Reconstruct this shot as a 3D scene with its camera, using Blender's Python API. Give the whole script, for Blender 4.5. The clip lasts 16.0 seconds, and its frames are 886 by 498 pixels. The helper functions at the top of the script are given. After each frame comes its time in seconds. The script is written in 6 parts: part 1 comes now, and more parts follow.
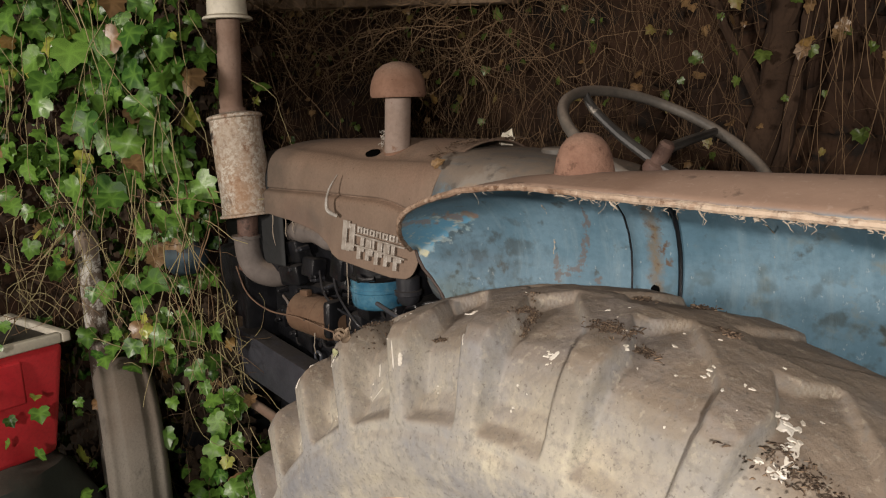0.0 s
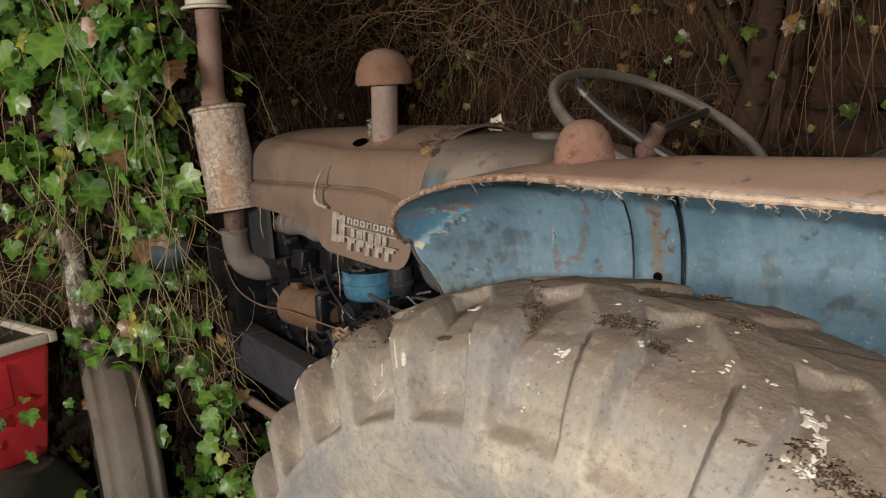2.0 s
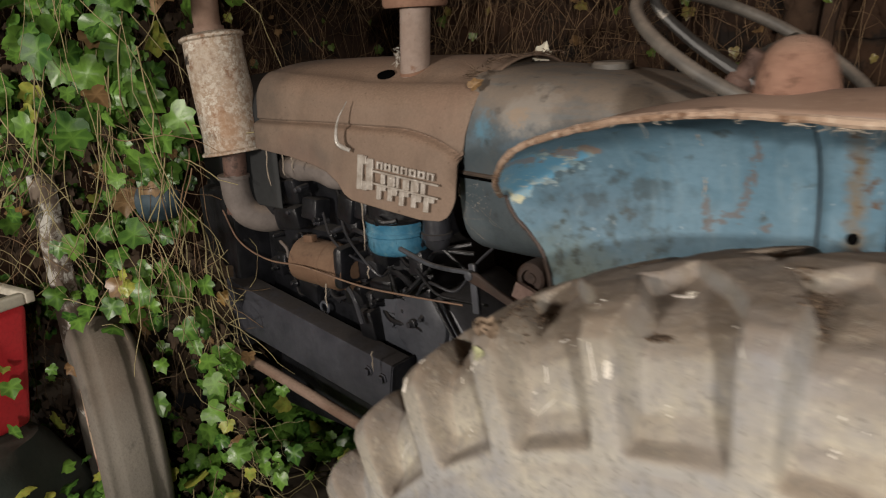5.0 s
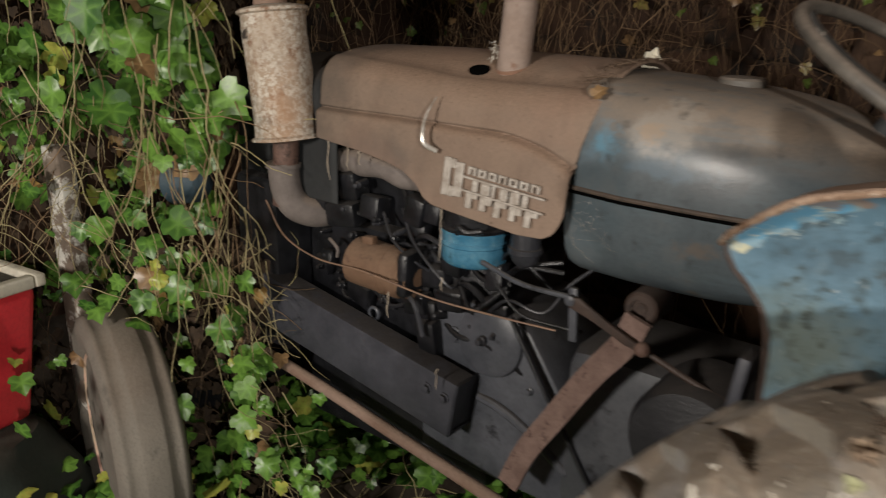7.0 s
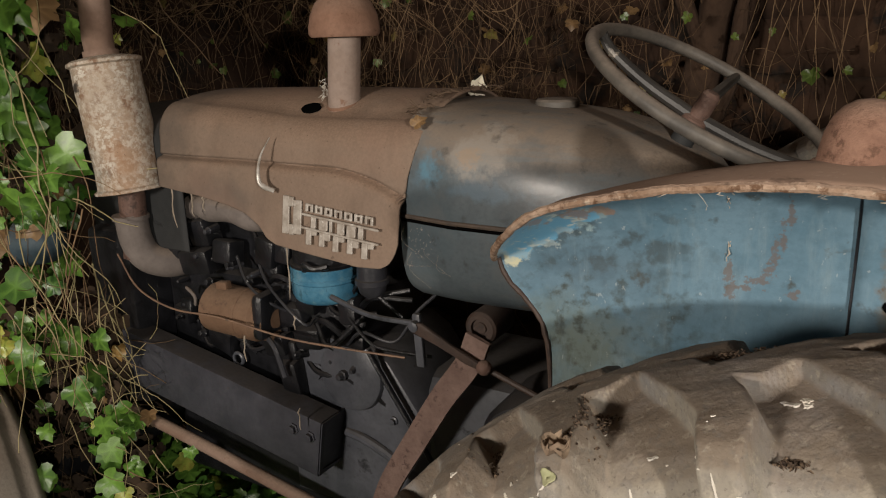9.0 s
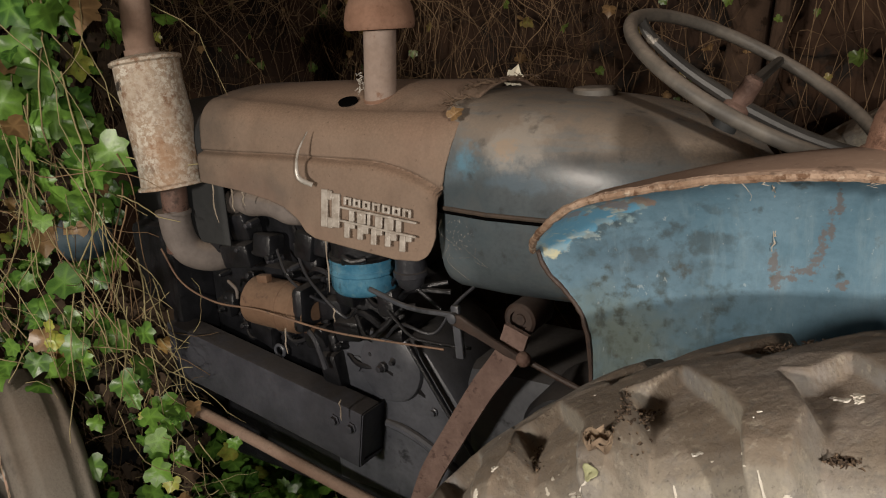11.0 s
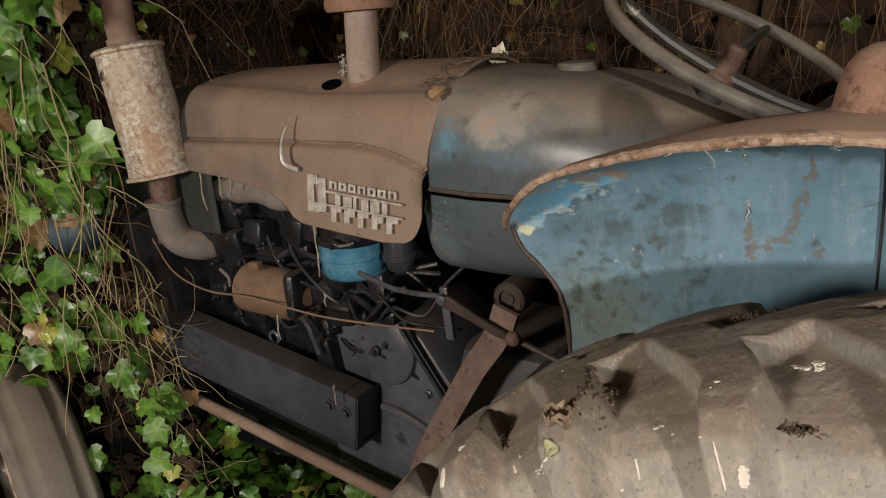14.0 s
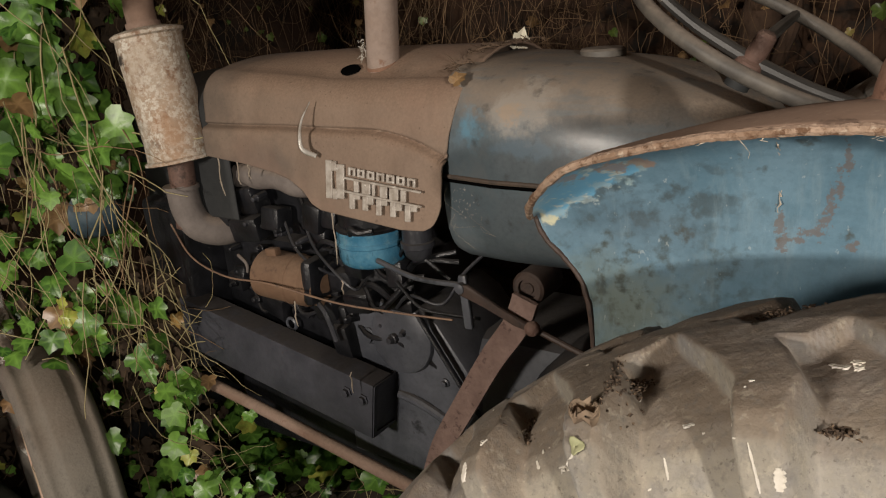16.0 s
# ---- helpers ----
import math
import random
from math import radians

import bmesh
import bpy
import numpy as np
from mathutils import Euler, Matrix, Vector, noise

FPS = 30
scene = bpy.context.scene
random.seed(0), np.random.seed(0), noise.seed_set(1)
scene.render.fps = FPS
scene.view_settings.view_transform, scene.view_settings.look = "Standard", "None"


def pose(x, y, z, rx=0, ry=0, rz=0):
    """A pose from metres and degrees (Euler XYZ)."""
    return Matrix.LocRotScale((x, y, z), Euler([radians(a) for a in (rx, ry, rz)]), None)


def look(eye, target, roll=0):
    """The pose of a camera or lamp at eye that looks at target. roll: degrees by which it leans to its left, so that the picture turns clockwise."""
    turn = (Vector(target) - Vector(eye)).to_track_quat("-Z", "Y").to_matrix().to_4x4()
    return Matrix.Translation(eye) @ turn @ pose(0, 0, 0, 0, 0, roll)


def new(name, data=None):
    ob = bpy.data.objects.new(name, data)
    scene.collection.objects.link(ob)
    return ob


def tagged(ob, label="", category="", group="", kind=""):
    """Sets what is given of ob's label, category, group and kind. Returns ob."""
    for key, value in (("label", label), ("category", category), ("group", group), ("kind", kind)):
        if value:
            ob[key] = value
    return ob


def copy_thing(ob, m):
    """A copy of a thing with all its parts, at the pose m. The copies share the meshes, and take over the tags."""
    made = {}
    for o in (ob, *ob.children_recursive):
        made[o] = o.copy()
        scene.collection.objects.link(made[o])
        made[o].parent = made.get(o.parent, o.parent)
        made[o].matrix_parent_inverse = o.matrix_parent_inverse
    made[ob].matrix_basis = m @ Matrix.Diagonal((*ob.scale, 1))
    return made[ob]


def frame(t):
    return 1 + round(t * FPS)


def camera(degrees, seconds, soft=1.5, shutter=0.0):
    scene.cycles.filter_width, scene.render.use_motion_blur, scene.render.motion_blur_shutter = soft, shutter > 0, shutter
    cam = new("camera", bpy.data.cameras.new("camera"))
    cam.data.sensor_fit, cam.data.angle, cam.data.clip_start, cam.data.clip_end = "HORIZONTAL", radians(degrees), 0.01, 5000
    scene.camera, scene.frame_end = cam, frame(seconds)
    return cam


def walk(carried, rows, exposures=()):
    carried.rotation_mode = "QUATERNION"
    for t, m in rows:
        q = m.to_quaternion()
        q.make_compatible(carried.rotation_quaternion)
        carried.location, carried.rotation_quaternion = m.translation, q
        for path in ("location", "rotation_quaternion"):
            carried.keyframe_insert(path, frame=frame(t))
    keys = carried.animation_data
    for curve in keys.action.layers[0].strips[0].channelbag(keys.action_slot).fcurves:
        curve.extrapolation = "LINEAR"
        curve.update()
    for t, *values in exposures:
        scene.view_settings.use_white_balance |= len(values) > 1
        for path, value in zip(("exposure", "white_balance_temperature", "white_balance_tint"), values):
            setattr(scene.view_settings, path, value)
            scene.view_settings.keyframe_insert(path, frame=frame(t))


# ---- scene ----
cam = camera(60.7, 16.0, soft=1.1, shutter=0.7)
PATH = [
    (0, (0.01, -1.358, 1.622), (-1.375, 0.037, 1.251), -1.6),
    (0.5, (0.006, -1.359, 1.622), (-1.376, 0.033, 1.231), -1.9),
    (1, (-0.006, -1.355, 1.62), (-1.382, 0.039, 1.215), -2.2),
    (1.5, (-0.019, -1.36, 1.624), (-1.386, 0.041, 1.214), -2.7),
    (2, (-0.016, -1.352, 1.629), (-1.369, 0.062, 1.216), -3.1),
    (2.5, (0.001, -1.341, 1.627), (-1.336, 0.087, 1.211), -3.5),
    (3, (0.0, -1.341, 1.624), (-1.318, 0.101, 1.194), -3.5),
    (3.5, (-0.017, -1.343, 1.617), (-1.324, 0.097, 1.149), -3.5),
    (4, (-0.073, -1.348, 1.613), (-1.362, 0.091, 1.096), -3.1),
    (6.3, (-0.655, -1.267, 1.628), (-1.77, 0.268, 0.993), -2.1),
    (6.5, (-0.694, -1.308, 1.634), (-1.74, 0.277, 1.007), -1.1),
    (7, (-0.584, -1.362, 1.641), (-1.741, 0.144, 1.014), 1.6),
    (7.5, (-0.447, -1.335, 1.653), (-1.525, 0.261, 1.116), -0.4),
    (8, (-0.422, -1.31, 1.651), (-1.435, 0.335, 1.134), -2.3),
    (8.5, (-0.446, -1.299, 1.644), (-1.435, 0.356, 1.114), -1.9),
    (9, (-0.453, -1.294, 1.643), (-1.45, 0.352, 1.1), -1.7),
    (9.5, (-0.456, -1.287, 1.644), (-1.478, 0.342, 1.095), -1.8),
    (12, (-0.451, -1.295, 1.646), (-1.55, 0.272, 1.064), -4.1),
    (12.5, (-0.435, -1.284, 1.643), (-1.533, 0.28, 1.052), -4.7),
    (13, (-0.43, -1.275, 1.636), (-1.523, 0.289, 1.036), -5.0),
    (13.5, (-0.431, -1.272, 1.634), (-1.519, 0.293, 1.03), -5.1),
    (14, (-0.431, -1.267, 1.636), (-1.518, 0.299, 1.032), -5.0),
    (14.5, (-0.429, -1.265, 1.646), (-1.518, 0.299, 1.04), -4.9),
    (15, (-0.437, -1.263, 1.643), (-1.533, 0.295, 1.031), -4.9),
    (15.5, (-0.442, -1.26, 1.638), (-1.548, 0.286, 1.016), -4.9),
    (16, (-0.443, -1.259, 1.635), (-1.561, 0.273, 1.001), -4.9),
]
walk(cam, [(t, look(eye, target, roll)) for t, eye, target, roll in PATH], [(0, 0.06, 6500, 10), (4, 0.02, 6480, 9.5), (6.5, 0.22, 6280, 7), (8, 0.04, 6560, 8.5), (12, 0.08, 6560, 8), (16, 0.12, 6560, 8)])

# ---- light: a dark old lean-to; two fixed unseen lamps added for a carried torch ----
world = bpy.data.worlds.new("sky")
scene.world = world
world.use_nodes = True
wn = world.node_tree
sky = wn.nodes.new("ShaderNodeTexSky")
sky.sky_type, sky.sun_disc = "NISHITA", False
sky.sun_elevation, sky.sun_rotation = radians(35), radians(200)
wn.links.new(sky.outputs[0], wn.nodes["Background"].inputs[0])
wn.nodes["Background"].inputs[1].default_value = 0.006


def area_lamp(name, m, sx, sy, watts, colour):
    data = bpy.data.lights.new(name, "AREA")
    data.shape, data.size, data.size_y, data.energy, data.color = "RECTANGLE", sx, sy, watts, colour
    ob = new(name, data)
    ob.matrix_world = m
    return ob


LAMP_MAIN = area_lamp("added_lamp_main", look((-1.45, -3.3, 1.88), (-1.2, 0.0, 1.25)), 0.30, 0.30, 61, (1.0, 0.89, 0.795))
LAMP_NEAR = area_lamp("added_lamp_near", look((0.50, -1.95, 1.81), (-0.70, 0.0, 1.2)), 0.05, 0.05, 27.0, (1.0, 0.905, 0.82))


# ---- materials ----
def mat(name, rough=0.7, metal=0.0):
    m = bpy.data.materials.new(name)
    m.use_nodes = True
    b = m.node_tree.nodes["Principled BSDF"]
    b.inputs["Roughness"].default_value, b.inputs["Metallic"].default_value = rough, metal
    return m, m.node_tree, b


def nod(nt, kind, **props):
    n = nt.nodes.new(kind)
    for k, v in props.items():
        n.inputs[k.replace("_", " ")].default_value = v
    return n


def noise_fac(nt, scale, lo, hi, detail=6, rough=0.6, stretch=None, seed=0.0, coords="Object"):
    """Noise squeezed between lo and hi to a mask from 0 to 1."""
    co = nt.nodes.new("ShaderNodeTexCoord")
    mp = nt.nodes.new("ShaderNodeMapping")
    mp.inputs["Location"].default_value = (seed, seed * 1.7, seed * 0.3)
    if stretch:
        mp.inputs["Scale"].default_value = stretch
    nt.links.new(co.outputs[coords], mp.inputs[0])
    n = nod(nt, "ShaderNodeTexNoise", Scale=scale, Detail=detail, Roughness=rough)
    nt.links.new(mp.outputs[0], n.inputs["Vector"])
    r = nt.nodes.new("ShaderNodeMapRange")
    r.inputs["From Min"].default_value, r.inputs["From Max"].default_value = lo, hi
    nt.links.new(n.outputs["Fac"], r.inputs["Value"])
    return r.outputs["Result"]


def mixc(nt, fac, a, b):
    m = nt.nodes.new("ShaderNodeMix")
    m.data_type = "RGBA"
    for sock, v in ((m.inputs[0], fac), (m.inputs[6], a), (m.inputs[7], b)):
        if isinstance(v, (tuple, list)):
            sock.default_value = (*v, 1.0) if len(v) == 3 else v
        elif isinstance(v, (int, float)):
            sock.default_value = v
        else:
            nt.links.new(v, sock)
    return m.outputs[2]


def math_node(nt, op, a, b=0.5):
    m = nt.nodes.new("ShaderNodeMath")
    m.operation = op
    for sock, v in zip(m.inputs, (a, b)):
        if isinstance(v, (int, float)):
            sock.default_value = v
        else:
            nt.links.new(v, sock)
    return m.outputs[0]


def up_fac(nt, lo, hi):
    """How far the surface faces up, as settled dust does."""
    g = nt.nodes.new("ShaderNodeNewGeometry")
    s = nt.nodes.new("ShaderNodeSeparateXYZ")
    nt.links.new(g.outputs["Normal"], s.inputs[0])
    r = nt.nodes.new("ShaderNodeMapRange")
    r.inputs["From Min"].default_value, r.inputs["From Max"].default_value = lo, hi
    nt.links.new(s.outputs[2], r.inputs["Value"])
    return r.outputs["Result"]


def rim_fac(nt, outer, inner):
    """Rises from 0 at the outer radius of a wheel to 1 at the inner one."""
    co = nt.nodes.new("ShaderNodeTexCoord")
    mp = nt.nodes.new("ShaderNodeMapping")
    mp.inputs["Scale"].default_value = (1, 0, 1)
    nt.links.new(co.outputs["Object"], mp.inputs[0])
    ln = nt.nodes.new("ShaderNodeVectorMath")
    ln.operation = "LENGTH"
    nt.links.new(mp.outputs[0], ln.inputs[0])
    wob = math_node(nt, "ADD", ln.outputs["Value"], math_node(nt, "MULTIPLY", noise_fac(nt, 9, 0.3, 0.7, detail=6, seed=41), 0.03))
    r = nt.nodes.new("ShaderNodeMapRange")
    r.inputs["From Min"].default_value, r.inputs["From Max"].default_value = outer, inner
    nt.links.new(wob, r.inputs["Value"])
    return r.outputs["Result"]


def bump(nt, bsdf, scale, strength, dist=0.002, detail=8, stretch=None):
    f = noise_fac(nt, scale, 0.0, 1.0, detail=detail, rough=0.65, stretch=stretch)
    b = nod(nt, "ShaderNodeBump", Strength=strength, Distance=dist)
    nt.links.new(f, b.inputs["Height"])
    nt.links.new(b.outputs[0], bsdf.inputs["Normal"])


def weathered(name, base, second, dust, dust_lo=0.2, dust_hi=0.9, rust=None, rust_at=0.62, rough=0.6,
              metal=0.0, scale=9.0, fine=90.0, bumpy=0.35, dust_rough=0.95, seed=0.0):
    """Paint or metal in two shades, rust in patches, and dust settled on what faces up."""
    m, nt, b = mat(name, rough, metal)
    c = mixc(nt, noise_fac(nt, scale, 0.38, 0.62, seed=seed), base, second)
    c = mixc(nt, math_node(nt, "MULTIPLY", noise_fac(nt, fine, 0.45, 0.75, seed=seed + 3), 0.35), c, tuple(v * 0.55 for v in base))
    if rust:
        c = mixc(nt, noise_fac(nt, scale * 1.8, rust_at, rust_at + 0.07, detail=9, rough=0.7, seed=seed + 7), c, rust)
    if dust:
        f = math_node(nt, "MULTIPLY", up_fac(nt, dust_lo, dust_hi), noise_fac(nt, scale * 1.3, 0.18, 0.5, detail=8, seed=seed + 11))
        speck = mixc(nt, noise_fac(nt, fine * 1.5, 0.35, 0.7, seed=seed + 5), tuple(v * 0.8 for v in dust), tuple(min(1, v * 1.15) for v in dust))
        c = mixc(nt, f, c, speck)
        r = nt.nodes.new("ShaderNodeMapRange")
        r.inputs["To Min"].default_value, r.inputs["To Max"].default_value = rough, dust_rough
        nt.links.new(f, r.inputs["Value"])
        nt.links.new(r.outputs[0], b.inputs["Roughness"])
    nt.links.new(c, b.inputs["Base Color"])
    bump(nt, b, fine, bumpy)
    return m


def blob(nt, centre, radii, edge=0.5, ragged=0.8, scale=22.0, seed=0.0):
    """A ragged patch round a place of the tractor, 1 inside and 0 outside."""
    co = nt.nodes.new("ShaderNodeTexCoord")
    mp = nt.nodes.new("ShaderNodeMapping")
    mp.inputs["Scale"].default_value = tuple(1 / r for r in radii)
    mp.inputs["Location"].default_value = tuple(-p / r for p, r in zip(centre, radii))
    nt.links.new(co.outputs["Object"], mp.inputs[0])
    ln = nt.nodes.new("ShaderNodeVectorMath")
    ln.operation = "LENGTH"
    nt.links.new(mp.outputs[0], ln.inputs[0])
    far = math_node(nt, "ADD", ln.outputs["Value"], math_node(nt, "MULTIPLY", noise_fac(nt, scale, 0.32, 0.68, detail=8, rough=0.7, seed=seed), ragged))
    r = nt.nodes.new("ShaderNodeMapRange")
    r.inputs["From Min"].default_value, r.inputs["From Max"].default_value = 1.0 + ragged / 2, 1.0 + ragged / 2 - edge
    nt.links.new(far, r.inputs["Value"])
    return r.outputs["Result"]


def flecks(nt, places, scale, ragged=0.7, seed=0.0):
    """A chain of ragged flecks on the mudguard plate, each (x, z, half width, half height)."""
    out = 0.0
    for x, z, rx, rz in places:
        f = blob(nt, (x, -0.57, z), (rx, 0.3, rz), 0.25, ragged, scale, seed)
        out = math_node(nt, "MAXIMUM", f, out)
    return out


def patched(material, patches):
    """Lays patches of (colour, mask maker) over a material's colour."""
    nt = material.node_tree
    bsdf = nt.nodes["Principled BSDF"]
    c = bsdf.inputs["Base Color"].links[0].from_socket
    for colour, make in patches:
        c = mixc(nt, make(nt), c, colour)
    nt.links.new(c, bsdf.inputs["Base Color"])
    return material


DUST = (0.27, 0.20, 0.145)
M_BONNET = weathered("dusty_bonnet_paint_and_shade", (0.19, 0.138, 0.104), (0.245, 0.18, 0.134), (0.265, 0.18, 0.126), -0.2, 0.9, (0.125, 0.085, 0.06), 0.66, 0.72, scale=6, fine=150, bumpy=0.25)
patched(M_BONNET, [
    # Dark front end: shade on the bonnet painted into its colour.
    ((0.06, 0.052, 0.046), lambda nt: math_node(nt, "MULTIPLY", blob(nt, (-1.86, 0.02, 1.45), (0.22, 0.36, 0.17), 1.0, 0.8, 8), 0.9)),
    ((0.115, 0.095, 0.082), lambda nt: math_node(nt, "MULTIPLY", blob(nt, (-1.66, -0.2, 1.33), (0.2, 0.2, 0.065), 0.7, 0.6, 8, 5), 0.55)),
    ((0.27, 0.165, 0.12), lambda nt: math_node(nt, "MULTIPLY", noise_fac(nt, 3.2, 0.5, 0.7, detail=5, seed=21), 0.5)),
    ((0.34, 0.26, 0.2), lambda nt: math_node(nt, "MULTIPLY", noise_fac(nt, 7, 0.5, 0.8, stretch=(2, 1, 0.8), seed=25), 0.25)),
    ((0.10, 0.07, 0.05), lambda nt: math_node(nt, "MULTIPLY", noise_fac(nt, 9, 0.55, 0.75, stretch=(2, 1, 0.7), seed=33), 0.3)),
    ((0.09, 0.06, 0.042), lambda nt: math_node(nt, "MULTIPLY", noise_fac(nt, 120, 0.66, 0.72, detail=3, seed=3), 0.7)),
    # Second, wider layer of the painted shade at the front.
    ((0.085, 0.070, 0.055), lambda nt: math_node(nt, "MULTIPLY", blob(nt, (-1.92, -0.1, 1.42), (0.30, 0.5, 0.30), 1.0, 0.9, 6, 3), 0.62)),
])
M_TANK = weathered("dark_blue_tank_and_highlight", (0.071, 0.090, 0.102), (0.112, 0.138, 0.153), (0.255, 0.203, 0.156), 0.22, 0.80, (0.10, 0.088, 0.075), 0.64, 0.34, scale=5, fine=130, bumpy=0.15)
patched(M_TANK, [
    ((0.235, 0.192, 0.152), lambda nt: math_node(nt, "MULTIPLY", blob(nt, (-1.02, -0.12, 1.485), (0.25, 0.3, 0.075), 0.7, 0.9, 7, 8), 0.75)),
    ((0.31, 0.285, 0.25), lambda nt: math_node(nt, "MULTIPLY", blob(nt, (-1.04, -0.2, 1.445), (0.07, 0.3, 0.045), 0.45, 1.2, 14, 9), 0.6)),
    ((0.05, 0.056, 0.06), lambda nt: math_node(nt, "MULTIPLY", blob(nt, (-0.93, -0.2, 1.41), (0.06, 0.3, 0.06), 0.7, 1.4, 9, 4), 0.55)),
    ((0.12, 0.25, 0.34), lambda nt: math_node(nt, "MULTIPLY", blob(nt, (-1.145, -0.2, 1.415), (0.035, 0.3, 0.050), 0.8, 1.6, 18), 0.85)),
    # Narrow paler blue band: a highlight painted along the tank's side.
    ((0.13, 0.20, 0.26), lambda nt: math_node(nt, "MULTIPLY", blob(nt, (-1.03, -0.2, 1.392), (0.13, 0.3, 0.018), 0.9, 1.8, 14, 6), 0.6)),
    ((0.13, 0.175, 0.20), lambda nt: math_node(nt, "MULTIPLY", noise_fac(nt, 8, 0.52, 0.66, detail=7, rough=0.65, stretch=(0.5, 1, 4), seed=83), 0.45)),
    ((0.17, 0.125, 0.09), lambda nt: math_node(nt, "MULTIPLY", blob(nt, (-0.97, -0.2, 1.27), (0.05, 0.3, 0.018), 0.8, 1.8, 30, 2), 0.55)),
    ((0.085, 0.12, 0.14), lambda nt: math_node(nt, "MULTIPLY", blob(nt, (-1.15, -0.2, 1.34), (0.09, 0.3, 0.10), 0.9, 1.3, 9, 3), 0.6)),
    ((0.33, 0.24, 0.16), lambda nt: math_node(nt, "MULTIPLY", blob(nt, (-1.065, -0.2, 1.447), (0.024, 0.3, 0.020), 0.6, 1.6, 50, 5), 0.6)),
    ((0.135, 0.145, 0.148), lambda nt: math_node(nt, "MULTIPLY", noise_fac(nt, 13, 0.52, 0.66, detail=8, rough=0.65, seed=31), 0.45)),
    ((0.035, 0.035, 0.034), lambda nt: math_node(nt, "MULTIPLY", noise_fac(nt, 24, 0.60, 0.70, detail=7, seed=14), 0.5)),
    ((0.4, 0.38, 0.35), lambda nt: math_node(nt, "MULTIPLY", blob(nt, (-1.165, -0.2, 1.285), (0.035, 0.2, 0.03), 0.2, 0.3, 16, 8), noise_fac(nt, 190, 0.60, 0.64, seed=2))),
])
M_SEAM = weathered("dark_brown_seam", (0.07, 0.055, 0.045), (0.11, 0.08, 0.06), (0.13, 0.10, 0.08), 0.4, 1.0, None, 0.6, 0.7, scale=30)
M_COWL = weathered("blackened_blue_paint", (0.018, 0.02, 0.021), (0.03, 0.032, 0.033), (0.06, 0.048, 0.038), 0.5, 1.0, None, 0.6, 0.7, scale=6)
M_FENDER = weathered("blue_mudguard_paint", (0.083, 0.155, 0.207), (0.13, 0.215, 0.275), (0.32, 0.22, 0.155), 0.35, 0.75, (0.075, 0.085, 0.075), 0.66, 0.36, scale=9, fine=110, bumpy=0.2)
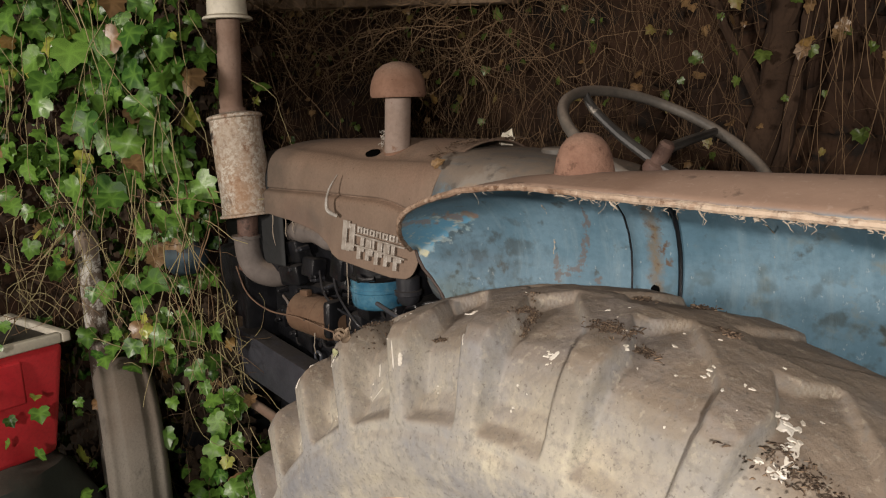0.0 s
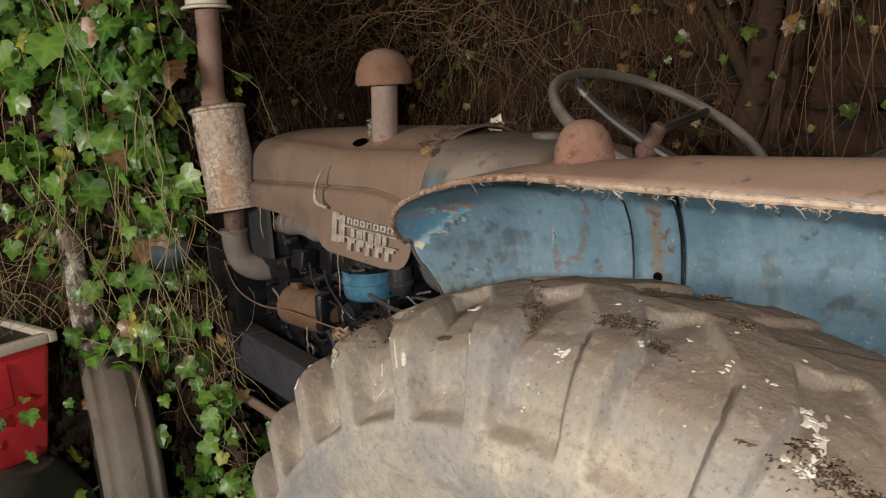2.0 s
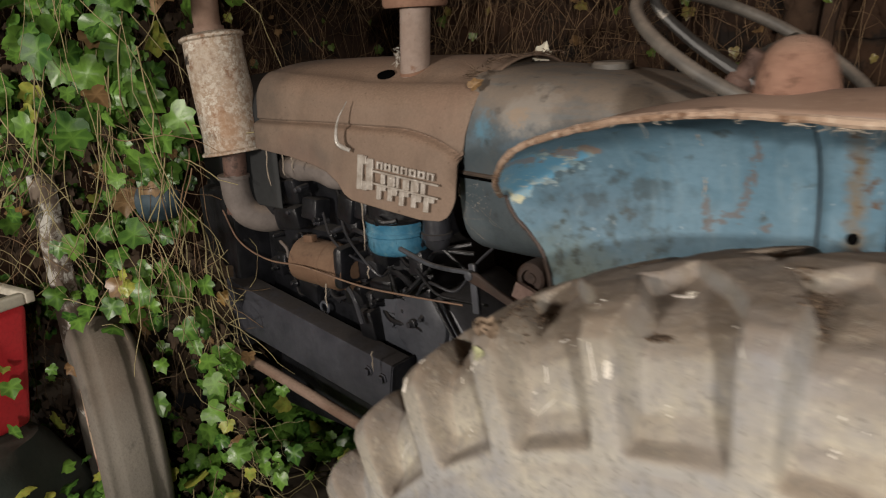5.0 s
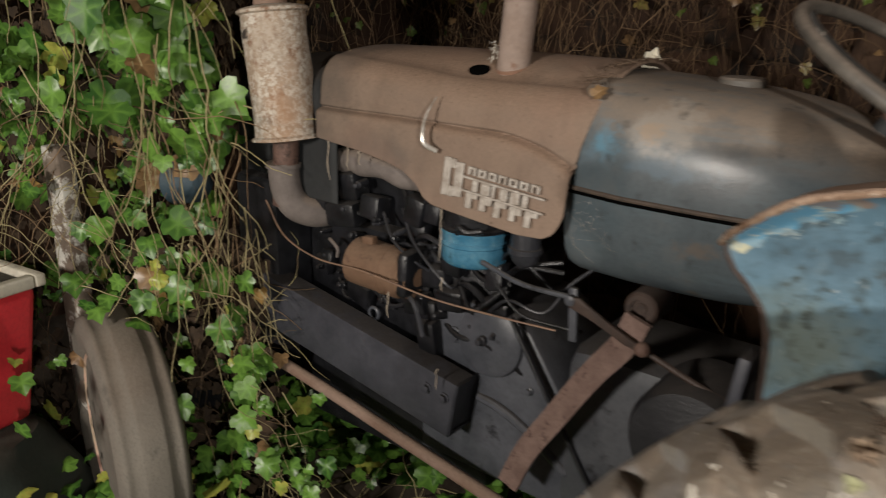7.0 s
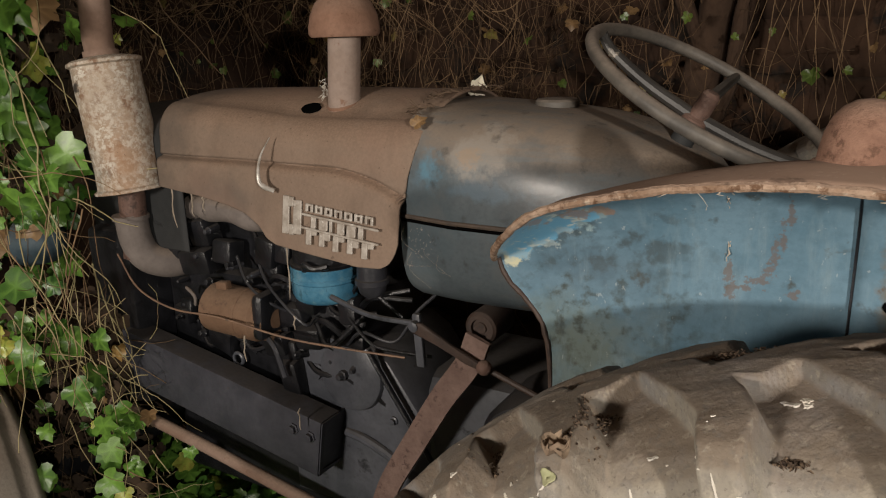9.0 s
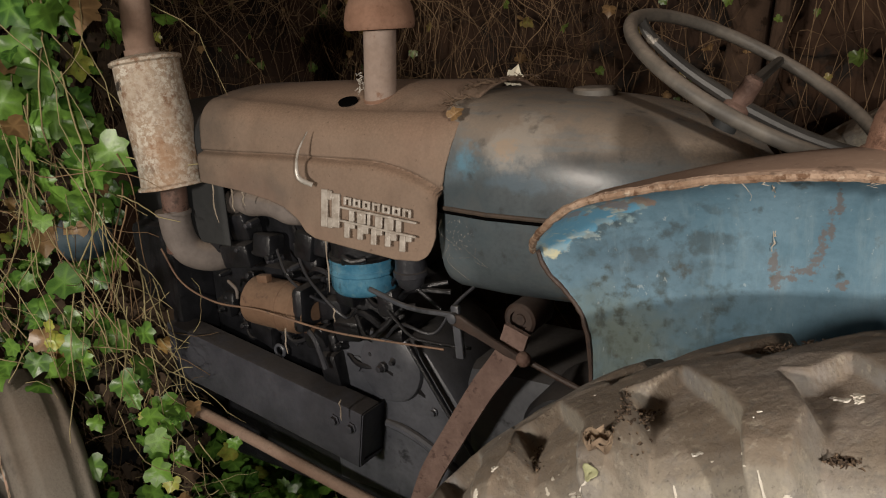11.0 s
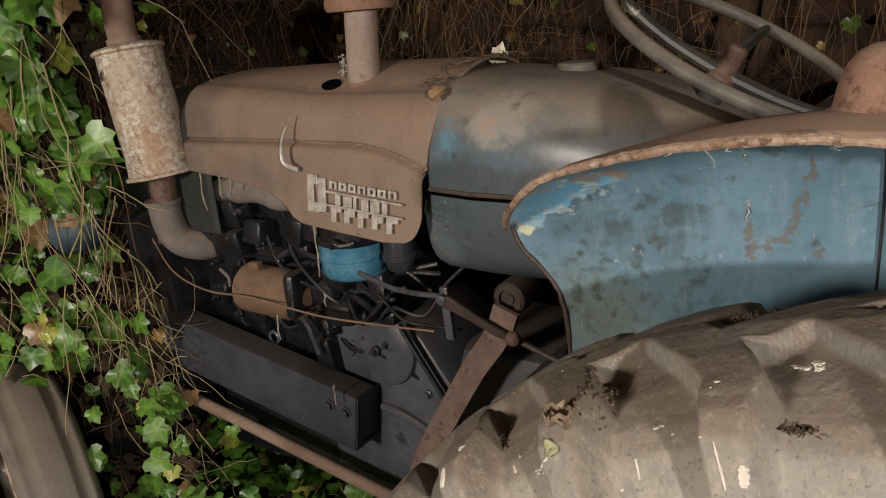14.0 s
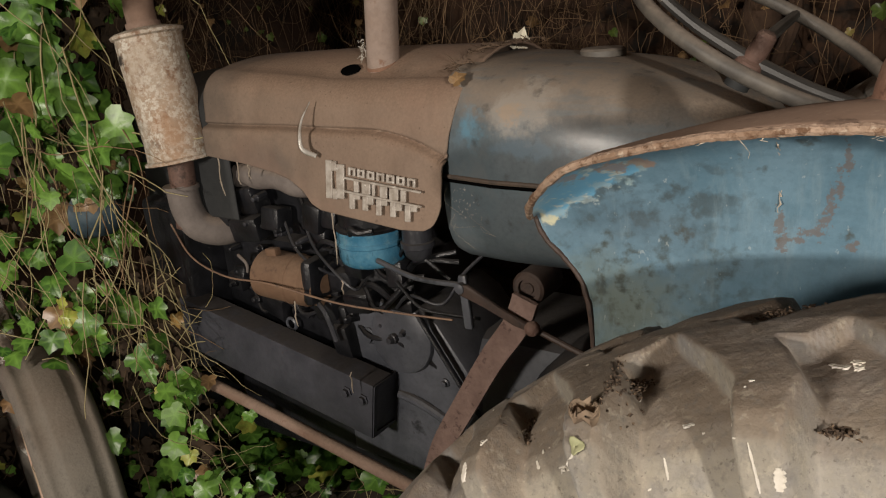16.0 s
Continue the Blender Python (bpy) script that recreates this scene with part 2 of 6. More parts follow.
patched(M_FENDER, [
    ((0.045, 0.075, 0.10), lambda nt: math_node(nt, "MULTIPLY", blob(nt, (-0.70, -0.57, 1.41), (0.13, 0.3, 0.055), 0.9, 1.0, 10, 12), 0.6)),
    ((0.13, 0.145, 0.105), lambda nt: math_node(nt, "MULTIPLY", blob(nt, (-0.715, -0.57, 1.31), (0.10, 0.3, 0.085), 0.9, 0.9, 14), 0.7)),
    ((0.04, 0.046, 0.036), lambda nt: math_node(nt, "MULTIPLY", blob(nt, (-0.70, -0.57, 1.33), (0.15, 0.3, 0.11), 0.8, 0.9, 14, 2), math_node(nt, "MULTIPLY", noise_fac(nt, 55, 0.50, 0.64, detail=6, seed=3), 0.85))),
    ((0.05, 0.05, 0.04), lambda nt: math_node(nt, "MULTIPLY", noise_fac(nt, 34, 0.63, 0.72, detail=4, rough=0.6, seed=8), 0.8)),
    ((0.19, 0.17, 0.10), lambda nt: math_node(nt, "MULTIPLY", blob(nt, (-0.15, -0.53, 1.42), (0.30, 0.3, 0.07), 0.8, 0.7, 12, 4), math_node(nt, "MULTIPLY", noise_fac(nt, 30, 0.55, 0.68, detail=6, seed=6), 0.8))),
    ((0.05, 0.055, 0.045), lambda nt: math_node(nt, "MULTIPLY", blob(nt, (-0.10, -0.53, 1.37), (0.36, 0.3, 0.11), 0.8, 0.7, 12, 7), noise_fac(nt, 34, 0.54, 0.62, detail=4, rough=0.5, seed=16))),
    ((0.055, 0.068, 0.058), lambda nt: math_node(nt, "MULTIPLY", blob(nt, (-0.08, -0.53, 1.39), (0.42, 0.3, 0.13), 0.5, 0.5, 12, 9), math_node(nt, "MULTIPLY", noise_fac(nt, 21, 0.585, 0.66, detail=3, rough=0.5, seed=57), 0.8))),
    ((0.05, 0.065, 0.07), lambda nt: math_node(nt, "MULTIPLY", blob(nt, (-0.70, -0.57, 1.43), (0.14, 0.3, 0.06), 0.7, 0.6, 12, 9), math_node(nt, "MULTIPLY", noise_fac(nt, 40, 0.52, 0.62, detail=5, rough=0.6, seed=61), 0.75))),
    ((0.42, 0.46, 0.46), lambda nt: math_node(nt, "MULTIPLY", noise_fac(nt, 150, 0.665, 0.70, detail=4, rough=0.6, stretch=(1, 1, 0.55), seed=27), 0.35)),
    ((0.20, 0.27, 0.30), lambda nt: math_node(nt, "MULTIPLY", noise_fac(nt, 16, 0.54, 0.70, detail=8, rough=0.7, stretch=(3, 1, 0.5), seed=35), 0.4)),
    ((0.05, 0.095, 0.125), lambda nt: math_node(nt, "MULTIPLY", noise_fac(nt, 11, 0.55, 0.70, detail=8, rough=0.7, stretch=(2, 1, 0.7), seed=43), 0.4)),
    ((0.48, 0.47, 0.33), lambda nt: flecks(nt, ((-0.793, 1.412, 0.009, 0.010), (-0.779, 1.425, 0.010, 0.007)), 40, 0.9)),
    ((0.25, 0.35, 0.37), lambda nt: math_node(nt, "MULTIPLY", flecks(nt, ((-0.787, 1.424, 0.014, 0.014), (-0.768, 1.443, 0.020, 0.017), (-0.737, 1.458, 0.030, 0.014), (-0.706, 1.469, 0.018, 0.008)), 34, 0.9), 0.7)),
    ((0.13, 0.32, 0.47), lambda nt: flecks(nt, ((-0.786, 1.428, 0.018, 0.018), (-0.768, 1.444, 0.026, 0.018), (-0.742, 1.458, 0.028, 0.013), (-0.715, 1.466, 0.018, 0.008)), 38, 1.0)),
    ((0.40, 0.46, 0.44), lambda nt: math_node(nt, "MULTIPLY", flecks(nt, ((-0.77, 1.44, 0.03, 0.02), (-0.73, 1.463, 0.03, 0.014)), 34, 0.9), noise_fac(nt, 95, 0.55, 0.62, detail=6, stretch=(0.5, 1, 1.6), seed=4))),
    ((0.34, 0.40, 0.39), lambda nt: math_node(nt, "MULTIPLY", flecks(nt, ((-0.783, 1.417, 0.014, 0.006), (-0.757, 1.434, 0.014, 0.005), (-0.732, 1.448, 0.012, 0.004), (-0.797, 1.418, 0.005, 0.009)), 90, 2.0), 0.45)),
    ((0.30, 0.16, 0.075), lambda nt: math_node(nt, "MULTIPLY", flecks(nt, ((-0.715, 1.470, 0.016, 0.007), (-0.692, 1.474, 0.012, 0.005), (-0.752, 1.462, 0.008, 0.006)), 90, 1.6), 0.6)),
    ((0.125, 0.080, 0.055), lambda nt: math_node(nt, "MULTIPLY", flecks(nt, ((-0.579, 1.412, 0.004, 0.016), (-0.577, 1.395, 0.005, 0.009), (-0.566, 1.398, 0.012, 0.003), (-0.553, 1.407, 0.010, 0.004), (-0.543, 1.418, 0.006, 0.007), (-0.539, 1.434, 0.004, 0.014), (-0.533, 1.454, 0.0035, 0.016), (-0.527, 1.477, 0.003, 0.016), (-0.52, 1.395, 0.006, 0.005)), 150, 2.0), 0.6)),
    ((0.155, 0.105, 0.05), lambda nt: math_node(nt, "MULTIPLY", blob(nt, (-0.440, -0.55, 1.42), (0.012, 0.2, 0.15), 0.9, 0.9, 60, 6), 0.8)),
    ((0.10, 0.07, 0.05), lambda nt: math_node(nt, "MULTIPLY", blob(nt, (-0.436, -0.55, 1.42), (0.018, 0.2, 0.15), 0.5, 1.0, 60, 2), noise_fac(nt, 90, 0.54, 0.62, seed=3))),
])
patched(M_FENDER, [
    ((0.262, 0.176, 0.128), lambda nt: up_fac(nt, 0.40, 0.75)),
    ((0.205, 0.132, 0.095), lambda nt: math_node(nt, "MULTIPLY", up_fac(nt, 0.40, 0.75), math_node(nt, "MULTIPLY", noise_fac(nt, 9, 0.42, 0.62, detail=8, rough=0.65, seed=71), 0.8))),
    ((0.10, 0.065, 0.048), lambda nt: math_node(nt, "MULTIPLY", up_fac(nt, 0.40, 0.75), math_node(nt, "MULTIPLY", noise_fac(nt, 38, 0.63, 0.70, detail=5, seed=73), 0.7))),
    ((0.36, 0.27, 0.21), lambda nt: math_node(nt, "MULTIPLY", up_fac(nt, 0.40, 0.75), math_node(nt, "MULTIPLY", noise_fac(nt, 160, 0.58, 0.70, detail=4, seed=75), 0.35))),
])
M_BLUE = weathered("bright_blue_enamel", (0.07, 0.26, 0.43), (0.15, 0.40, 0.58), (0.14, 0.17, 0.20), 0.6, 1.0, (0.03, 0.065, 0.09), 0.64, 0.22, metal=0.45, scale=22, bumpy=0.3)
patched(M_BLUE, [
    ((0.26, 0.48, 0.58), lambda nt: math_node(nt, "MULTIPLY", noise_fac(nt, 60, 0.54, 0.68, detail=7, stretch=(1, 1, 0.8), seed=3), 0.45)),
    ((0.03, 0.05, 0.06), lambda nt: math_node(nt, "MULTIPLY", noise_fac(nt, 45, 0.58, 0.68, detail=7, stretch=(1, 1, 0.5), seed=8), 0.7)),
])
M_LAMP = weathered("dusty_blue_lamp_paint", (0.05, 0.085, 0.11), (0.07, 0.11, 0.135), (0.12, 0.11, 0.10), 0.2, 1.0, (0.08, 0.06, 0.045), 0.6, 0.6, scale=18, bumpy=0.3)
M_RUST = weathered("rusty_dusty_iron", (0.21, 0.115, 0.075), (0.27, 0.155, 0.105), (0.31, 0.21, 0.155), 0.3, 0.9, (0.14, 0.07, 0.042), 0.58, 0.9, scale=18, fine=160, bumpy=0.6)
M_LAMPRUST = weathered("pitted_rust", (0.185, 0.098, 0.066), (0.245, 0.140, 0.097), (0.25, 0.16, 0.115), 0.5, 1.0, (0.11, 0.056, 0.036), 0.55, 0.9, scale=34, fine=210, bumpy=1.0)
M_DARKRUST = weathered("dark_rusted_iron", (0.115, 0.066, 0.05), (0.165, 0.098, 0.076), (0.17, 0.11, 0.085), 0.3, 1.0, (0.065, 0.04, 0.032), 0.55, 0.7, scale=22, fine=140, bumpy=0.8)
patched(M_DARKRUST, [
    ((0.23, 0.15, 0.125), lambda nt: math_node(nt, "MULTIPLY", noise_fac(nt, 48, 0.55, 0.66, detail=8, rough=0.7, seed=5), 0.6)),
    ((0.05, 0.034, 0.028), lambda nt: math_node(nt, "MULTIPLY", noise_fac(nt, 70, 0.60, 0.68, detail=6, seed=15), 0.7)),
])
M_LEVER = weathered("flaking_pink_rust", (0.155, 0.098, 0.080), (0.225, 0.150, 0.124), (0.25, 0.175, 0.145), 0.3, 1.0, (0.085, 0.05, 0.04), 0.57, 0.8, scale=24, fine=150, bumpy=1.0)
# Dark rust that also carries the shade over the lever boss.
M_BOSS = weathered("dark_rust_with_shade", (0.042, 0.026, 0.020), (0.062, 0.038, 0.028), (0.07, 0.05, 0.04), 0.5, 1.0, (0.03, 0.02, 0.016), 0.55, 0.6, scale=26, bumpy=0.6)
M_RIMEDGE = weathered("rusty_crusted_edge", (0.22, 0.14, 0.09), (0.36, 0.26, 0.19), (0.30, 0.21, 0.155), 0.3, 1.0, (0.12, 0.065, 0.036), 0.52, 0.9, scale=42, fine=180, bumpy=1.0)
patched(M_RIMEDGE, [((0.50, 0.42, 0.33), lambda nt: math_node(nt, "MULTIPLY", blob(nt, (-0.05, -0.73, 1.5), (0.40, 0.2, 0.2), 0.4, 0.4, 8), noise_fac(nt, 60, 0.44, 0.58, detail=7, rough=0.7, seed=5)))])
patched(M_RIMEDGE, [
    ((0.46, 0.36, 0.27), lambda nt: math_node(nt, "MULTIPLY", blob(nt, (0.05, -0.7, 1.5), (0.50, 0.6, 0.5), 0.5, 0.6, 9), noise_fac(nt, 40, 0.36, 0.56, detail=7, seed=2))),
    ((0.50, 0.42, 0.33), lambda nt: math_node(nt, "MULTIPLY", noise_fac(nt, 130, 0.60, 0.68, detail=4, seed=6), 0.6)),
    ((0.10, 0.065, 0.045), lambda nt: math_node(nt, "MULTIPLY", noise_fac(nt, 75, 0.60, 0.68, detail=5, seed=11), 0.7)),
])
M_MUFFLER = weathered("flaking_grey_silencer", (0.40, 0.30, 0.215), (0.50, 0.42, 0.335), (0.35, 0.27, 0.2), 0.5, 1.0, (0.27, 0.165, 0.105), 0.52, 0.85, scale=9, fine=70, bumpy=0.9)
patched(M_MUFFLER, [
    ((0.68, 0.64, 0.56), lambda nt: math_node(nt, "MULTIPLY", noise_fac(nt, 85, 0.47, 0.56, detail=7, rough=0.7), math_node(nt, "ADD", 0.25, math_node(nt, "MULTIPLY", noise_fac(nt, 12, 0.38, 0.55, seed=3), 0.7)))),
    ((0.40, 0.235, 0.135), lambda nt: math_node(nt, "MULTIPLY", blob(nt, (-1.90, -0.25, 1.38), (0.045, 0.3, 0.13), 0.9, 1.2, 16, 6), 0.65)),
    ((0.23, 0.14, 0.09), lambda nt: math_node(nt, "MULTIPLY", noise_fac(nt, 26, 0.56, 0.66, detail=8, rough=0.7, seed=9), 0.7)),
    ((0.16, 0.15, 0.12), lambda nt: math_node(nt, "MULTIPLY", blob(nt, (-1.99, -0.25, 1.37), (0.06, 0.3, 0.06), 0.9, 1.4, 18, 16), 0.6)),
    ((0.05, 0.04, 0.035), lambda nt: blob(nt, (-2.005, -0.27, 1.555), (0.022, 0.2, 0.016), 0.4, 1.3, 60, 3)),
    ((0.07, 0.055, 0.045), lambda nt: math_node(nt, "MULTIPLY", noise_fac(nt, 48, 0.64, 0.70, detail=7, rough=0.7, seed=5), 0.85)),
])
M_PIPE = weathered("brown_grey_pipe", (0.225, 0.145, 0.105), (0.285, 0.20, 0.155), (0.3, 0.215, 0.16), 0.4, 1.0, (0.17, 0.09, 0.06), 0.64, 0.85, scale=12, bumpy=0.4)
M_INTAKE = weathered("pinkish_brown_pipe", (0.27, 0.20, 0.16), (0.335, 0.265, 0.225), (0.3, 0.22, 0.165), 0.4, 1.0, (0.22, 0.13, 0.09), 0.62, 0.85, scale=12, bumpy=0.4)
M_ELBOW = weathered("grey_cast_elbow", (0.150, 0.128, 0.116), (0.20, 0.172, 0.156), (0.28, 0.22, 0.17), 0.4, 1.0, None, 0.6, 0.85, scale=12, bumpy=0.4)
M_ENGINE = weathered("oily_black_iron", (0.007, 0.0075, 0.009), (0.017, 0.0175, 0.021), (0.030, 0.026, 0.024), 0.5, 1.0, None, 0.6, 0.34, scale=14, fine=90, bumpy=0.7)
M_RAIL = weathered("dark_grey_frame_steel", (0.034, 0.036, 0.046), (0.060, 0.062, 0.076), (0.035, 0.03, 0.028), 0.5, 1.0, (0.07, 0.05, 0.042), 0.66, 0.5, scale=9, bumpy=0.35)
M_CASE = weathered("slate_grey_casting", (0.056, 0.061, 0.073), (0.108, 0.114, 0.132), (0.085, 0.078, 0.074), 0.5, 1.0, (0.034, 0.036, 0.042), 0.60, 0.36, scale=7, bumpy=0.3)
M_FITTING = weathered("dark_oily_fitting", (0.026, 0.027, 0.032), (0.048, 0.049, 0.057), (0.05, 0.044, 0.04), 0.5, 1.0, None, 0.6, 0.36, scale=14, bumpy=0.4)
M_GEARBOX = weathered("dark_slate_casting", (0.046, 0.050, 0.058), (0.084, 0.088, 0.098), (0.055, 0.048, 0.043), 0.5, 1.0, (0.02, 0.02, 0.022), 0.60, 0.42, scale=6, bumpy=0.35)
M_BRAKE = weathered("black_brake_housing", (0.012, 0.013, 0.015), (0.026, 0.026, 0.030), (0.04, 0.034, 0.03), 0.5, 1.0, None, 0.6, 0.4, scale=12, bumpy=0.6)
patched(M_BRAKE, [((0.16, 0.28, 0.38), lambda nt: blob(nt, (-0.898, -0.25, 0.938), (0.016, 0.2, 0.015), 0.25, 1.3, 50))])
M_WHEELRIM = weathered("weathered_black_rim", (0.075, 0.068, 0.06), (0.14, 0.125, 0.105), (0.22, 0.18, 0.145), 0.35, 1.0, None, 0.6, 0.55, scale=16, bumpy=0.2)
M_SPOKE = weathered("worn_black_spoke", (0.025, 0.024, 0.023), (0.05, 0.047, 0.043), (0.10, 0.085, 0.07), 0.6, 1.0, (0.33, 0.29, 0.24), 0.60, 0.45, scale=11, bumpy=0.2)
M_DYNAMO = weathered("brown_rusted_can", (0.15, 0.085, 0.05), (0.19, 0.115, 0.07), (0.2, 0.13, 0.085), 0.3, 1.0, (0.08, 0.045, 0.03), 0.58, 0.8, scale=14, bumpy=0.4)
# Flat black standing for the shade inside the holes and seam gap.
M_HOLE = mat("black_for_holes_and_gap", 1.0)[0]
M_HOLE.node_tree.nodes["Principled BSDF"].inputs["Base Color"].default_value = (0.003, 0.003, 0.003, 1)
M_HOLE.node_tree.nodes["Principled BSDF"].inputs["Specular IOR Level"].default_value = 0.0
M_CHROME = weathered("dull_chrome", (0.66, 0.63, 0.58), (0.36, 0.32, 0.27), None, rough=0.22, metal=0.4, scale=40, bumpy=0.1)
M_BADGE = weathered("dull_alloy_badge", (0.50, 0.46, 0.41), (0.33, 0.285, 0.24), None, rust=(0.68, 0.65, 0.60), rust_at=0.60, rough=0.40, metal=0.1, scale=60, bumpy=0.5)
M_RIM = weathered("faded_orange_wheel", (0.70, 0.42, 0.34), (0.74, 0.60, 0.42), None, 0.4, 1.0, (0.36, 0.19, 0.12), 0.64, 0.8, scale=10)
M_RED = weathered("red_plastic", (0.74, 0.035, 0.05), (0.80, 0.06, 0.07), None, rough=0.45, scale=5, bumpy=0.1)
M_TARP = weathered("dark_green_tarpaulin", (0.02, 0.03, 0.025), (0.035, 0.045, 0.038), (0.08, 0.07, 0.055), 0.5, 1.0, None, 0.6, 0.6, scale=9, bumpy=0.6)
M_CREAM = weathered("cream_plastic", (0.62, 0.58, 0.46), (0.7, 0.66, 0.55), (0.5, 0.45, 0.35), 0.6, 1.0, None, 0.6, 0.6, scale=9, bumpy=0.2)
M_LID = weathered("cream_lid_plastic", (0.78, 0.74, 0.62), (0.70, 0.65, 0.53), None, rust=(0.5, 0.44, 0.34), rust_at=0.62, rough=0.6, scale=9, bumpy=0.2)
M_COPPER = weathered("dull_copper_wire", (0.30, 0.19, 0.125), (0.22, 0.14, 0.10), None, rust=(0.12, 0.09, 0.075), rust_at=0.56, rough=0.55, metal=0.2, scale=20)
M_TIMBER = weathered("old_brown_timber", (0.10, 0.065, 0.042), (0.15, 0.10, 0.065), (0.2, 0.145, 0.1), 0.5, 1.0, None, 0.6, 0.85, scale=6, bumpy=0.6)
M_PALEWOOD = weathered("pale_brown_timber", (0.20, 0.14, 0.09), (0.26, 0.185, 0.12), None, rough=0.85, scale=6, bumpy=0.6)
M_POST = weathered("flaking_white_post", (0.26, 0.21, 0.165), (0.16, 0.12, 0.09), None, rust=(0.66, 0.64, 0.58), rust_at=0.50, rough=0.85, scale=9, bumpy=0.6)
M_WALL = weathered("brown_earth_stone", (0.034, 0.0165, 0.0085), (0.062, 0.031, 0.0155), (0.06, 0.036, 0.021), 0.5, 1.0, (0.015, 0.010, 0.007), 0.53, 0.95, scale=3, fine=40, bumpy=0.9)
M_SOIL = weathered("dark_earth_floor", (0.055, 0.042, 0.03), (0.085, 0.065, 0.045), None, rust=(0.03, 0.025, 0.02), rough=1.0, scale=5, fine=60, bumpy=1.0)
M_TRUNK = weathered('dark_brown_bark', (0.048, 0.027, 0.016), (0.072, 0.041, 0.024), None, rust=(0.02, 0.013, 0.009), rough=0.95, scale=7, bumpy=0.9)
# Brown dead leaf with the shade behind the ivy put into its colour.
M_DEADMASS = weathered("shade_darkened_dead_leaf", (0.060, 0.038, 0.021), (0.036, 0.024, 0.015), None, rough=0.95, scale=25)
M_LITTER = weathered("dry_leaf_litter", (0.25, 0.185, 0.125), (0.13, 0.09, 0.06), None, rough=0.9, scale=25)
M_DEBRIS, _nt, _b = mat("crumbled_dead_leaf", 0.9)
_g = _nt.nodes.new("ShaderNodeNewGeometry")
_nt.links.new(mixc(_nt, math_node(_nt, "POWER", _g.outputs["Random Per Island"], 2.5), (0.035, 0.022, 0.014), (0.20, 0.14, 0.09)), _b.inputs["Base Color"])
M_DROP = weathered("white_bird_droppings", (0.66, 0.63, 0.57), (0.50, 0.46, 0.39), None, rough=0.9, scale=60, bumpy=0.6)
M_WEB = weathered("dusty_cobweb", (0.42, 0.36, 0.29), (0.30, 0.25, 0.19), None, rough=1.0, scale=60)


def tyre_material(name, worn, pale, grime, dust):
    m, nt, b = mat(name, 0.92)
    c = mixc(nt, noise_fac(nt, 7, 0.35, 0.65, detail=8, rough=0.65), worn, pale)
    c = mixc(nt, noise_fac(nt, 11, 0.56, 0.68, detail=9, rough=0.7, seed=4), c, grime)
    c = mixc(nt, math_node(nt, "MULTIPLY", noise_fac(nt, 170, 0.5, 0.72, seed=2), 0.45), c, tuple(v * 0.45 for v in worn))
    f = math_node(nt, "MULTIPLY", up_fac(nt, 0.34, 0.84), noise_fac(nt, 7, 0.05, 0.55, detail=9, seed=9))
    c = mixc(nt, f, c, mixc(nt, noise_fac(nt, 120, 0.35, 0.7, seed=6), tuple(v * 0.78 for v in dust), dust))
    nt.links.new(c, b.inputs["Base Color"])
    bump(nt, b, 110, 0.7, 0.0025)
    return m


M_TYRE = tyre_material("weathered_grey_rubber", (0.172, 0.154, 0.126), (0.235, 0.212, 0.172), (0.18, 0.183, 0.198), (0.150, 0.115, 0.081))
patched(M_TYRE, [
    ((0.33, 0.312, 0.268), lambda nt: math_node(nt, "MULTIPLY", rim_fac(nt, 0.630, 0.565), 0.85)),
    ((0.52, 0.475, 0.35), lambda nt: math_node(nt, "MULTIPLY", math_node(nt, "MULTIPLY", noise_fac(nt, 6, 0.42, 0.62, detail=8, rough=0.65, seed=13), noise_fac(nt, 75, 0.36, 0.56, detail=6, rough=0.7, seed=23)), math_node(nt, "MULTIPLY", rim_fac(nt, 0.627, 0.567), 0.9))),
    ((0.56, 0.51, 0.37), lambda nt: math_node(nt, "MULTIPLY", noise_fac(nt, 5, 0.40, 0.60, detail=6, seed=29), math_node(nt, "MULTIPLY", rim_fac(nt, 0.515, 0.490), 0.85))),
    ((0.21, 0.215, 0.23), lambda nt: math_node(nt, "MULTIPLY", noise_fac(nt, 9, 0.46, 0.62, detail=9, rough=0.7, seed=17), 0.65)),
    ((0.15, 0.16, 0.185), lambda nt: math_node(nt, "MULTIPLY", math_node(nt, "MULTIPLY", rim_fac(nt, 0.555, 0.530), math_node(nt, "SUBTRACT", 1.0, rim_fac(nt, 0.515, 0.490))), math_node(nt, "MULTIPLY", noise_fac(nt, 7, 0.42, 0.60, detail=8, rough=0.7, seed=51), 0.7))),
    ((0.192, 0.152, 0.116), lambda nt: math_node(nt, "MULTIPLY", up_fac(nt, 0.15, 0.80), math_node(nt, "ADD", math_node(nt, "MULTIPLY", noise_fac(nt, 8, 0.30, 0.62, detail=8, rough=0.65, seed=63), 0.45), 0.33))),
    ((0.105, 0.081, 0.060), lambda nt: math_node(nt, "MULTIPLY", up_fac(nt, 0.30, 0.85), math_node(nt, "MULTIPLY", noise_fac(nt, 14, 0.56, 0.68, detail=9, rough=0.7, seed=65), 0.6))),
    ((0.15, 0.14, 0.125), lambda nt: math_node(nt, "MULTIPLY", noise_fac(nt, 130, 0.52, 0.66, detail=5, rough=0.7, seed=37), 0.55)),
    ((0.42, 0.38, 0.30), lambda nt: math_node(nt, "MULTIPLY", noise_fac(nt, 110, 0.58, 0.66, detail=4, seed=1), 0.3)),
    ((0.085, 0.072, 0.06), lambda nt: math_node(nt, "MULTIPLY", noise_fac(nt, 240, 0.62, 0.69, detail=3, rough=0.6, seed=19), 0.55)),
])
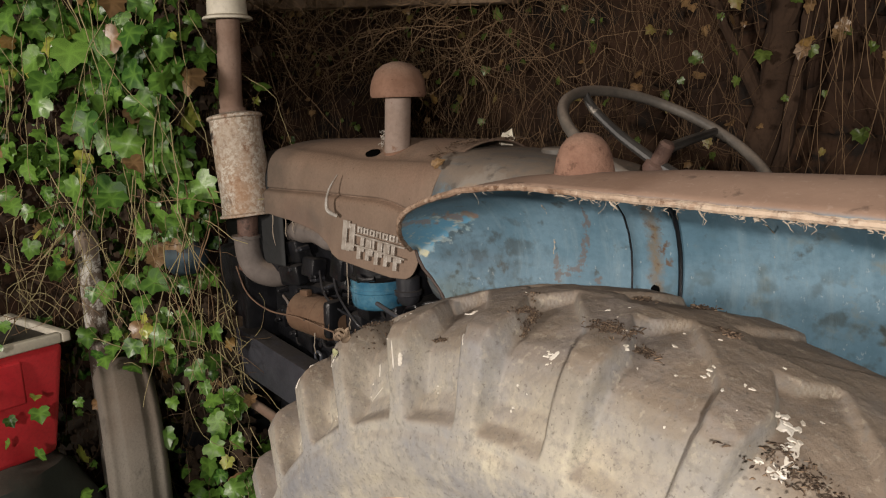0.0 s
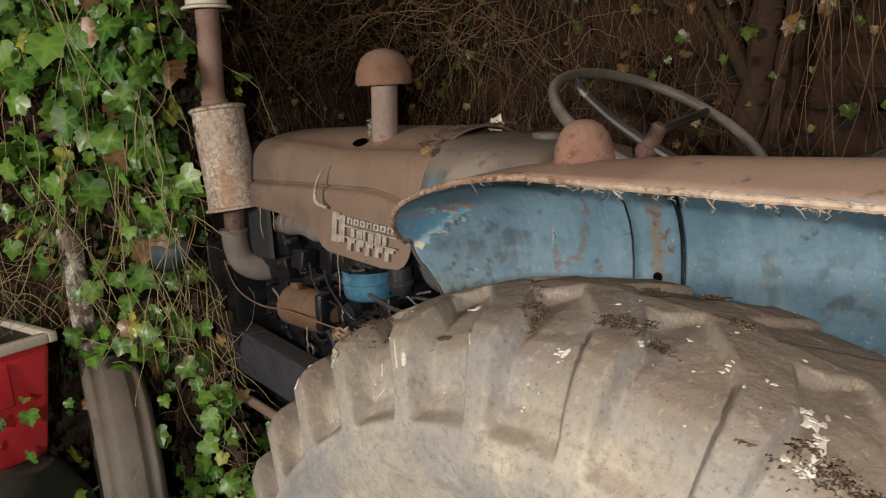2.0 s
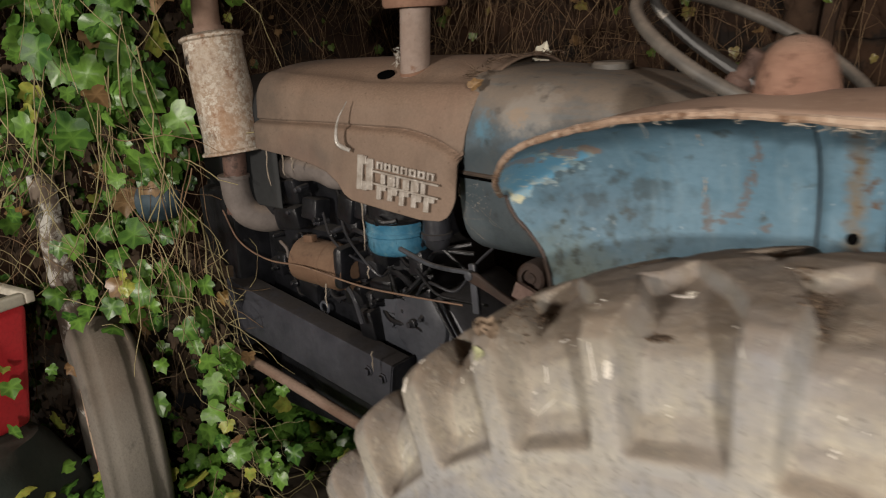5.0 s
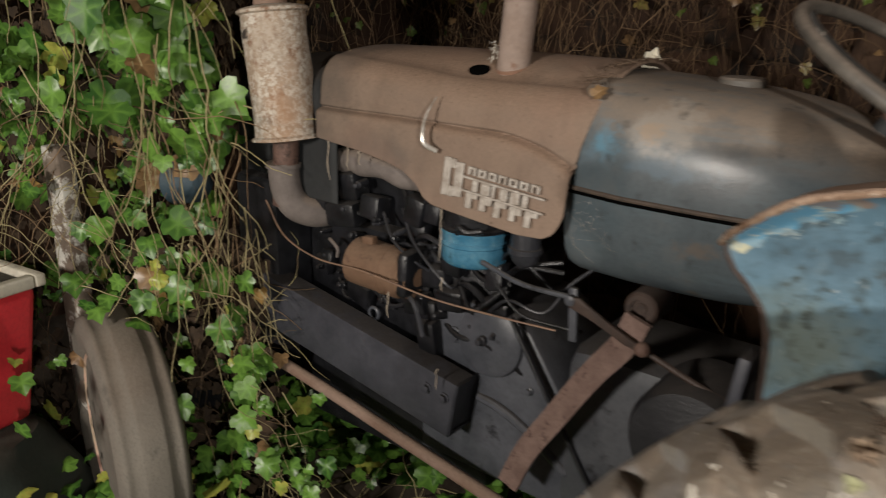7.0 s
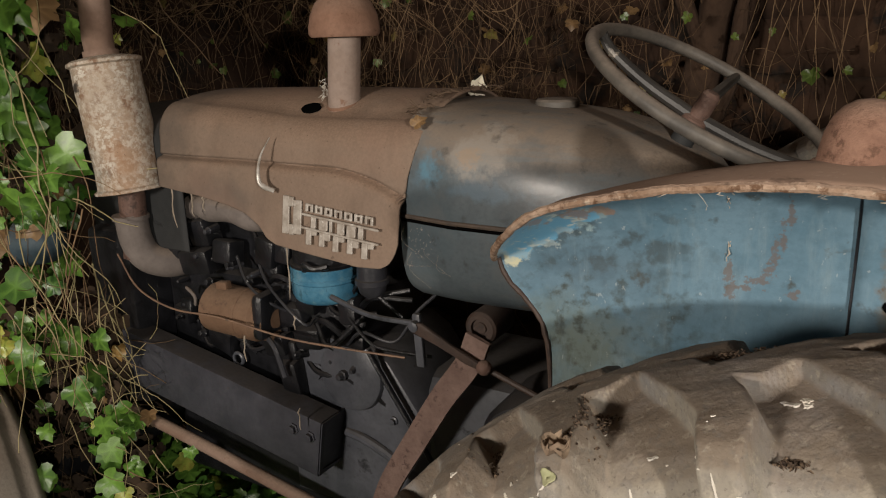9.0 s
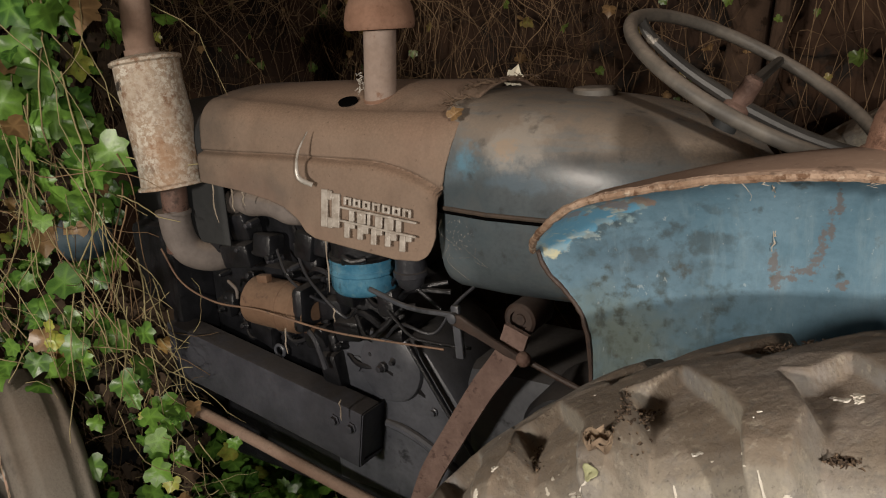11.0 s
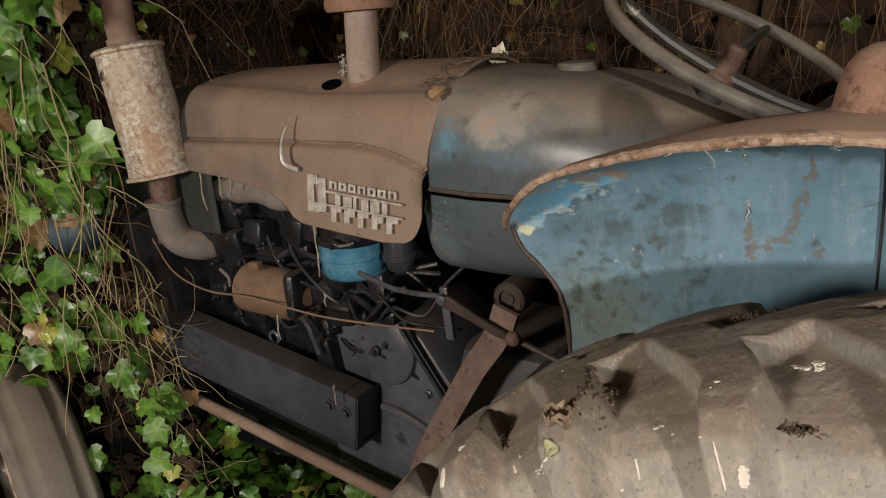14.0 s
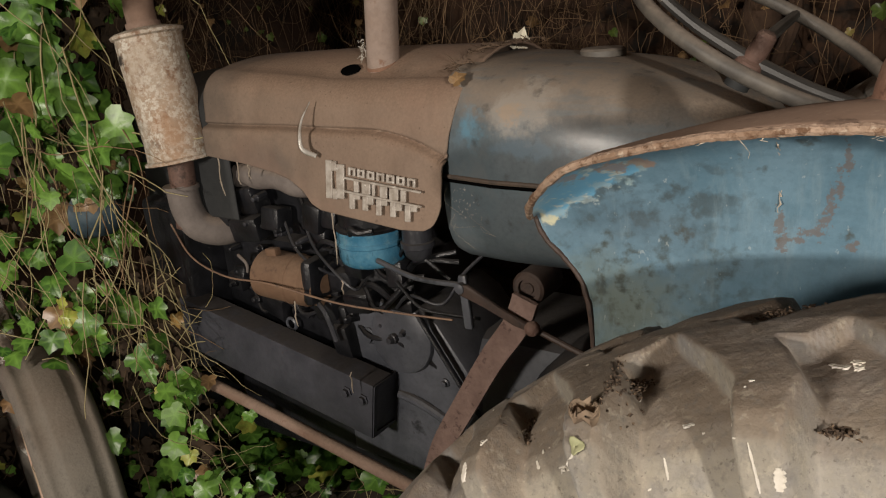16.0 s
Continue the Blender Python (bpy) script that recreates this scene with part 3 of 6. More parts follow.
M_TYRE2 = tyre_material("faded_grey_rubber", (0.185, 0.168, 0.142), (0.23, 0.208, 0.172), (0.13, 0.118, 0.10), (0.21, 0.172, 0.135))


def leaf_material(name, dark, light, yellow, share):
    m, nt, b = mat(name, 0.33)
    g = nt.nodes.new("ShaderNodeNewGeometry")
    o = nt.nodes.new("ShaderNodeObjectInfo")
    rnd = math_node(nt, "FRACT", math_node(nt, "ADD", g.outputs["Random Per Island"], o.outputs["Random"]))
    c = mixc(nt, rnd, dark, light)
    c = mixc(nt, math_node(nt, "GREATER_THAN", math_node(nt, "FRACT", math_node(nt, "MULTIPLY", rnd, 7.31)), 1 - share), c, yellow)
    c = mixc(nt, math_node(nt, "MULTIPLY", noise_fac(nt, 45, 0.4, 0.7), 0.5), c, tuple(v * 0.55 for v in dark))
    at = nt.nodes.new("ShaderNodeAttribute")
    at.attribute_name = "vein"
    c = mixc(nt, math_node(nt, "MULTIPLY", at.outputs["Fac"], 0.28), c, tuple(min(1.0, v * 2.1) for v in light))
    nt.links.new(c, b.inputs["Base Color"])
    b.inputs["Subsurface Weight"].default_value = 0.0
    t = nt.nodes.new("ShaderNodeBsdfTranslucent")
    nt.links.new(c, t.inputs[0])
    mx = nt.nodes.new("ShaderNodeMixShader")
    mx.inputs[0].default_value = 0.18
    nt.links.new(b.outputs[0], mx.inputs[1])
    nt.links.new(t.outputs[0], mx.inputs[2])
    nt.links.new(mx.outputs[0], nt.nodes["Material Output"].inputs[0])
    bump(nt, b, 60, 0.3)
    return m


M_LEAF = leaf_material("green_ivy_leaf", (0.042, 0.125, 0.022), (0.185, 0.355, 0.058), (0.50, 0.50, 0.10), 0.06)
M_LEAFDIM = leaf_material("sparse_ivy_leaf", (0.07, 0.125, 0.025), (0.15, 0.21, 0.045), (0.28, 0.20, 0.07), 0.2)
M_DEADLEAF = leaf_material("withered_leaf", (0.22, 0.13, 0.06), (0.33, 0.21, 0.10), (0.4, 0.25, 0.08), 0.2)
M_STEM = weathered("tan_ivy_stem", (0.30, 0.255, 0.12), (0.44, 0.375, 0.20), None, rust=(0.20, 0.14, 0.08), rust_at=0.58, rough=0.8, scale=3, fine=60)
M_ROOT = weathered("dry_brown_stem", (0.215, 0.135, 0.070), (0.30, 0.20, 0.112), None, rust=(0.12, 0.078, 0.046), rust_at=0.55, rough=0.9, scale=3, fine=60)
# Darker copy of the dry stem; shade within the ivy is in its colour.
M_DEEPROOT = weathered("shade_darkened_stem", (0.085, 0.054, 0.028), (0.135, 0.088, 0.046), None, rust=(0.045, 0.03, 0.018), rust_at=0.55, rough=0.9, scale=3, fine=60)
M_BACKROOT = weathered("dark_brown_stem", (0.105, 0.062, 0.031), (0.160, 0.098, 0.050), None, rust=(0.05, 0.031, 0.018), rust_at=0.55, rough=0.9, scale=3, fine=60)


M_PALELEAFDRY = weathered("cream_dry_leaf", (0.66, 0.62, 0.48), (0.74, 0.70, 0.58), None, rough=0.8, scale=60, fine=200)
M_PALELEAF = weathered("pale_green_leaf", (0.24, 0.25, 0.13), (0.33, 0.33, 0.19), None, rough=0.7, scale=70, fine=200)


# ---- mesh helpers ----
def clamp01(v):
    return max(0.0, min(1.0, v))


def link_mesh(name, bm, material, smooth=True):
    me = bpy.data.meshes.new(name)
    bmesh.ops.recalc_face_normals(bm, faces=bm.faces)
    bm.to_mesh(me)
    bm.free()
    me.materials.append(material)
    if smooth:
        me.shade_smooth()
    return new(name, me)


def part(name, bm, material, parent, label="", smooth=True, sharp=35):
    """One mesh object under a thing or part."""
    ob = link_mesh(name, bm, material, smooth)
    if smooth and sharp:
        ob.data.set_sharp_from_angle(angle=radians(sharp))
    ob.parent = parent
    if label:
        ob["label"] = label
    return ob


def thing(name, label, category, group="", kind="", at=(0, 0, 0)):
    ob = new(name)
    ob.empty_display_size = 0.1
    ob.location = at
    return tagged(ob, label, category, group, kind)


def grid_faces(bm, rows, closed_u=False, closed_v=False):
    """Skins a grid of places; rows run along u, places in a row along v."""
    vs = [[bm.verts.new(p) for p in row] for row in rows]
    nu, nv = len(vs), len(vs[0])
    for i in range(nu if closed_u else nu - 1):
        for j in range(nv if closed_v else nv - 1):
            bm.faces.new((vs[i][j], vs[(i + 1) % nu][j], vs[(i + 1) % nu][(j + 1) % nv], vs[i][(j + 1) % nv]))
    return vs


def frames_along(pts):
    pts = [Vector(p) for p in pts]
    out, side = [], None
    for i, p in enumerate(pts):
        d = (pts[min(i + 1, len(pts) - 1)] - pts[max(i - 1, 0)]).normalized()
        if side is None:
            side = d.orthogonal().normalized()
        side = (side - d * side.dot(d)).normalized()
        out.append((p, side, d.cross(side)))
    return out


def tube(bm, pts, radii, segs=12, caps=True):
    if isinstance(radii, (int, float)):
        radii = [radii] * len(pts)
    rows = [[p + r * (math.cos(a) * u + math.sin(a) * v) for a in (k * math.tau / segs for k in range(segs))]
            for (p, u, v), r in zip(frames_along(pts), radii)]
    vs = grid_faces(bm, rows, closed_v=True)
    if caps:
        bm.faces.new(vs[0][::-1])
        bm.faces.new(vs[-1])
    return bm


def bent(pts, n=8):
    """A smooth curve through the given places."""
    pts = [Vector(p) for p in pts]
    ext = [2 * pts[0] - pts[1], *pts, 2 * pts[-1] - pts[-2]]
    out = []
    for i in range(1, len(ext) - 2):
        a, b, c, d = ext[i - 1:i + 3]
        for k in range(n):
            t = k / n
            out.append(0.5 * (2 * b + (c - a) * t + (2 * a - 5 * b + 4 * c - d) * t * t + (3 * b - a - 3 * c + d) * t ** 3))
    return out + [pts[-1]]


def lathe(bm, profile, centre, axis=(0, 0, 1), segs=40, dent=0.0, seed=0):
    """Turns (radius, height) pairs round an axis."""
    axis = Vector(axis).normalized()
    u = axis.orthogonal().normalized()
    v = axis.cross(u)
    c = Vector(centre)
    rows = []
    for r, h in profile:
        row = []
        for k in range(segs):
            a = k * math.tau / segs
            d = math.cos(a) * u + math.sin(a) * v
            p = c + h * axis + max(r, 1e-4) * d
            if dent:
                p += d * dent * noise.noise(p * 14 + Vector((seed, 0, 0)))
            row.append(p)
        rows.append(row)
    vs = grid_faces(bm, rows, closed_v=True)
    bm.faces.new(vs[0][::-1])
    bm.faces.new(vs[-1])
    return bm


def block(bm, m, sx, sy, sz, bevel=0.004, segs=2):
    r = bmesh.ops.create_cube(bm, size=1.0, matrix=m @ Matrix.Diagonal((sx, sy, sz, 1)))
    if bevel:
        es = list({e for v in r["verts"] for e in v.link_edges})
        bmesh.ops.bevel(bm, geom=es, offset=bevel, segments=segs, affect="EDGES", profile=0.5)
    return bm


def prism(bm, outline, m, depth, bevel=0.0):
    """An outline in x and z, given depth along y on both sides of the pose m."""
    n = len(outline)
    a = [bm.verts.new(m @ Vector((x, -depth / 2, z))) for x, z in outline]
    b = [bm.verts.new(m @ Vector((x, depth / 2, z))) for x, z in outline]
    faces = [bm.faces.new(a), bm.faces.new(b[::-1])]
    faces += [bm.faces.new((a[i], b[i], b[(i + 1) % n], a[(i + 1) % n])) for i in range(n)]
    if bevel:
        es = list({e for f in faces[:2] for e in f.edges})
        bmesh.ops.bevel(bm, geom=es, offset=bevel, segments=2, affect="EDGES", profile=0.5)
    return bm


def from_arrays(name, verts, faces, material, smooth=False):
    me = bpy.data.meshes.new(name)
    me.from_pydata(verts, [], faces)
    me.materials.append(material)
    if smooth:
        me.shade_smooth()
    return new(name, me)


def solid(ob, t, offset=1.0):
    s = ob.modifiers.new("thickness", "SOLIDIFY")
    s.thickness, s.offset = t, offset
    return ob


# ---- the shed ----
def rough_sheet(name, origin, u, v, nu, nv, depth, scale, material, label, cat, courses=0.0):
    o, u, v = Vector(origin), Vector(u), Vector(v)
    n = u.cross(v).normalized()
    bm = bmesh.new()
    rows = []
    for i in range(nu + 1):
        row = []
        for j in range(nv + 1):
            p = o + u * (i / nu) + v * (j / nv)
            h = depth * (noise.fractal(p * scale, 0.9, 2.1, 5))
            if courses:
                h += courses * abs(math.sin(p.z * 17 + 0.8 * noise.noise(p * 1.5))) ** 0.5 + courses * noise.noise(Vector((p.x * 5, 0, math.floor(p.z * 5.4))))
            row.append(p + n * h)
        rows.append(row)
    grid_faces(bm, rows)
    ob = solid(link_mesh(name, bm, material), 0.12, -1.0)
    return tagged(ob, label, cat, "", "structure")


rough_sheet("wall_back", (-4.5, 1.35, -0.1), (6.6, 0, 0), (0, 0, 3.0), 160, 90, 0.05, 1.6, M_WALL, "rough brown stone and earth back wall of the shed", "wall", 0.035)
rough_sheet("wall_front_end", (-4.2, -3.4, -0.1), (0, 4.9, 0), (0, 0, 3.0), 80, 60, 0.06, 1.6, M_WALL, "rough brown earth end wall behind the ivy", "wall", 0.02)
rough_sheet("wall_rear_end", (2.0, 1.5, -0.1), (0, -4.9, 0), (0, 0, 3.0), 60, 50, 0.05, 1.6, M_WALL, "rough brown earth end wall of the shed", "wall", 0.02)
def ground_height(x, y):
    f = max(0.0, min(1.0, (x + 2.1) / 1.4))
    return 0.17 + 0.015 * f * f * (3 - 2 * f)


bm = bmesh.new()
axis = [s * (0.06 * k + 0.00042 * k ** 3) for s, ks in ((-1, range(38, 0, -1)), (1, range(0, 39))) for k in ks]
grid_faces(bm, [[(x - 1.2, y - 0.4, ground_height(x - 1.2, y) + 0.03 * noise.fractal(Vector((x, y, 0)) * 2.2, 0.9, 2.1, 5)) for y in axis] for x in axis])
tagged(solid(link_mesh("ground", bm, M_SOIL), 0.1, -1.0), "dark bare earth under and round the tractor", "ground", "", "structure")
bm = bmesh.new()
block(bm, pose(-1.1, -0.75, 2.86, -5, 0, 0), 6.6, 4.6, 0.06, 0.0)
tagged(link_mesh("ceiling", bm, M_TIMBER, False), "dark brown boarded shed roof", "ceiling", "", "structure")


# ---- the tractor ----
CY = 0.02  # centre line of the tractor
tractor = thing("tractor", "old blue farm tractor, dusty and rusting, overgrown with ivy", "tractor", at=(-1.2, 0, 0))
tractor.location = (0, 0, 0)


def section(x, half, top, low, rad, n=10, flat=0.0):
    """Half of a bonnet cross-section from the centre of the top to the low edge of the near side."""
    out = []
    for k in range(7):
        t = k / 6
        out.append((x, CY - (half - rad) * t, top - flat * t * t))
    zc = top - flat - rad
    for k in range(1, n + 1):
        a = k / n * math.pi / 2
        out.append((x, CY - (half - rad) - rad * math.sin(a), zc + rad * math.cos(a)))
    z0 = zc
    for k in range(1, 81):
        out.append((x, CY - half, z0 + (low - z0) * k / 80))
    return out


def bonnet_low(x):
    """Height of the lower edge: arched over the engine, with a flap at the rear that carries the badge."""
    return float(np.interp(x, (-1.84, -1.71, -1.62, -1.575, -1.535, -1.515, -1.49, -1.39, -1.285, -1.232, -1.215, -1.205, -1.195),
                           (1.342, 1.331, 1.317, 1.306, 1.285, 1.262, 1.252, 1.243, 1.235, 1.238, 1.247, 1.262, 1.290)))


def bonnet():
    bm = bmesh.new()
    rows = []
    xs = [-1.835 + 0.638 * k / 120 for k in range(121)]
    for x in xs:
        near = section(x, 0.215, 1.542 - 0.006 * max(0.0, (-1.55 - x) / 0.285) ** 1.4, bonnet_low(x), 0.056, flat=0.016 + 0.028 * clamp01((x + 1.80) / 0.30))
        def shape(p):
            px, py, pz = p
            crease = 1.405 - 0.045 * max(0.0, min(1.0, (x + 1.38) / 0.18)) ** 2
            d = crease - pz
            off = 0.014 / (1 + math.exp(-d / 0.0035)) if py < CY - 0.15 else 0.0
            below = max(0.0, crease - pz)
            py += 0.13 * max(0.0, pz - 1.405) * clamp01((CY - 0.10 - py) / 0.08)
            px += 0.026 * clamp01((pz - 1.37) / 0.09) * clamp01((x + 1.40) / 0.2)
            flare = 0.16 * below * max(0.0, min(1.0, (x + 1.75) / 0.5))
            py -= off - (0.009 * math.exp(-((pz - crease - 0.004) / 0.0035) ** 2) if py < CY - 0.15 else 0.0) + flare + 0.004 * noise.noise(Vector((px * 5, pz * 7, 1)))
            return (px + 0.006 * noise.noise(Vector((pz * 18, 3, px))) * (1 if x in (xs[0], xs[-1]) else 0), py, pz + 0.0015 * noise.noise(Vector((px * 6, py * 6, 0))))
        near = [shape(p) for p in near]
        far = [(p[0], 2 * CY - p[1], p[2]) for p in near[1:]][::-1]
        rows.append(far + near)
    grid_faces(bm, rows)
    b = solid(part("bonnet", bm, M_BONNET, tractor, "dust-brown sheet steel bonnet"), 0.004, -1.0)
    # chrome catch
    bm = bmesh.new()
    pts = bent([(-1.500, -0.203, 1.462), (-1.507, -0.224, 1.430), (-1.506, -0.236, 1.400), (-1.500, -0.238, 1.376), (-1.478, -0.226, 1.362)], 6)
    tube(bm, pts, [0.0012 + 0.0050 * (k / (len(pts) - 1)) ** 1.1 * (1.0 if k < len(pts) - 3 else 0.75) for k in range(len(pts))], 10)
    part("handle", bm, M_CHROME, b, "curved chrome bonnet catch")
    return b


BONNET = bonnet()


def tank():
    bm = bmesh.new()
    rows = []
    n = 40
    for k in range(33):
        t = k / 32
        x = -1.215 + 0.53 * t
        sx = (1 - max(0.0, (t - 0.35) / 0.65) ** 2.6) ** 0.5 if t < 1 else 0.02
        sx = max(sx, 0.05) * (1 if t > 0.02 else 0.97)
        half, top = 0.228 * (0.35 + 0.65 * sx) * (0.91 + 0.09 * clamp01(t / 0.22)), 1.335 + (0.190 - 0.033 * t) * (0.2 + 0.8 * sx)
        low = 1.335 - 0.185 * (0.3 + 0.7 * sx)
        row = []
        for j in range(n):
            a = j / n * math.tau
            c, s = math.cos(a), math.sin(a)
            e = 0.52 + 0.14 * t
            yy = half * math.copysign(abs(c) ** e, c)
            zz = math.copysign(abs(s) ** e, s)
            z = 1.335 + zz * (top - 1.335) if zz > 0 else 1.335 + zz * (1.335 - low)
            row.append((x, CY + yy, z))
        rows.append(row)
    vs = grid_faces(bm, rows, closed_v=True)
    bm.faces.new(vs[0][::-1])
    bm.faces.new(vs[-1])
    t = part("fuel_tank", bm, M_TANK, tractor, "dark blue fuel tank, dusty on top", sharp=60)
    bm = bmesh.new()
    pts = []
    for k in range(33):
        r = rows[k]
        pts.append((r[0][0], r[n // 2][1] - 0.001, 1.332))
    tube(bm, pts, 0.0042, 8)
    part("seam", bm, M_SEAM, t, "dark rusty soldered seam")
    # Black tube below the seam stands for the dark of its gap.
    bm = bmesh.new()
    tube(bm, [(p[0], p[1] + 0.001, p[2] - 0.0075) for p in pts], 0.003, 8)
    part("seam_gap", bm, M_HOLE, t)
    rnd = random.Random(77)
    bm = bmesh.new()
    for _ in range(5):
        x, z = rnd.uniform(-1.19, -1.10), rnd.uniform(1.25, 1.32)
        y = CY - 0.2335
        tube(bm, bent([(x, y, z), (x + rnd.uniform(-0.01, 0.03), y - 0.003, z - rnd.uniform(0.0, 0.03)), (x + rnd.uniform(0.02, 0.06), y, z - rnd.uniform(0.01, 0.06))], 4), 0.00016, 4)
    tagged(part("cobweb", bm, M_WEB, t, "fine grey cobweb"), kind="stuff")
    bm = bmesh.new()
    lathe(bm, [(0.040, -0.012), (0.040, 0.008), (0.036, 0.010), (0.036, 0.014), (0.041, 0.016), (0.041, 0.026), (0.037, 0.030), (0.01, 0.031)], (-1.005, CY + 0.025, 1.494), segs=28)
    part("filler_cap", bm, M_WHEELRIM, t, "flat metal filler cap")
    return t


tank()


# mudguard: a rolled top flange over the tyre, a concave inner plate and a nose that curls down in front
AX, AY, AZ, RT = -0.333, -0.806, 0.817, 0.639  # rear axle and tyre
REAR = pose(AX, AY, AZ, 0, 0, -5.7)


GX = (-0.808, -0.801, -0.791, -0.777, -0.764, -0.752, -0.733, -0.714, -0.670, -0.635, -0.603, -0.548, -0.50, -0.436, -0.36, -0.255, -0.15, 0.0, 0.2, 0.37)
GTOP = (1.412, 1.422, 1.433, 1.446, 1.457, 1.468, 1.482, 1.492, 1.506, 1.515, 1.523, 1.531, 1.534, 1.533, 1.531, 1.528, 1.526, 1.512, 1.45, 1.34)
GOUT = (-0.602, -0.618, -0.635, -0.652, -0.664, -0.675, -0.683, -0.687, -0.699, -0.705, -0.713, -0.719, -0.722, -0.728, -0.733, -0.735, -0.735, -0.735, -0.735, -0.735)
GINX = (-0.808, -0.788, -0.750, -0.685, -0.612, -0.530, -0.45, -0.38)
GIN = (-0.590, -0.585, -0.577, -0.566, -0.554, -0.540, -0.530, -0.528)


def guard_top(x):
    return float(np.interp(x, GX, GTOP))


def guard_out(x):
    return float(np.interp(x, GX, GOUT))


def guard_in(x):
    return float(np.interp(x, GINX, GIN))


def crown(x):
    """Rise of the flange from its rolled edge to the inner plate."""
    return float(np.interp(x, (-0.68, -0.60, -0.47, -0.34, -0.15), (0.0, 0.003, 0.010, 0.022, 0.028)))


def guard_front(x):
    """Lower end of the sheet: the raked front edge, then the running lower edge."""
    return float(np.interp(x, (-0.808, -0.804, -0.797, -0.782, -0.770, -0.761, -0.755, -0.7515, -0.7495), (1.412, 1.396, 1.383, 1.369, 1.353, 1.338, 1.315, 1.26, 0.95)))


def guard_row(x, shift=0.0):
    zt, yo, yi, zl = guard_top(x), guard_out(x), guard_in(x), guard_front(x)
    rad = min(0.13, max(0.004, (zt - zl) * 0.6), max(0.004, (yi - yo) * 0.7))
    row = [(x, yo + (yi - rad - yo) * k / 5, zt + crown(x) * math.sin(k / 5 * 1.5)) for k in range(6)]
    zt = row[-1][2]
    row += [(x, yi - rad + rad * math.sin(a), zt - rad + rad * math.cos(a)) for a in (k / 8 * math.pi / 2 for k in range(1, 9))]
    row += [(x, yi, zt - rad + (min(zl, zt - rad) - zt + rad) * k / 14) for k in range(1, 15)]
    return [(px, py - shift * (k > 5), pz - shift * (k <= 9)) for k, (px, py, pz) in enumerate(row)]


def mudguard():
    xs = [-0.808 + 0.0585 * (k / 39) for k in range(40)] + [-0.745 + 1.11 * k / 66 for k in range(67)]
    bm = bmesh.new()
    grid_faces(bm, [[(px, py + 0.004 * noise.noise(Vector((px * 5, 0, pz * 5))), pz) for px, py, pz in guard_row(x)] for x in xs])
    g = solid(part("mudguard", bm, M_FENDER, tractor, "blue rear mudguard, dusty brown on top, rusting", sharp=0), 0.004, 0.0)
    def edge(places, r, material, label):
        bm = bmesh.new()
        pts = [Vector(p) + 0.001 * Vector((noise.noise(Vector(p) * 40), noise.noise(Vector(p) * 41), noise.noise(Vector(p) * 43))) for p in places]
        tube(bm, pts, [r + 0.08 * r * noise.noise(p * 50) + 0.24 * r * noise.noise(p * 170) for p in pts], 8)
        part("rolled_edge", bm, material, g, label)
    edge([(-0.7495, guard_in(-0.7495), 0.95), (-0.7495, guard_in(-0.7495), 1.1)] + [(x, guard_in(x) - 0.001, guard_front(x)) for x in xs[38::-1]], 0.0030, M_BOSS, "dark rusted front edge")
    fine = [-0.808 + 0.06 * k / 40 for k in range(40)] + [-0.748 + 0.004 * k for k in range(278)]
    edge([(x, guard_out(x), guard_top(x)) for x in fine], 0.0040, M_RIMEDGE, "rusty crusted rolled edge")
    # strap riveted up the inner plate
    for x, w, m in ((-0.442, 0.058, M_FENDER), (-0.4095, 0.0035, M_ENGINE), (-0.4725, 0.002, M_ENGINE)):
        bm = bmesh.new()
        grid_faces(bm, [guard_row(x + w * (k / 4 - 0.5), 0.004)[6:] for k in range(5)])
        solid(part("strap", bm, m, g, "rust-streaked vertical strap", sharp=0), 0.003, 0.0)
    # crust and cobweb that hang from the edge
    rnd = random.Random(5)
    bm = bmesh.new()
    for _ in range(110):
        x = rnd.uniform(-0.62, 0.10) if rnd.random() < 0.2 else rnd.uniform(-0.45, 0.1)
        p = Vector((x, guard_out(x) + rnd.uniform(-0.002, 0.006), guard_top(x) - 0.004))
        n = rnd.choice((0.2, 0.2, 0.3, 0.3, 0.4, 0.5, 0.9))
        pts = [p]
        for _ in range(3):
            pts.append(pts[-1] + Vector((rnd.uniform(-0.005, 0.005), rnd.uniform(-0.002, 0.004), -rnd.uniform(0.002, 0.006) * n)))
        w = rnd.choice((0.25, 0.3, 0.4, 0.5, 0.7, 1.2))
        tube(bm, pts, [0.0012 * w, 0.001 * w, 0.0006 * w, 0.0002], 4)
    tagged(part("crust", bm, M_WEB, g, "hanging crust and dusty cobweb"), kind="stuff")
    return g


GUARD = mudguard()

# black disc laid on the strap for the dark of a bolt hole
bm = bmesh.new()
lathe(bm, [(0.0058, 0.0), (0.0056, 0.0012), (0.0046, 0.0014), (0.0042, 0.0004), (0.001, 0.0002)], (-0.441, guard_in(-0.441) - 0.0064, 1.394), (0, -1, 0), 18)
part("bolt_hole_disc", bm, M_HOLE, GUARD, "black disc standing in for a bolt hole")

# rusted dome lamp on the mudguard
bm = bmesh.new()
lathe(bm, [(0.001, 0.0), (0.0370, 0.0), (0.0375, 0.003), (0.0340, 0.005), (0.0325, 0.014), (0.0300, 0.026), (0.0255, 0.037), (0.0190, 0.0450), (0.0105, 0.050), (0.001, 0.0515)], (-0.472, -0.645, 1.538), (0.02, -0.04, 1), 36, 0.0015, 3)
part("marker_lamp", bm, M_LAMPRUST, GUARD, "rusted dome marker lamp")


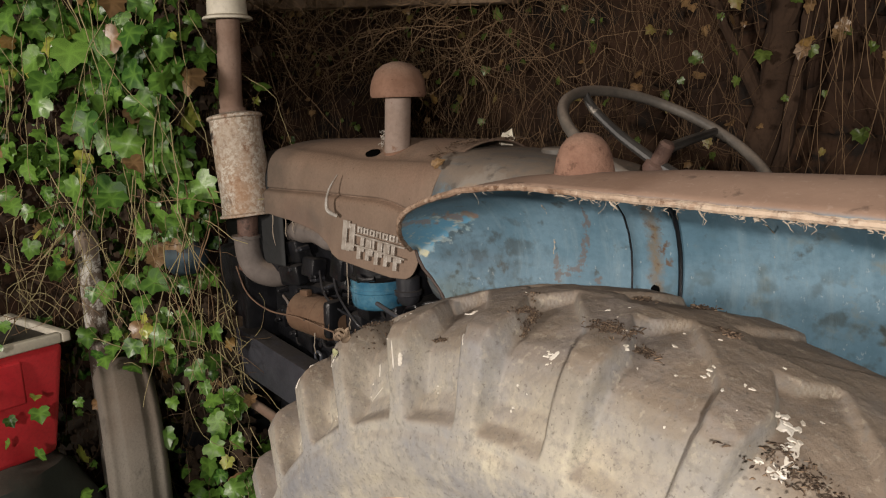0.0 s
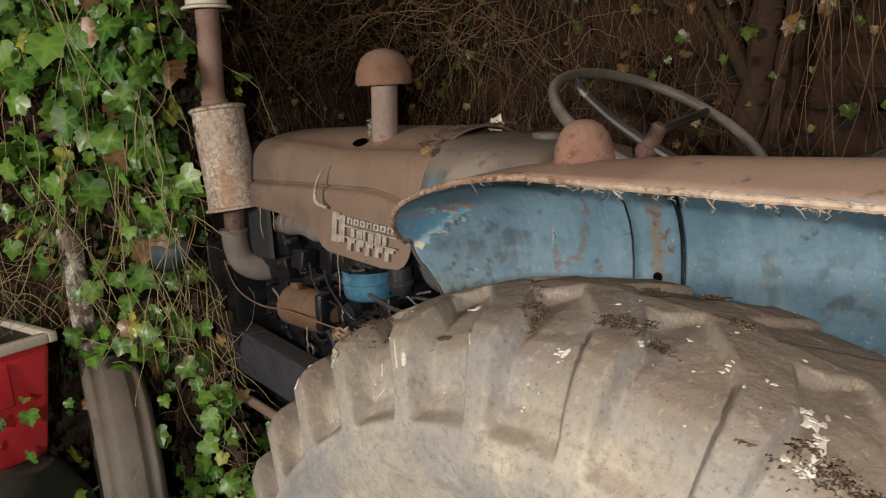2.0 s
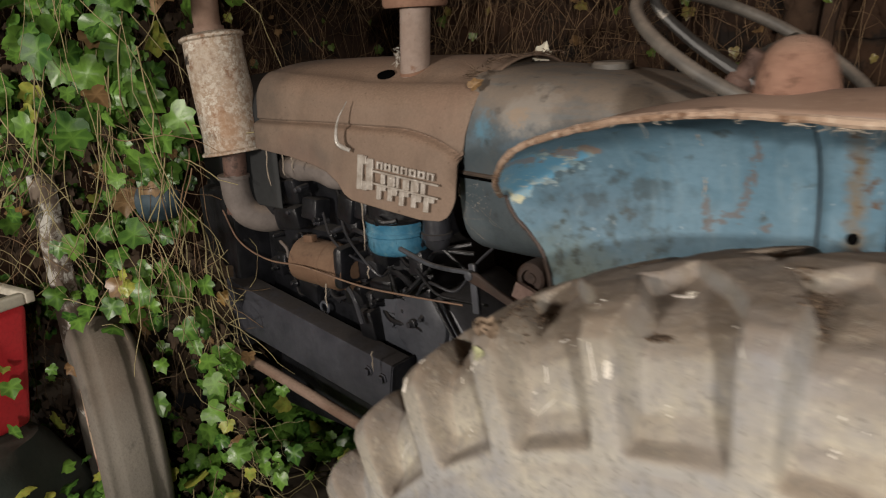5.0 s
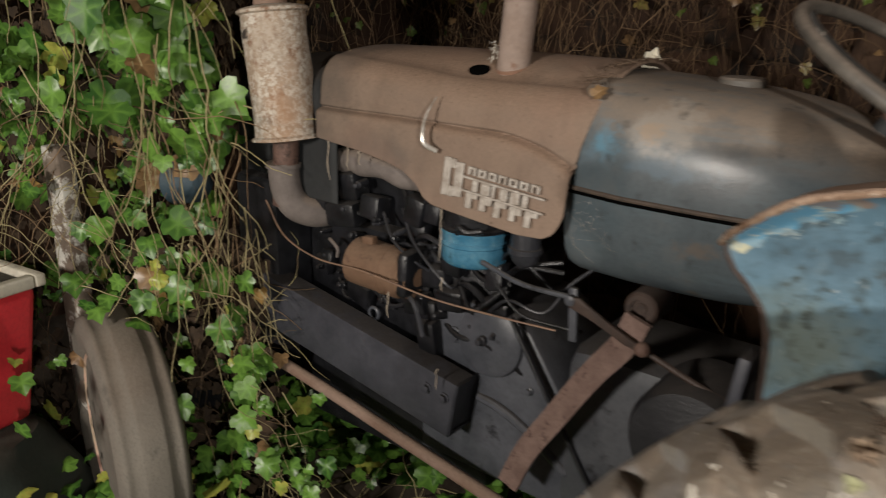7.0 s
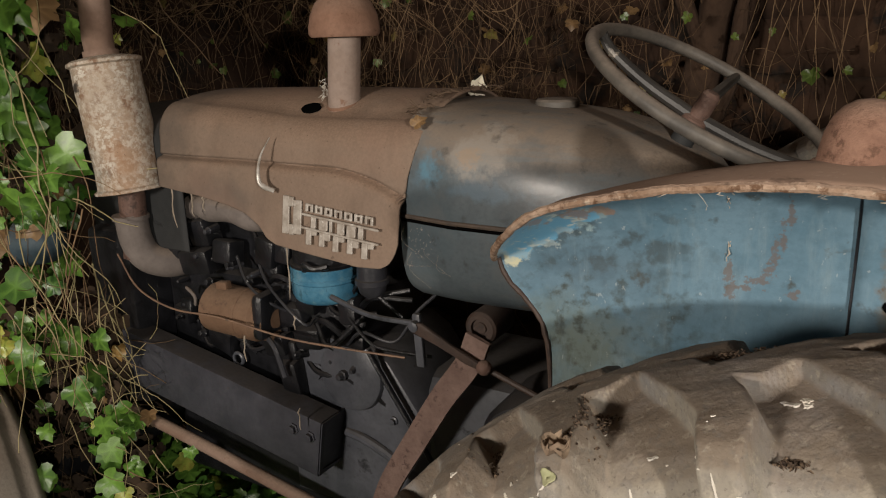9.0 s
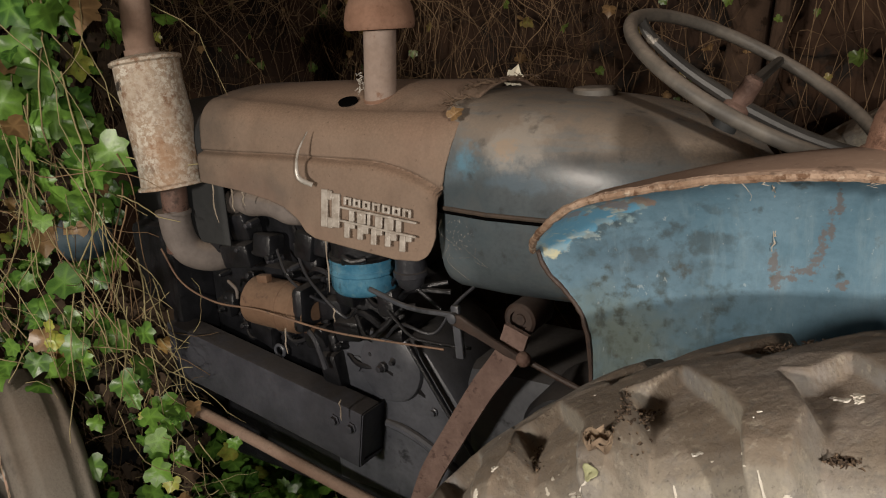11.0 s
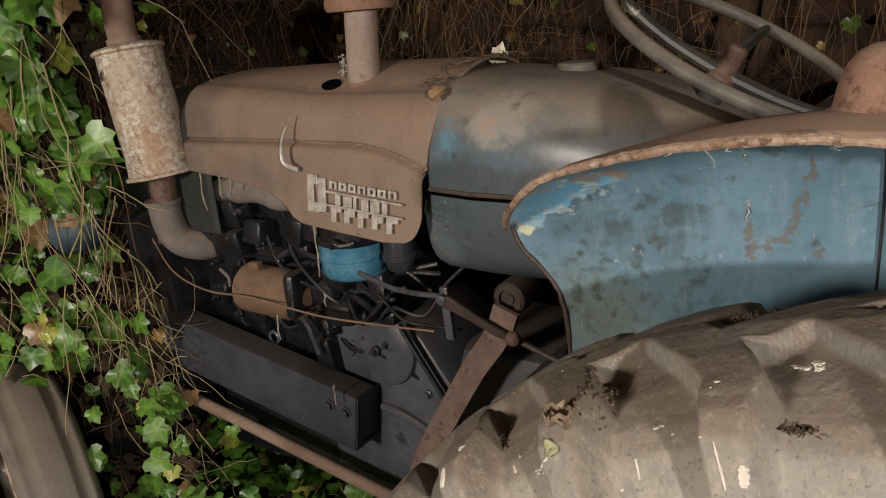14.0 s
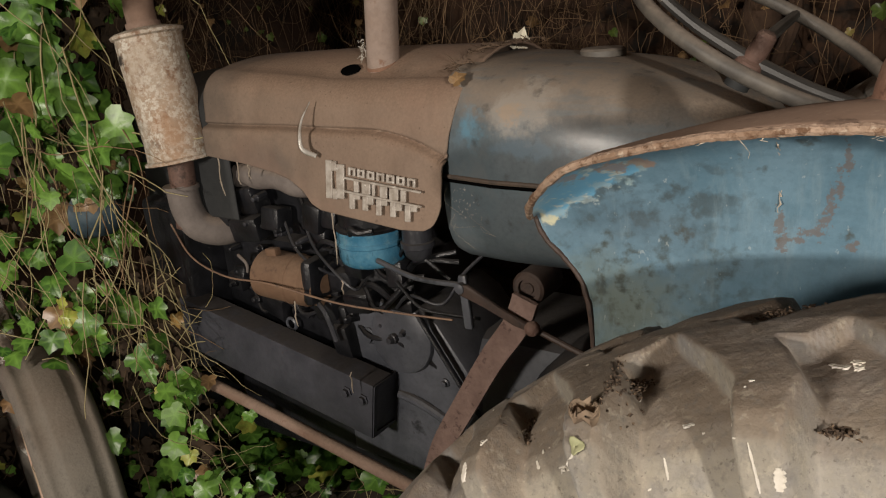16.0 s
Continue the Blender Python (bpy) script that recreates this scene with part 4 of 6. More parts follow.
# wheels
LUGS = 34
PITCH = 360 / LUGS
LUG_AT = 107.6  # angle at which a lug of the outer half ends on the shoulder
WAY = (0, 0.05, 0.085, 0.103, 0.118, 0.140, 0.165, 0.180, 0.200, 0.225, 0.25)
TREAD = ((0, 0.639), (0.048, 0.636), (0.082, 0.631), (0.099, 0.625), (0.109, 0.614), (0.115, 0.588), (0.121, 0.562), (0.126, 0.542), (0.130, 0.517), (0.128, 0.489), (0.120, 0.460))
POCKET = ((0, 0.622), (0.046, 0.611), (0.072, 0.599), (0.083, 0.588), (0.089, 0.574), (0.096, 0.554), (0.108, 0.542), (0.125, 0.538), (0.130, 0.517), (0.128, 0.489), (0.120, 0.460))


def across(line, s):
    return float(np.interp(s, WAY, [p[0] for p in line])), float(np.interp(s, WAY, [p[1] for p in line]))


def smooth01(v):
    v = clamp01(v)
    return v * v * (3 - 2 * v)


def lug_bar(deg, s):
    """1 on the bars of one half: steep front and rear faces, slanting forward to just past the middle."""
    front = float(np.interp(s, (-0.024, 0.0, 0.024, 0.046, 0.074, 0.11, 0.14, 0.17), (9.0, 7.0, 5.0, 2.9, 0.8, 0.0, 0.2, 0.1)))
    rear = float(np.interp(s, (-0.024, 0.0, 0.024, 0.042, 0.070, 0.10, 0.14, 0.17), (4.0, 2.2, 0.2, -0.9, -2.2, -2.3, -2.0, -2.1)))
    q = (deg - LUG_AT - rear + 1.2) % PITCH + rear - 1.2
    bar = min(smooth01((q - rear + 0.65) / 0.65), 1 - smooth01((q - front) / 0.75))
    slope = clamp01(1 - (q - front) / (PITCH + rear - front))
    return max(bar, 0.24 * slope ** 1.6 * (q > front)) * smooth01((s + 0.028) / 0.007)


def lug_height(deg, s, half):
    deg += 0.22 * noise.noise(Vector((deg * 0.1, s * 14, half)))
    own = lug_bar(deg - (PITCH / 2 if half else 0), s)
    other = lug_bar(deg - (0 if half else PITCH / 2), -s) if s < 0.03 else 0.0
    m = max(own, other)
    filled = float(np.interp(deg % 360, (55, 76, 92, 108, 200), (0.6, 0.5, 0.22, 0.0, 0.0)))
    packed = float(np.interp(s, (0.0, 0.045, 0.085, 0.115), (0.16, 0.12, 0.06, 0.0))) * float(np.interp(deg % 360, (30, 60, 112, 128), (0.6, 1.0, 1.0, 0.35)))
    return 1 - (1 - m) * (1 - filled) * (1 - packed) * (0.4 if half else 1.0)


def tyre_place(deg, s, half, lift=0.0):
    """Place on the tyre by angle and way across from the middle; half 0 is the outer side."""
    a = radians(deg)
    ring = Vector((math.cos(a), math.sin(a), 0))
    m = lug_height(deg, s, half) * (0.97 + 0.14 * noise.noise(Vector((ring.x * 3, ring.y * 3, s * 6 + half))))
    (lo, lr), (po, pr) = across(TREAD, s), across(POCKET, s)
    t = smooth01((s - 0.09) / 0.05)
    rag = 0.0012 * noise.fractal(Vector((ring.x * 12, ring.y * 12, s * 20 + 5 * half)), 0.8, 2.0, 3)
    rag += 0.0012 * noise.noise(Vector((ring.x * 4, ring.y * 4, s * 9 + 2 * half)))
    rag -= 0.0016 * math.exp(-((s - 0.189) / 0.0025) ** 2) + 0.0012 * math.exp(-((s - 0.236) / 0.003) ** 2)
    rr = pr + (lr - pr) * m + (1 - t) * (lift + rag)
    oo = po + (lo - po) * m + t * (lift + rag)
    return Vector((rr * ring.x, (oo if half else -oo), rr * ring.y))


def tyre_mesh(na=1600, ns=84):
    ways = [0.25 * k / ns for k in range(ns + 1)]
    bm = bmesh.new()
    rows = []
    for i in range(na):
        deg = i / na * 360
        rows.append([tyre_place(deg, w, 0) for w in reversed(ways)] + [tyre_place(deg, w, 1) for w in ways[1:]])
    grid_faces(bm, rows, closed_u=True)
    return bm


def rim_mesh(r, half):
    bm = bmesh.new()
    lathe(bm, [(0.06, -0.02), (0.16, -0.02), (0.20, 0.0), (r - 0.10, 0.02), (r - 0.055, half - 0.04), (r - 0.02, half - 0.02), (r - 0.012, half - 0.004), (r + 0.006, half + 0.004), (r + 0.012, half - 0.012),
               (r, half - 0.03), (r, -half + 0.03), (r + 0.012, -half + 0.012), (r, -half), (r - 0.04, -half + 0.03), (r - 0.10, 0.0), (0.06, -0.04)], (0, 0, 0), (0, -1, 0), 64)
    return bm


rear = thing("rear_wheel", "", "")
rear.parent = tractor
rear.matrix_basis = REAR
part("tyre", tyre_mesh(), M_TYRE, rear, "cracked dusty grey tractor tyre with worn lugs", sharp=0)
part("rim", rim_mesh(0.452, 0.104), M_RIM, rear, "faded pink and cream steel wheel")
far_wheel = copy_thing(rear, pose(AX, 0.86, AZ, 0, 0, 180))


def on_tyre(deg, s, lift=0.0):
    """Place and outward way on the rear tyre; a negative s lies on the inner half."""
    half = 0 if s >= 0 else 1
    p = tyre_place(deg, abs(s), half, lift)
    q = tyre_place(deg, abs(s), half, lift + 0.01)
    return p, (q - p).normalized()


def laid(ob, p):
    """Sets a thing down at a place of the tyre."""
    ob.matrix_basis = REAR @ Matrix.Translation(p)
    return ob


def splat(bm, p, n, r, thick, rnd):
    """A flat ragged fleck."""
    u = Matrix.Rotation(rnd.uniform(0, 6.28), 3, n) @ n.orthogonal().normalized()
    v = n.cross(u)
    long = rnd.uniform(0.35, 0.9)
    k0 = 15
    rim = [p + (u * math.cos(a) + v * long * math.sin(a)) * r * rnd.uniform(0.45, 1.05) for a in (k / k0 * math.tau for k in range(k0))]
    a = [bm.verts.new(q - n * 0.0006) for q in rim]
    m = [bm.verts.new(p.lerp(q, 0.8) + n * thick) for q in rim]
    c = bm.verts.new(p + n * thick)
    for k in range(k0):
        bm.faces.new((a[k], a[(k + 1) % k0], m[(k + 1) % k0], m[k]))
        bm.faces.new((m[k], m[(k + 1) % k0], c))


rnd = random.Random(31)
SPLATS = [(90.0, 0.092, 9), (89.3, 0.1, 6), (84.0, 0.072, 8), (82.3, 0.034, 6), (78.9, 0.058, 5), (78.5, 0.054, 8), (75.9, 0.062, 6), (73.0, 0.059, 24), (71.9, 0.10, 12), (72.0, 0.074, 11), (71.3, 0.096, 12), (104.7, 0.032, 9), (103.7, 0.03, 13), (88.6, 0.03, 6), (75.5, 0.014, 5), (111.7, 0.084, 7), (120.9, 0.106, 9), (126.9, 0.05, 8), (126.7, 0.094, 9), (131.2, 0.068, 6), (116.1, 0.052, 4)]
for deg, off, mm in SPLATS:
    for k in range(1 + mm // 3):
        w = Vector((rnd.gauss(0, 1), rnd.gauss(0, 1), rnd.gauss(0, 1))) * (mm / 2600 if k else 0)
        p, n = on_tyre(deg + math.degrees(w.x / RT), max(0.001, off + w.y * 0.6))
        bm = bmesh.new()
        splat(bm, p, n, 0.013 if mm > 20 and k == 0 else min(0.0048, rnd.uniform(0.28, 0.55) * mm / 1000), 0.0004, rnd)
        part("dropping", bm, M_DROP, rear, "white bird dropping")
for _ in range(40):
    bm = bmesh.new()
    p, n = on_tyre(rnd.uniform(66, 138), rnd.uniform(0.0, 0.15))
    splat(bm, p, n, rnd.uniform(0.0008, 0.0028), 0.0004, rnd)
    part("dropping", bm, M_DROP, rear)
for deg, off, size in ((86.0, 0.06, 0.026), (83.5, 0.054, 0.014), (69.6, 0.086, 0.055), (80.1, 0.002, 0.01), (116.7, 0.034, 0.016), (103.7, 0.088, 0.012), (95.2, 0.06, 0.014), (90.1, -0.042, 0.014), (85.8, -0.074, 0.018), (109.2, -0.034, 0.02), (107.1, -0.04, 0.014)):
    p, n = on_tyre(deg, off)
    clump = thing("dirt_clump", "clump of dead leaves and dirt lying on the tyre", "debris", "clumps on the tyre")
    laid(clump, p)
    bm = bmesh.new()
    for _ in range(int(30 + size * 5200)):
        q = Vector((rnd.gauss(0, size * 0.42), rnd.gauss(0, size * 0.30), 0))
        q = q - n * q.dot(n) + n * rnd.uniform(0, 0.002)
        w = Vector((rnd.gauss(0, 1), rnd.gauss(0, 1), rnd.gauss(0, 0.3))).normalized() * rnd.uniform(0.0006, 0.0034)
        tube(bm, [q - w, q + n * rnd.uniform(0, 0.001), q + w], [0.0003, rnd.uniform(0.0004, 0.0011), 0.0003], 4)
    tagged(part("litter", bm, M_DEBRIS, clump), kind="stuff")


# crumbs of dirt that have gathered in the gutters between the lugs
for at, o0, o1, count in ((115.8, 0.02, 0.095, 90), (94.4, 0.02, 0.075, 170), (125.9, 0.03, 0.07, 40)):
    p0, _ = on_tyre(at, (o0 + o1) / 2)
    dirt = laid(thing("gutter_dirt", "dark crumbled dirt lying between two tyre lugs", "debris", "clumps on the tyre"), p0)
    bm = bmesh.new()
    for _ in range(count):
        w = rnd.uniform(o0, o1)
        p, n = on_tyre(at + float(np.interp(w, (0.02, 0.04, 0.068), (2.4, 0.9, 0.0))) + rnd.gauss(0, 0.3), w)
        q = p - p0 + n * rnd.uniform(0, 0.0012) + Vector((0, rnd.uniform(-0.003, 0.003), 0))
        w = Vector((rnd.gauss(0, 1), rnd.gauss(0, 1), rnd.gauss(0, 0.4))).normalized() * rnd.uniform(0.0004, 0.0020)
        tube(bm, [q - w, q + n * 0.0006, q + w], [0.0003, rnd.uniform(0.0005, 0.0015), 0.0003], 4)
    tagged(part("crumbs", bm, M_DEBRIS, dirt), kind="stuff")


def streak(d0, o0, d1, o1, width):
    """A dropping that ran down the side of a lug."""
    bm = bmesh.new()
    rows = []
    for k in range(13):
        p, n = on_tyre(d0 + (d1 - d0) * k / 12, o0 + (o1 - o0) * k / 12)
        q, _ = on_tyre(d0 + (d1 - d0) * k / 12 + 0.3, o0 + (o1 - o0) * k / 12)
        side = (q - p).normalized()
        w = width * rnd.uniform(0.45, 0.85) * (1 if 1 < k < 11 else 0.6)
        rows.append([p - side * w - n * 0.0006, p - side * w * 0.7 + n * 0.0006, p + side * w * 0.7 + n * 0.0006, p + side * w - n * 0.0006])
    grid_faces(bm, rows)
    part("dropping", bm, M_DROP, rear, "white bird dropping that ran down")


for st in ((128.2, 0.106, 128.4, 0.120, 0.0055), (124.3, 0.090, 124.0, 0.098, 0.003), (123.7, 0.082, 123.5, 0.087, 0.0025), (120.9, 0.131, 120.9, 0.137, 0.004), (107.0, 0.120, 106.8, 0.142, 0.0013), (97.6, 0.10, 96.8, 0.122, 0.0010), (113.6, 0.105, 113.6, 0.117, 0.0016), (105.7, 0.13, 105.8, 0.14, 0.0045), (112.8, 0.13, 115.2, 0.14, 0.002), (117.0, 0.12, 119.5, 0.134, 0.003), (133.9, 0.122, 136.5, 0.126, 0.004), (119.7, 0.1, 119.4, 0.124, 0.0045), (89.6, 0.098, 89.3, 0.088, 0.004), (71.8, 0.068, 71.1, 0.104, 0.005)):
    streak(*st)
# a curled dry leaf and a small green one caught between two lugs
p, n = on_tyre(116.6, 0.104)
curl = laid(thing("dry_leaf", "tan-brown curled dry leaf caught on the tyre", "leaf"), p)
bm = bmesh.new()
for turn in (0.0, 2.2, 4.1):
    rows = []
    for k in range(7):
        row = []
        for j in range(7):
            u, v = k / 6 - 0.5, j / 6 - 0.5
            w = 0.009 * (1 - 0.8 * abs(u) ** 1.5)
            q = Vector((0.015 * u, w * math.sin(v * 4.0), 0.0045 * (1 - math.cos(v * 4.0)) + 0.002 * math.sin(u * 9) + 0.0025 * noise.noise(Vector((u * 9, v * 9, turn)))))
            q.rotate(Matrix.Rotation(turn, 3, "Z"))
            row.append(q + Vector((0, -0.002, 0.002 + 0.0008 * turn)))
        rows.append(row)
    grid_faces(bm, rows)
solid(part("blade", bm, M_LITTER, curl), 0.0006, 0.0)
p, n = on_tyre(117.2, 0.120)
bit = laid(thing("small_leaf", "small pale green leaf lying on the tyre", "leaf"), p)
bm = bmesh.new()
u = n.orthogonal().normalized()
v = n.cross(u)
rows = [[0.0055 * r * (u * math.cos(a) + v * math.sin(a)) * (1 + 0.2 * math.sin(3 * a)) + n * (0.002 - 0.0015 * r * math.cos(2 * a)) for a in (k / 16 * math.tau for k in range(16))] for r in (0.05, 0.5, 0.85, 1.0)]
grid_faces(bm, rows, closed_v=True)
solid(part("blade", bm, M_PALELEAF, bit), 0.0006, 0.0)

FX, FR = -2.350, 0.345


def front_tyre():
    bm = bmesh.new()
    prof = [(0.225, 0.060), (0.262, 0.082), (0.295, 0.085), (0.320, 0.074)]
    tread = []
    for k in range(41):
        y = 0.070 - 0.140 * k / 40
        groove = 0.012 * max(0.0, math.cos(y / 0.140 * math.tau * 1.5 + math.pi) - 0.35)
        tread.append((FR - 0.020 * (y / 0.07) ** 2 - groove, y))
    prof = prof + tread + [(r, -y) for r, y in prof[::-1]]
    lathe(bm, prof, (0, 0, 0), (0, -1, 0), 120, 0.004, 2)
    return bm


front = thing("front_wheel", "", "")
front.parent = tractor
front.matrix_basis = pose(FX, -0.45, 0.505, 0, 0, -18)
part("tyre", front_tyre(), M_TYRE2, front, "faded grey ribbed front tyre", sharp=50)
bm = bmesh.new()
lathe(bm, [(0.03, -0.07), (0.05, -0.07), (0.06, -0.02), (0.17, 0.0), (0.20, 0.05), (0.228, 0.058), (0.226, 0.066), (0.215, 0.05), (0.215, -0.05), (0.228, -0.058), (0.17, -0.02), (0.03, -0.03)], (0, 0, 0), (0, -1, 0), 48)
part("rim", bm, M_RIM, front, "faded orange steel wheel")
copy_thing(front, pose(FX, 0.49, 0.505, 0, 0, -18))
bm = bmesh.new()
block(bm, pose(FX, CY, 0.52), 0.09, 0.78, 0.09, 0.015)
part("front_axle", bm, M_ENGINE, tractor)
bm = bmesh.new()
lathe(bm, [(0.06, -0.75), (0.06, -0.4), (0.11, -0.25), (0.15, -0.1), (0.15, 0.1), (0.11, 0.25), (0.06, 0.4), (0.06, 0.85)], (AX, CY, AZ), (0, 1, 0), 32)
part("rear_axle", bm, M_ENGINE, tractor)

# front cowl with the radiator in it
bm = bmesh.new()
rows = []
for k in range(21):
    t = k / 20
    x = -2.29 + 0.47 * t
    s = 1 - 0.5 * (1 - t) ** 4
    near = section(x, 0.182 * s, 1.512 - 0.06 * (1 - t) ** 3, 1.18, 0.08 * s, flat=0.02)
    rows.append([(p[0], 2 * CY - p[1], p[2]) for p in near[1:]][::-1] + near)
vs = grid_faces(bm, rows)
bm.faces.new(vs[0])
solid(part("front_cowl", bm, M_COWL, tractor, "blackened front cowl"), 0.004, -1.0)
bm = bmesh.new()
block(bm, pose(-2.10, CY, 0.98), 0.16, 0.40, 0.46, 0.02)
part("radiator", bm, M_ENGINE, tractor)
# headlamp
bm = bmesh.new()
lathe(bm, [(0.005, -0.075), (0.03, -0.07), (0.055, -0.045), (0.068, 0.0), (0.072, 0.02), (0.075, 0.024), (0.072, 0.03), (0.05, 0.034), (0.001, 0.036)], (-2.42, -0.16, 1.14), (-1, -0.15, 0.05), 32)
part("headlamp", bm, M_LAMP, tractor, "dusty blue round headlamp shell")

# exhaust
bm = bmesh.new()
tube(bm, [(-1.966, -0.194, 1.16), (-1.955, -0.192, 1.33)], 0.030, 24)
down_pipe = part("down_pipe", bm, M_DARKRUST, tractor)
bm = bmesh.new()
lathe(bm, [(0.02, -0.002), (0.072, -0.002), (0.079, 0.0), (0.079, 0.006), (0.072, 0.010), (0.0715, 0.05), (0.073, 0.15), (0.0715, 0.235), (0.0725, 0.280), (0.080, 0.284), (0.080, 0.290), (0.074, 0.294), (0.045, 0.300), (0.02, 0.300)],
      (-1.950, -0.190, 1.322), (-0.125, -0.012, 1), 48, 0.006, 4)
muffler = part("silencer", bm, M_MUFFLER, tractor, "flaking grey-white cylindrical exhaust silencer", sharp=40)
bm = bmesh.new()
tube(bm, [(-1.985, -0.196, 1.600), (-1.992, -0.196, 1.66), (-1.973 + 0.002, -0.197, 1.90)], 0.033, 24)
tube(bm, [(-1.986, -0.196, 1.612), (-1.988, -0.196, 1.632)], 0.038, 24)
part("stack_pipe", bm, M_PIPE, tractor, "rusty brown exhaust pipe")
bm = bmesh.new()
tube(bm, bent([(-1.968, -0.194, 1.262), (-1.962, -0.192, 1.20), (-1.945, -0.180, 1.160), (-1.918, -0.145, 1.140), (-1.905, -0.10, 1.138)], 8), 0.037, 24)
elbow = part("exhaust_elbow", bm, M_ELBOW, tractor, "grey cast exhaust elbow")
bm = bmesh.new()
lathe(bm, [(0.030, 0.0), (0.042, 0.0), (0.042, 0.010), (0.030, 0.010)], (-1.968, -0.194, 1.252), (0, 0, 1), 24)
part("flange", bm, M_ELBOW, elbow)

# air intake: stem with a mushroom cap, oil bowl below
SX, SY = -1.395, -0.085
bm = bmesh.new()
tube(bm, [(SX - 0.016, SY, 1.44), (SX + 0.002, SY, 1.665)], [0.032, 0.032], 28)
stem = part("intake_stem", bm, M_INTAKE, tractor, "dusty brown-grey air intake stem")
bm = bmesh.new()
lathe(bm, [(0.0305, 0.0), (0.034, 0.001), (0.033, 0.006), (0.0305, 0.008)], (SX - 0.010, SY, 1.516), (0, -0.36, 1), segs=28)
part("collar", bm, M_RUST, stem, "rusty stain ring at the foot")
bm = bmesh.new()
rnd = random.Random(2)
for _ in range(40):
    p = Vector((SX - 0.046 + rnd.gauss(0, 0.004), SY - 0.012 + rnd.gauss(0, 0.005), 1.532 + rnd.uniform(0, 0.035)))
    tube(bm, [p, p + Vector((rnd.uniform(-0.008, 0.004), rnd.uniform(-0.006, 0.006), rnd.uniform(-0.012, 0.004)))], [0.0007, 0.0003], 4)
tagged(part("cobweb_tuft", bm, M_DROP, stem, "white cobweb tuft"), kind="stuff")
bm = bmesh.new()
lathe(bm, [(0.03, -0.004), (0.065, -0.006), (0.069, 0.0), (0.069, 0.012), (0.065, 0.034), (0.054, 0.057), (0.036, 0.072), (0.014, 0.079), (0.001, 0.080)], (SX + 0.002, SY, 1.652), (0.0, 0.0, 1), 40, 0.0015)
part("mushroom_cap", bm, M_RUST, stem, "rusty domed mushroom cap")
# Black disc on the bonnet stands for the dark of a slot.
bm = bmesh.new()
lathe(bm, [(0.001, -0.004), (0.017, -0.004), (0.017, 0.0), (0.001, 0.001)], (-1.466, -0.114, 1.5125), (0, -0.50, 1), 20)
bmesh.ops.scale(bm, vec=(1.35, 0.95, 1), space=Matrix.Translation((1.466, 0.114, -1.5125)), verts=bm.verts)
part("slot", bm, M_HOLE, BONNET, "black oval disc standing in for a slot in the bonnet")
BX, BY = -1.450, -0.125
bm = bmesh.new()
lathe(bm, [(0.01, -0.002), (0.050, 0.0), (0.062, 0.004), (0.068, 0.010), (0.0715, 0.020), (0.0725, 0.046), (0.0750, 0.049), (0.0750, 0.056), (0.0725, 0.059), (0.0735, 0.074), (0.071, 0.078), (0.03, 0.079)], (BX, BY, 1.116), segs=40)
part("oil_bowl", bm, M_BLUE, tractor, "shiny bright blue air-cleaner oil bowl", sharp=30)
bm = bmesh.new()
lathe(bm, [(0.02, 0.0), (0.066, 0.0), (0.066, 0.14), (0.02, 0.14)], (BX, BY, 1.193), segs=32)
lathe(bm, [(0.058, 0.0), (0.073, 0.001), (0.074, 0.007), (0.071, 0.010), (0.058, 0.011)], (BX, BY, 1.194), segs=40)
tube(bm, bent([(BX + 0.005, BY - 0.070, 1.196), (BX + 0.012, BY - 0.078, 1.212), (BX + 0.035, BY - 0.078, 1.205), (BX + 0.062, BY - 0.066, 1.210)], 5), 0.006, 8)
part("air_cleaner", bm, M_ENGINE, tractor, "black air-cleaner body")

# steering
WX, WY, WZ = -0.721, 0.005, 1.535
WN = Vector((math.sin(radians(30.5)), -0.0784, math.cos(radians(30.5)))).normalized()
wheel = thing("steering_wheel", "", "")
wheel.parent = tractor
WU = (Vector((-1, 0, 0)) + WN * WN.x).normalized()
WV = WN.cross(WU)
WV = WV if WV.y > 0 else -WV
WC = Vector((WX, WY, WZ))
bm = bmesh.new()
n = 72
rows = [[WC + (0.2153 + 0.0112 * math.cos(b)) * (math.cos(a) * WU + math.sin(a) * WV) + 0.0112 * math.sin(b) * WN for b in (j / 14 * math.tau for j in range(14))] for a in (k / n * math.tau for k in range(n))]
grid_faces(bm, rows, closed_u=True, closed_v=True)
part("rim", bm, M_WHEELRIM, wheel, "worn black steering wheel rim", sharp=0)
for a, r, dip in ((0, 0.010, 0.036), (math.pi, 0.010, 0.036), (math.pi / 2, 0.0095, 0.004)):
    d = math.cos(a) * WU + math.sin(a) * WV
    bm = bmesh.new()
    tube(bm, bent([WC + d * 0.008 - WN * (dip + 0.006), WC + d * 0.10 - WN * dip, WC + d * 0.18 - WN * dip * 0.55, WC + d * 0.214], 5), [r * (1.15 - 0.02 * k) for k in range(16)], 10)
    part("spoke", bm, M_SPOKE, wheel, "black spoke worn to bare metal")
bm = bmesh.new()
lathe(bm, [(0.001, 0.046), (0.011, 0.045), (0.0155, 0.039), (0.0165, 0.0), (0.023, -0.004), (0.025, -0.02), (0.02, -0.03)][::-1], WC - WN * 0.038, WN, 24)
part("hub", bm, M_DARKRUST, wheel, "rusty hub")
bm = bmesh.new()
tube(bm, [WC - WN * 0.06, WC - WN * 0.45], [0.020, 0.026], 16)
tube(bm, [WC - WN * 0.12, WC - WN * 0.20], [0.036, 0.040], 20)
part("steering_column", bm, M_COWL, tractor)
bm = bmesh.new()
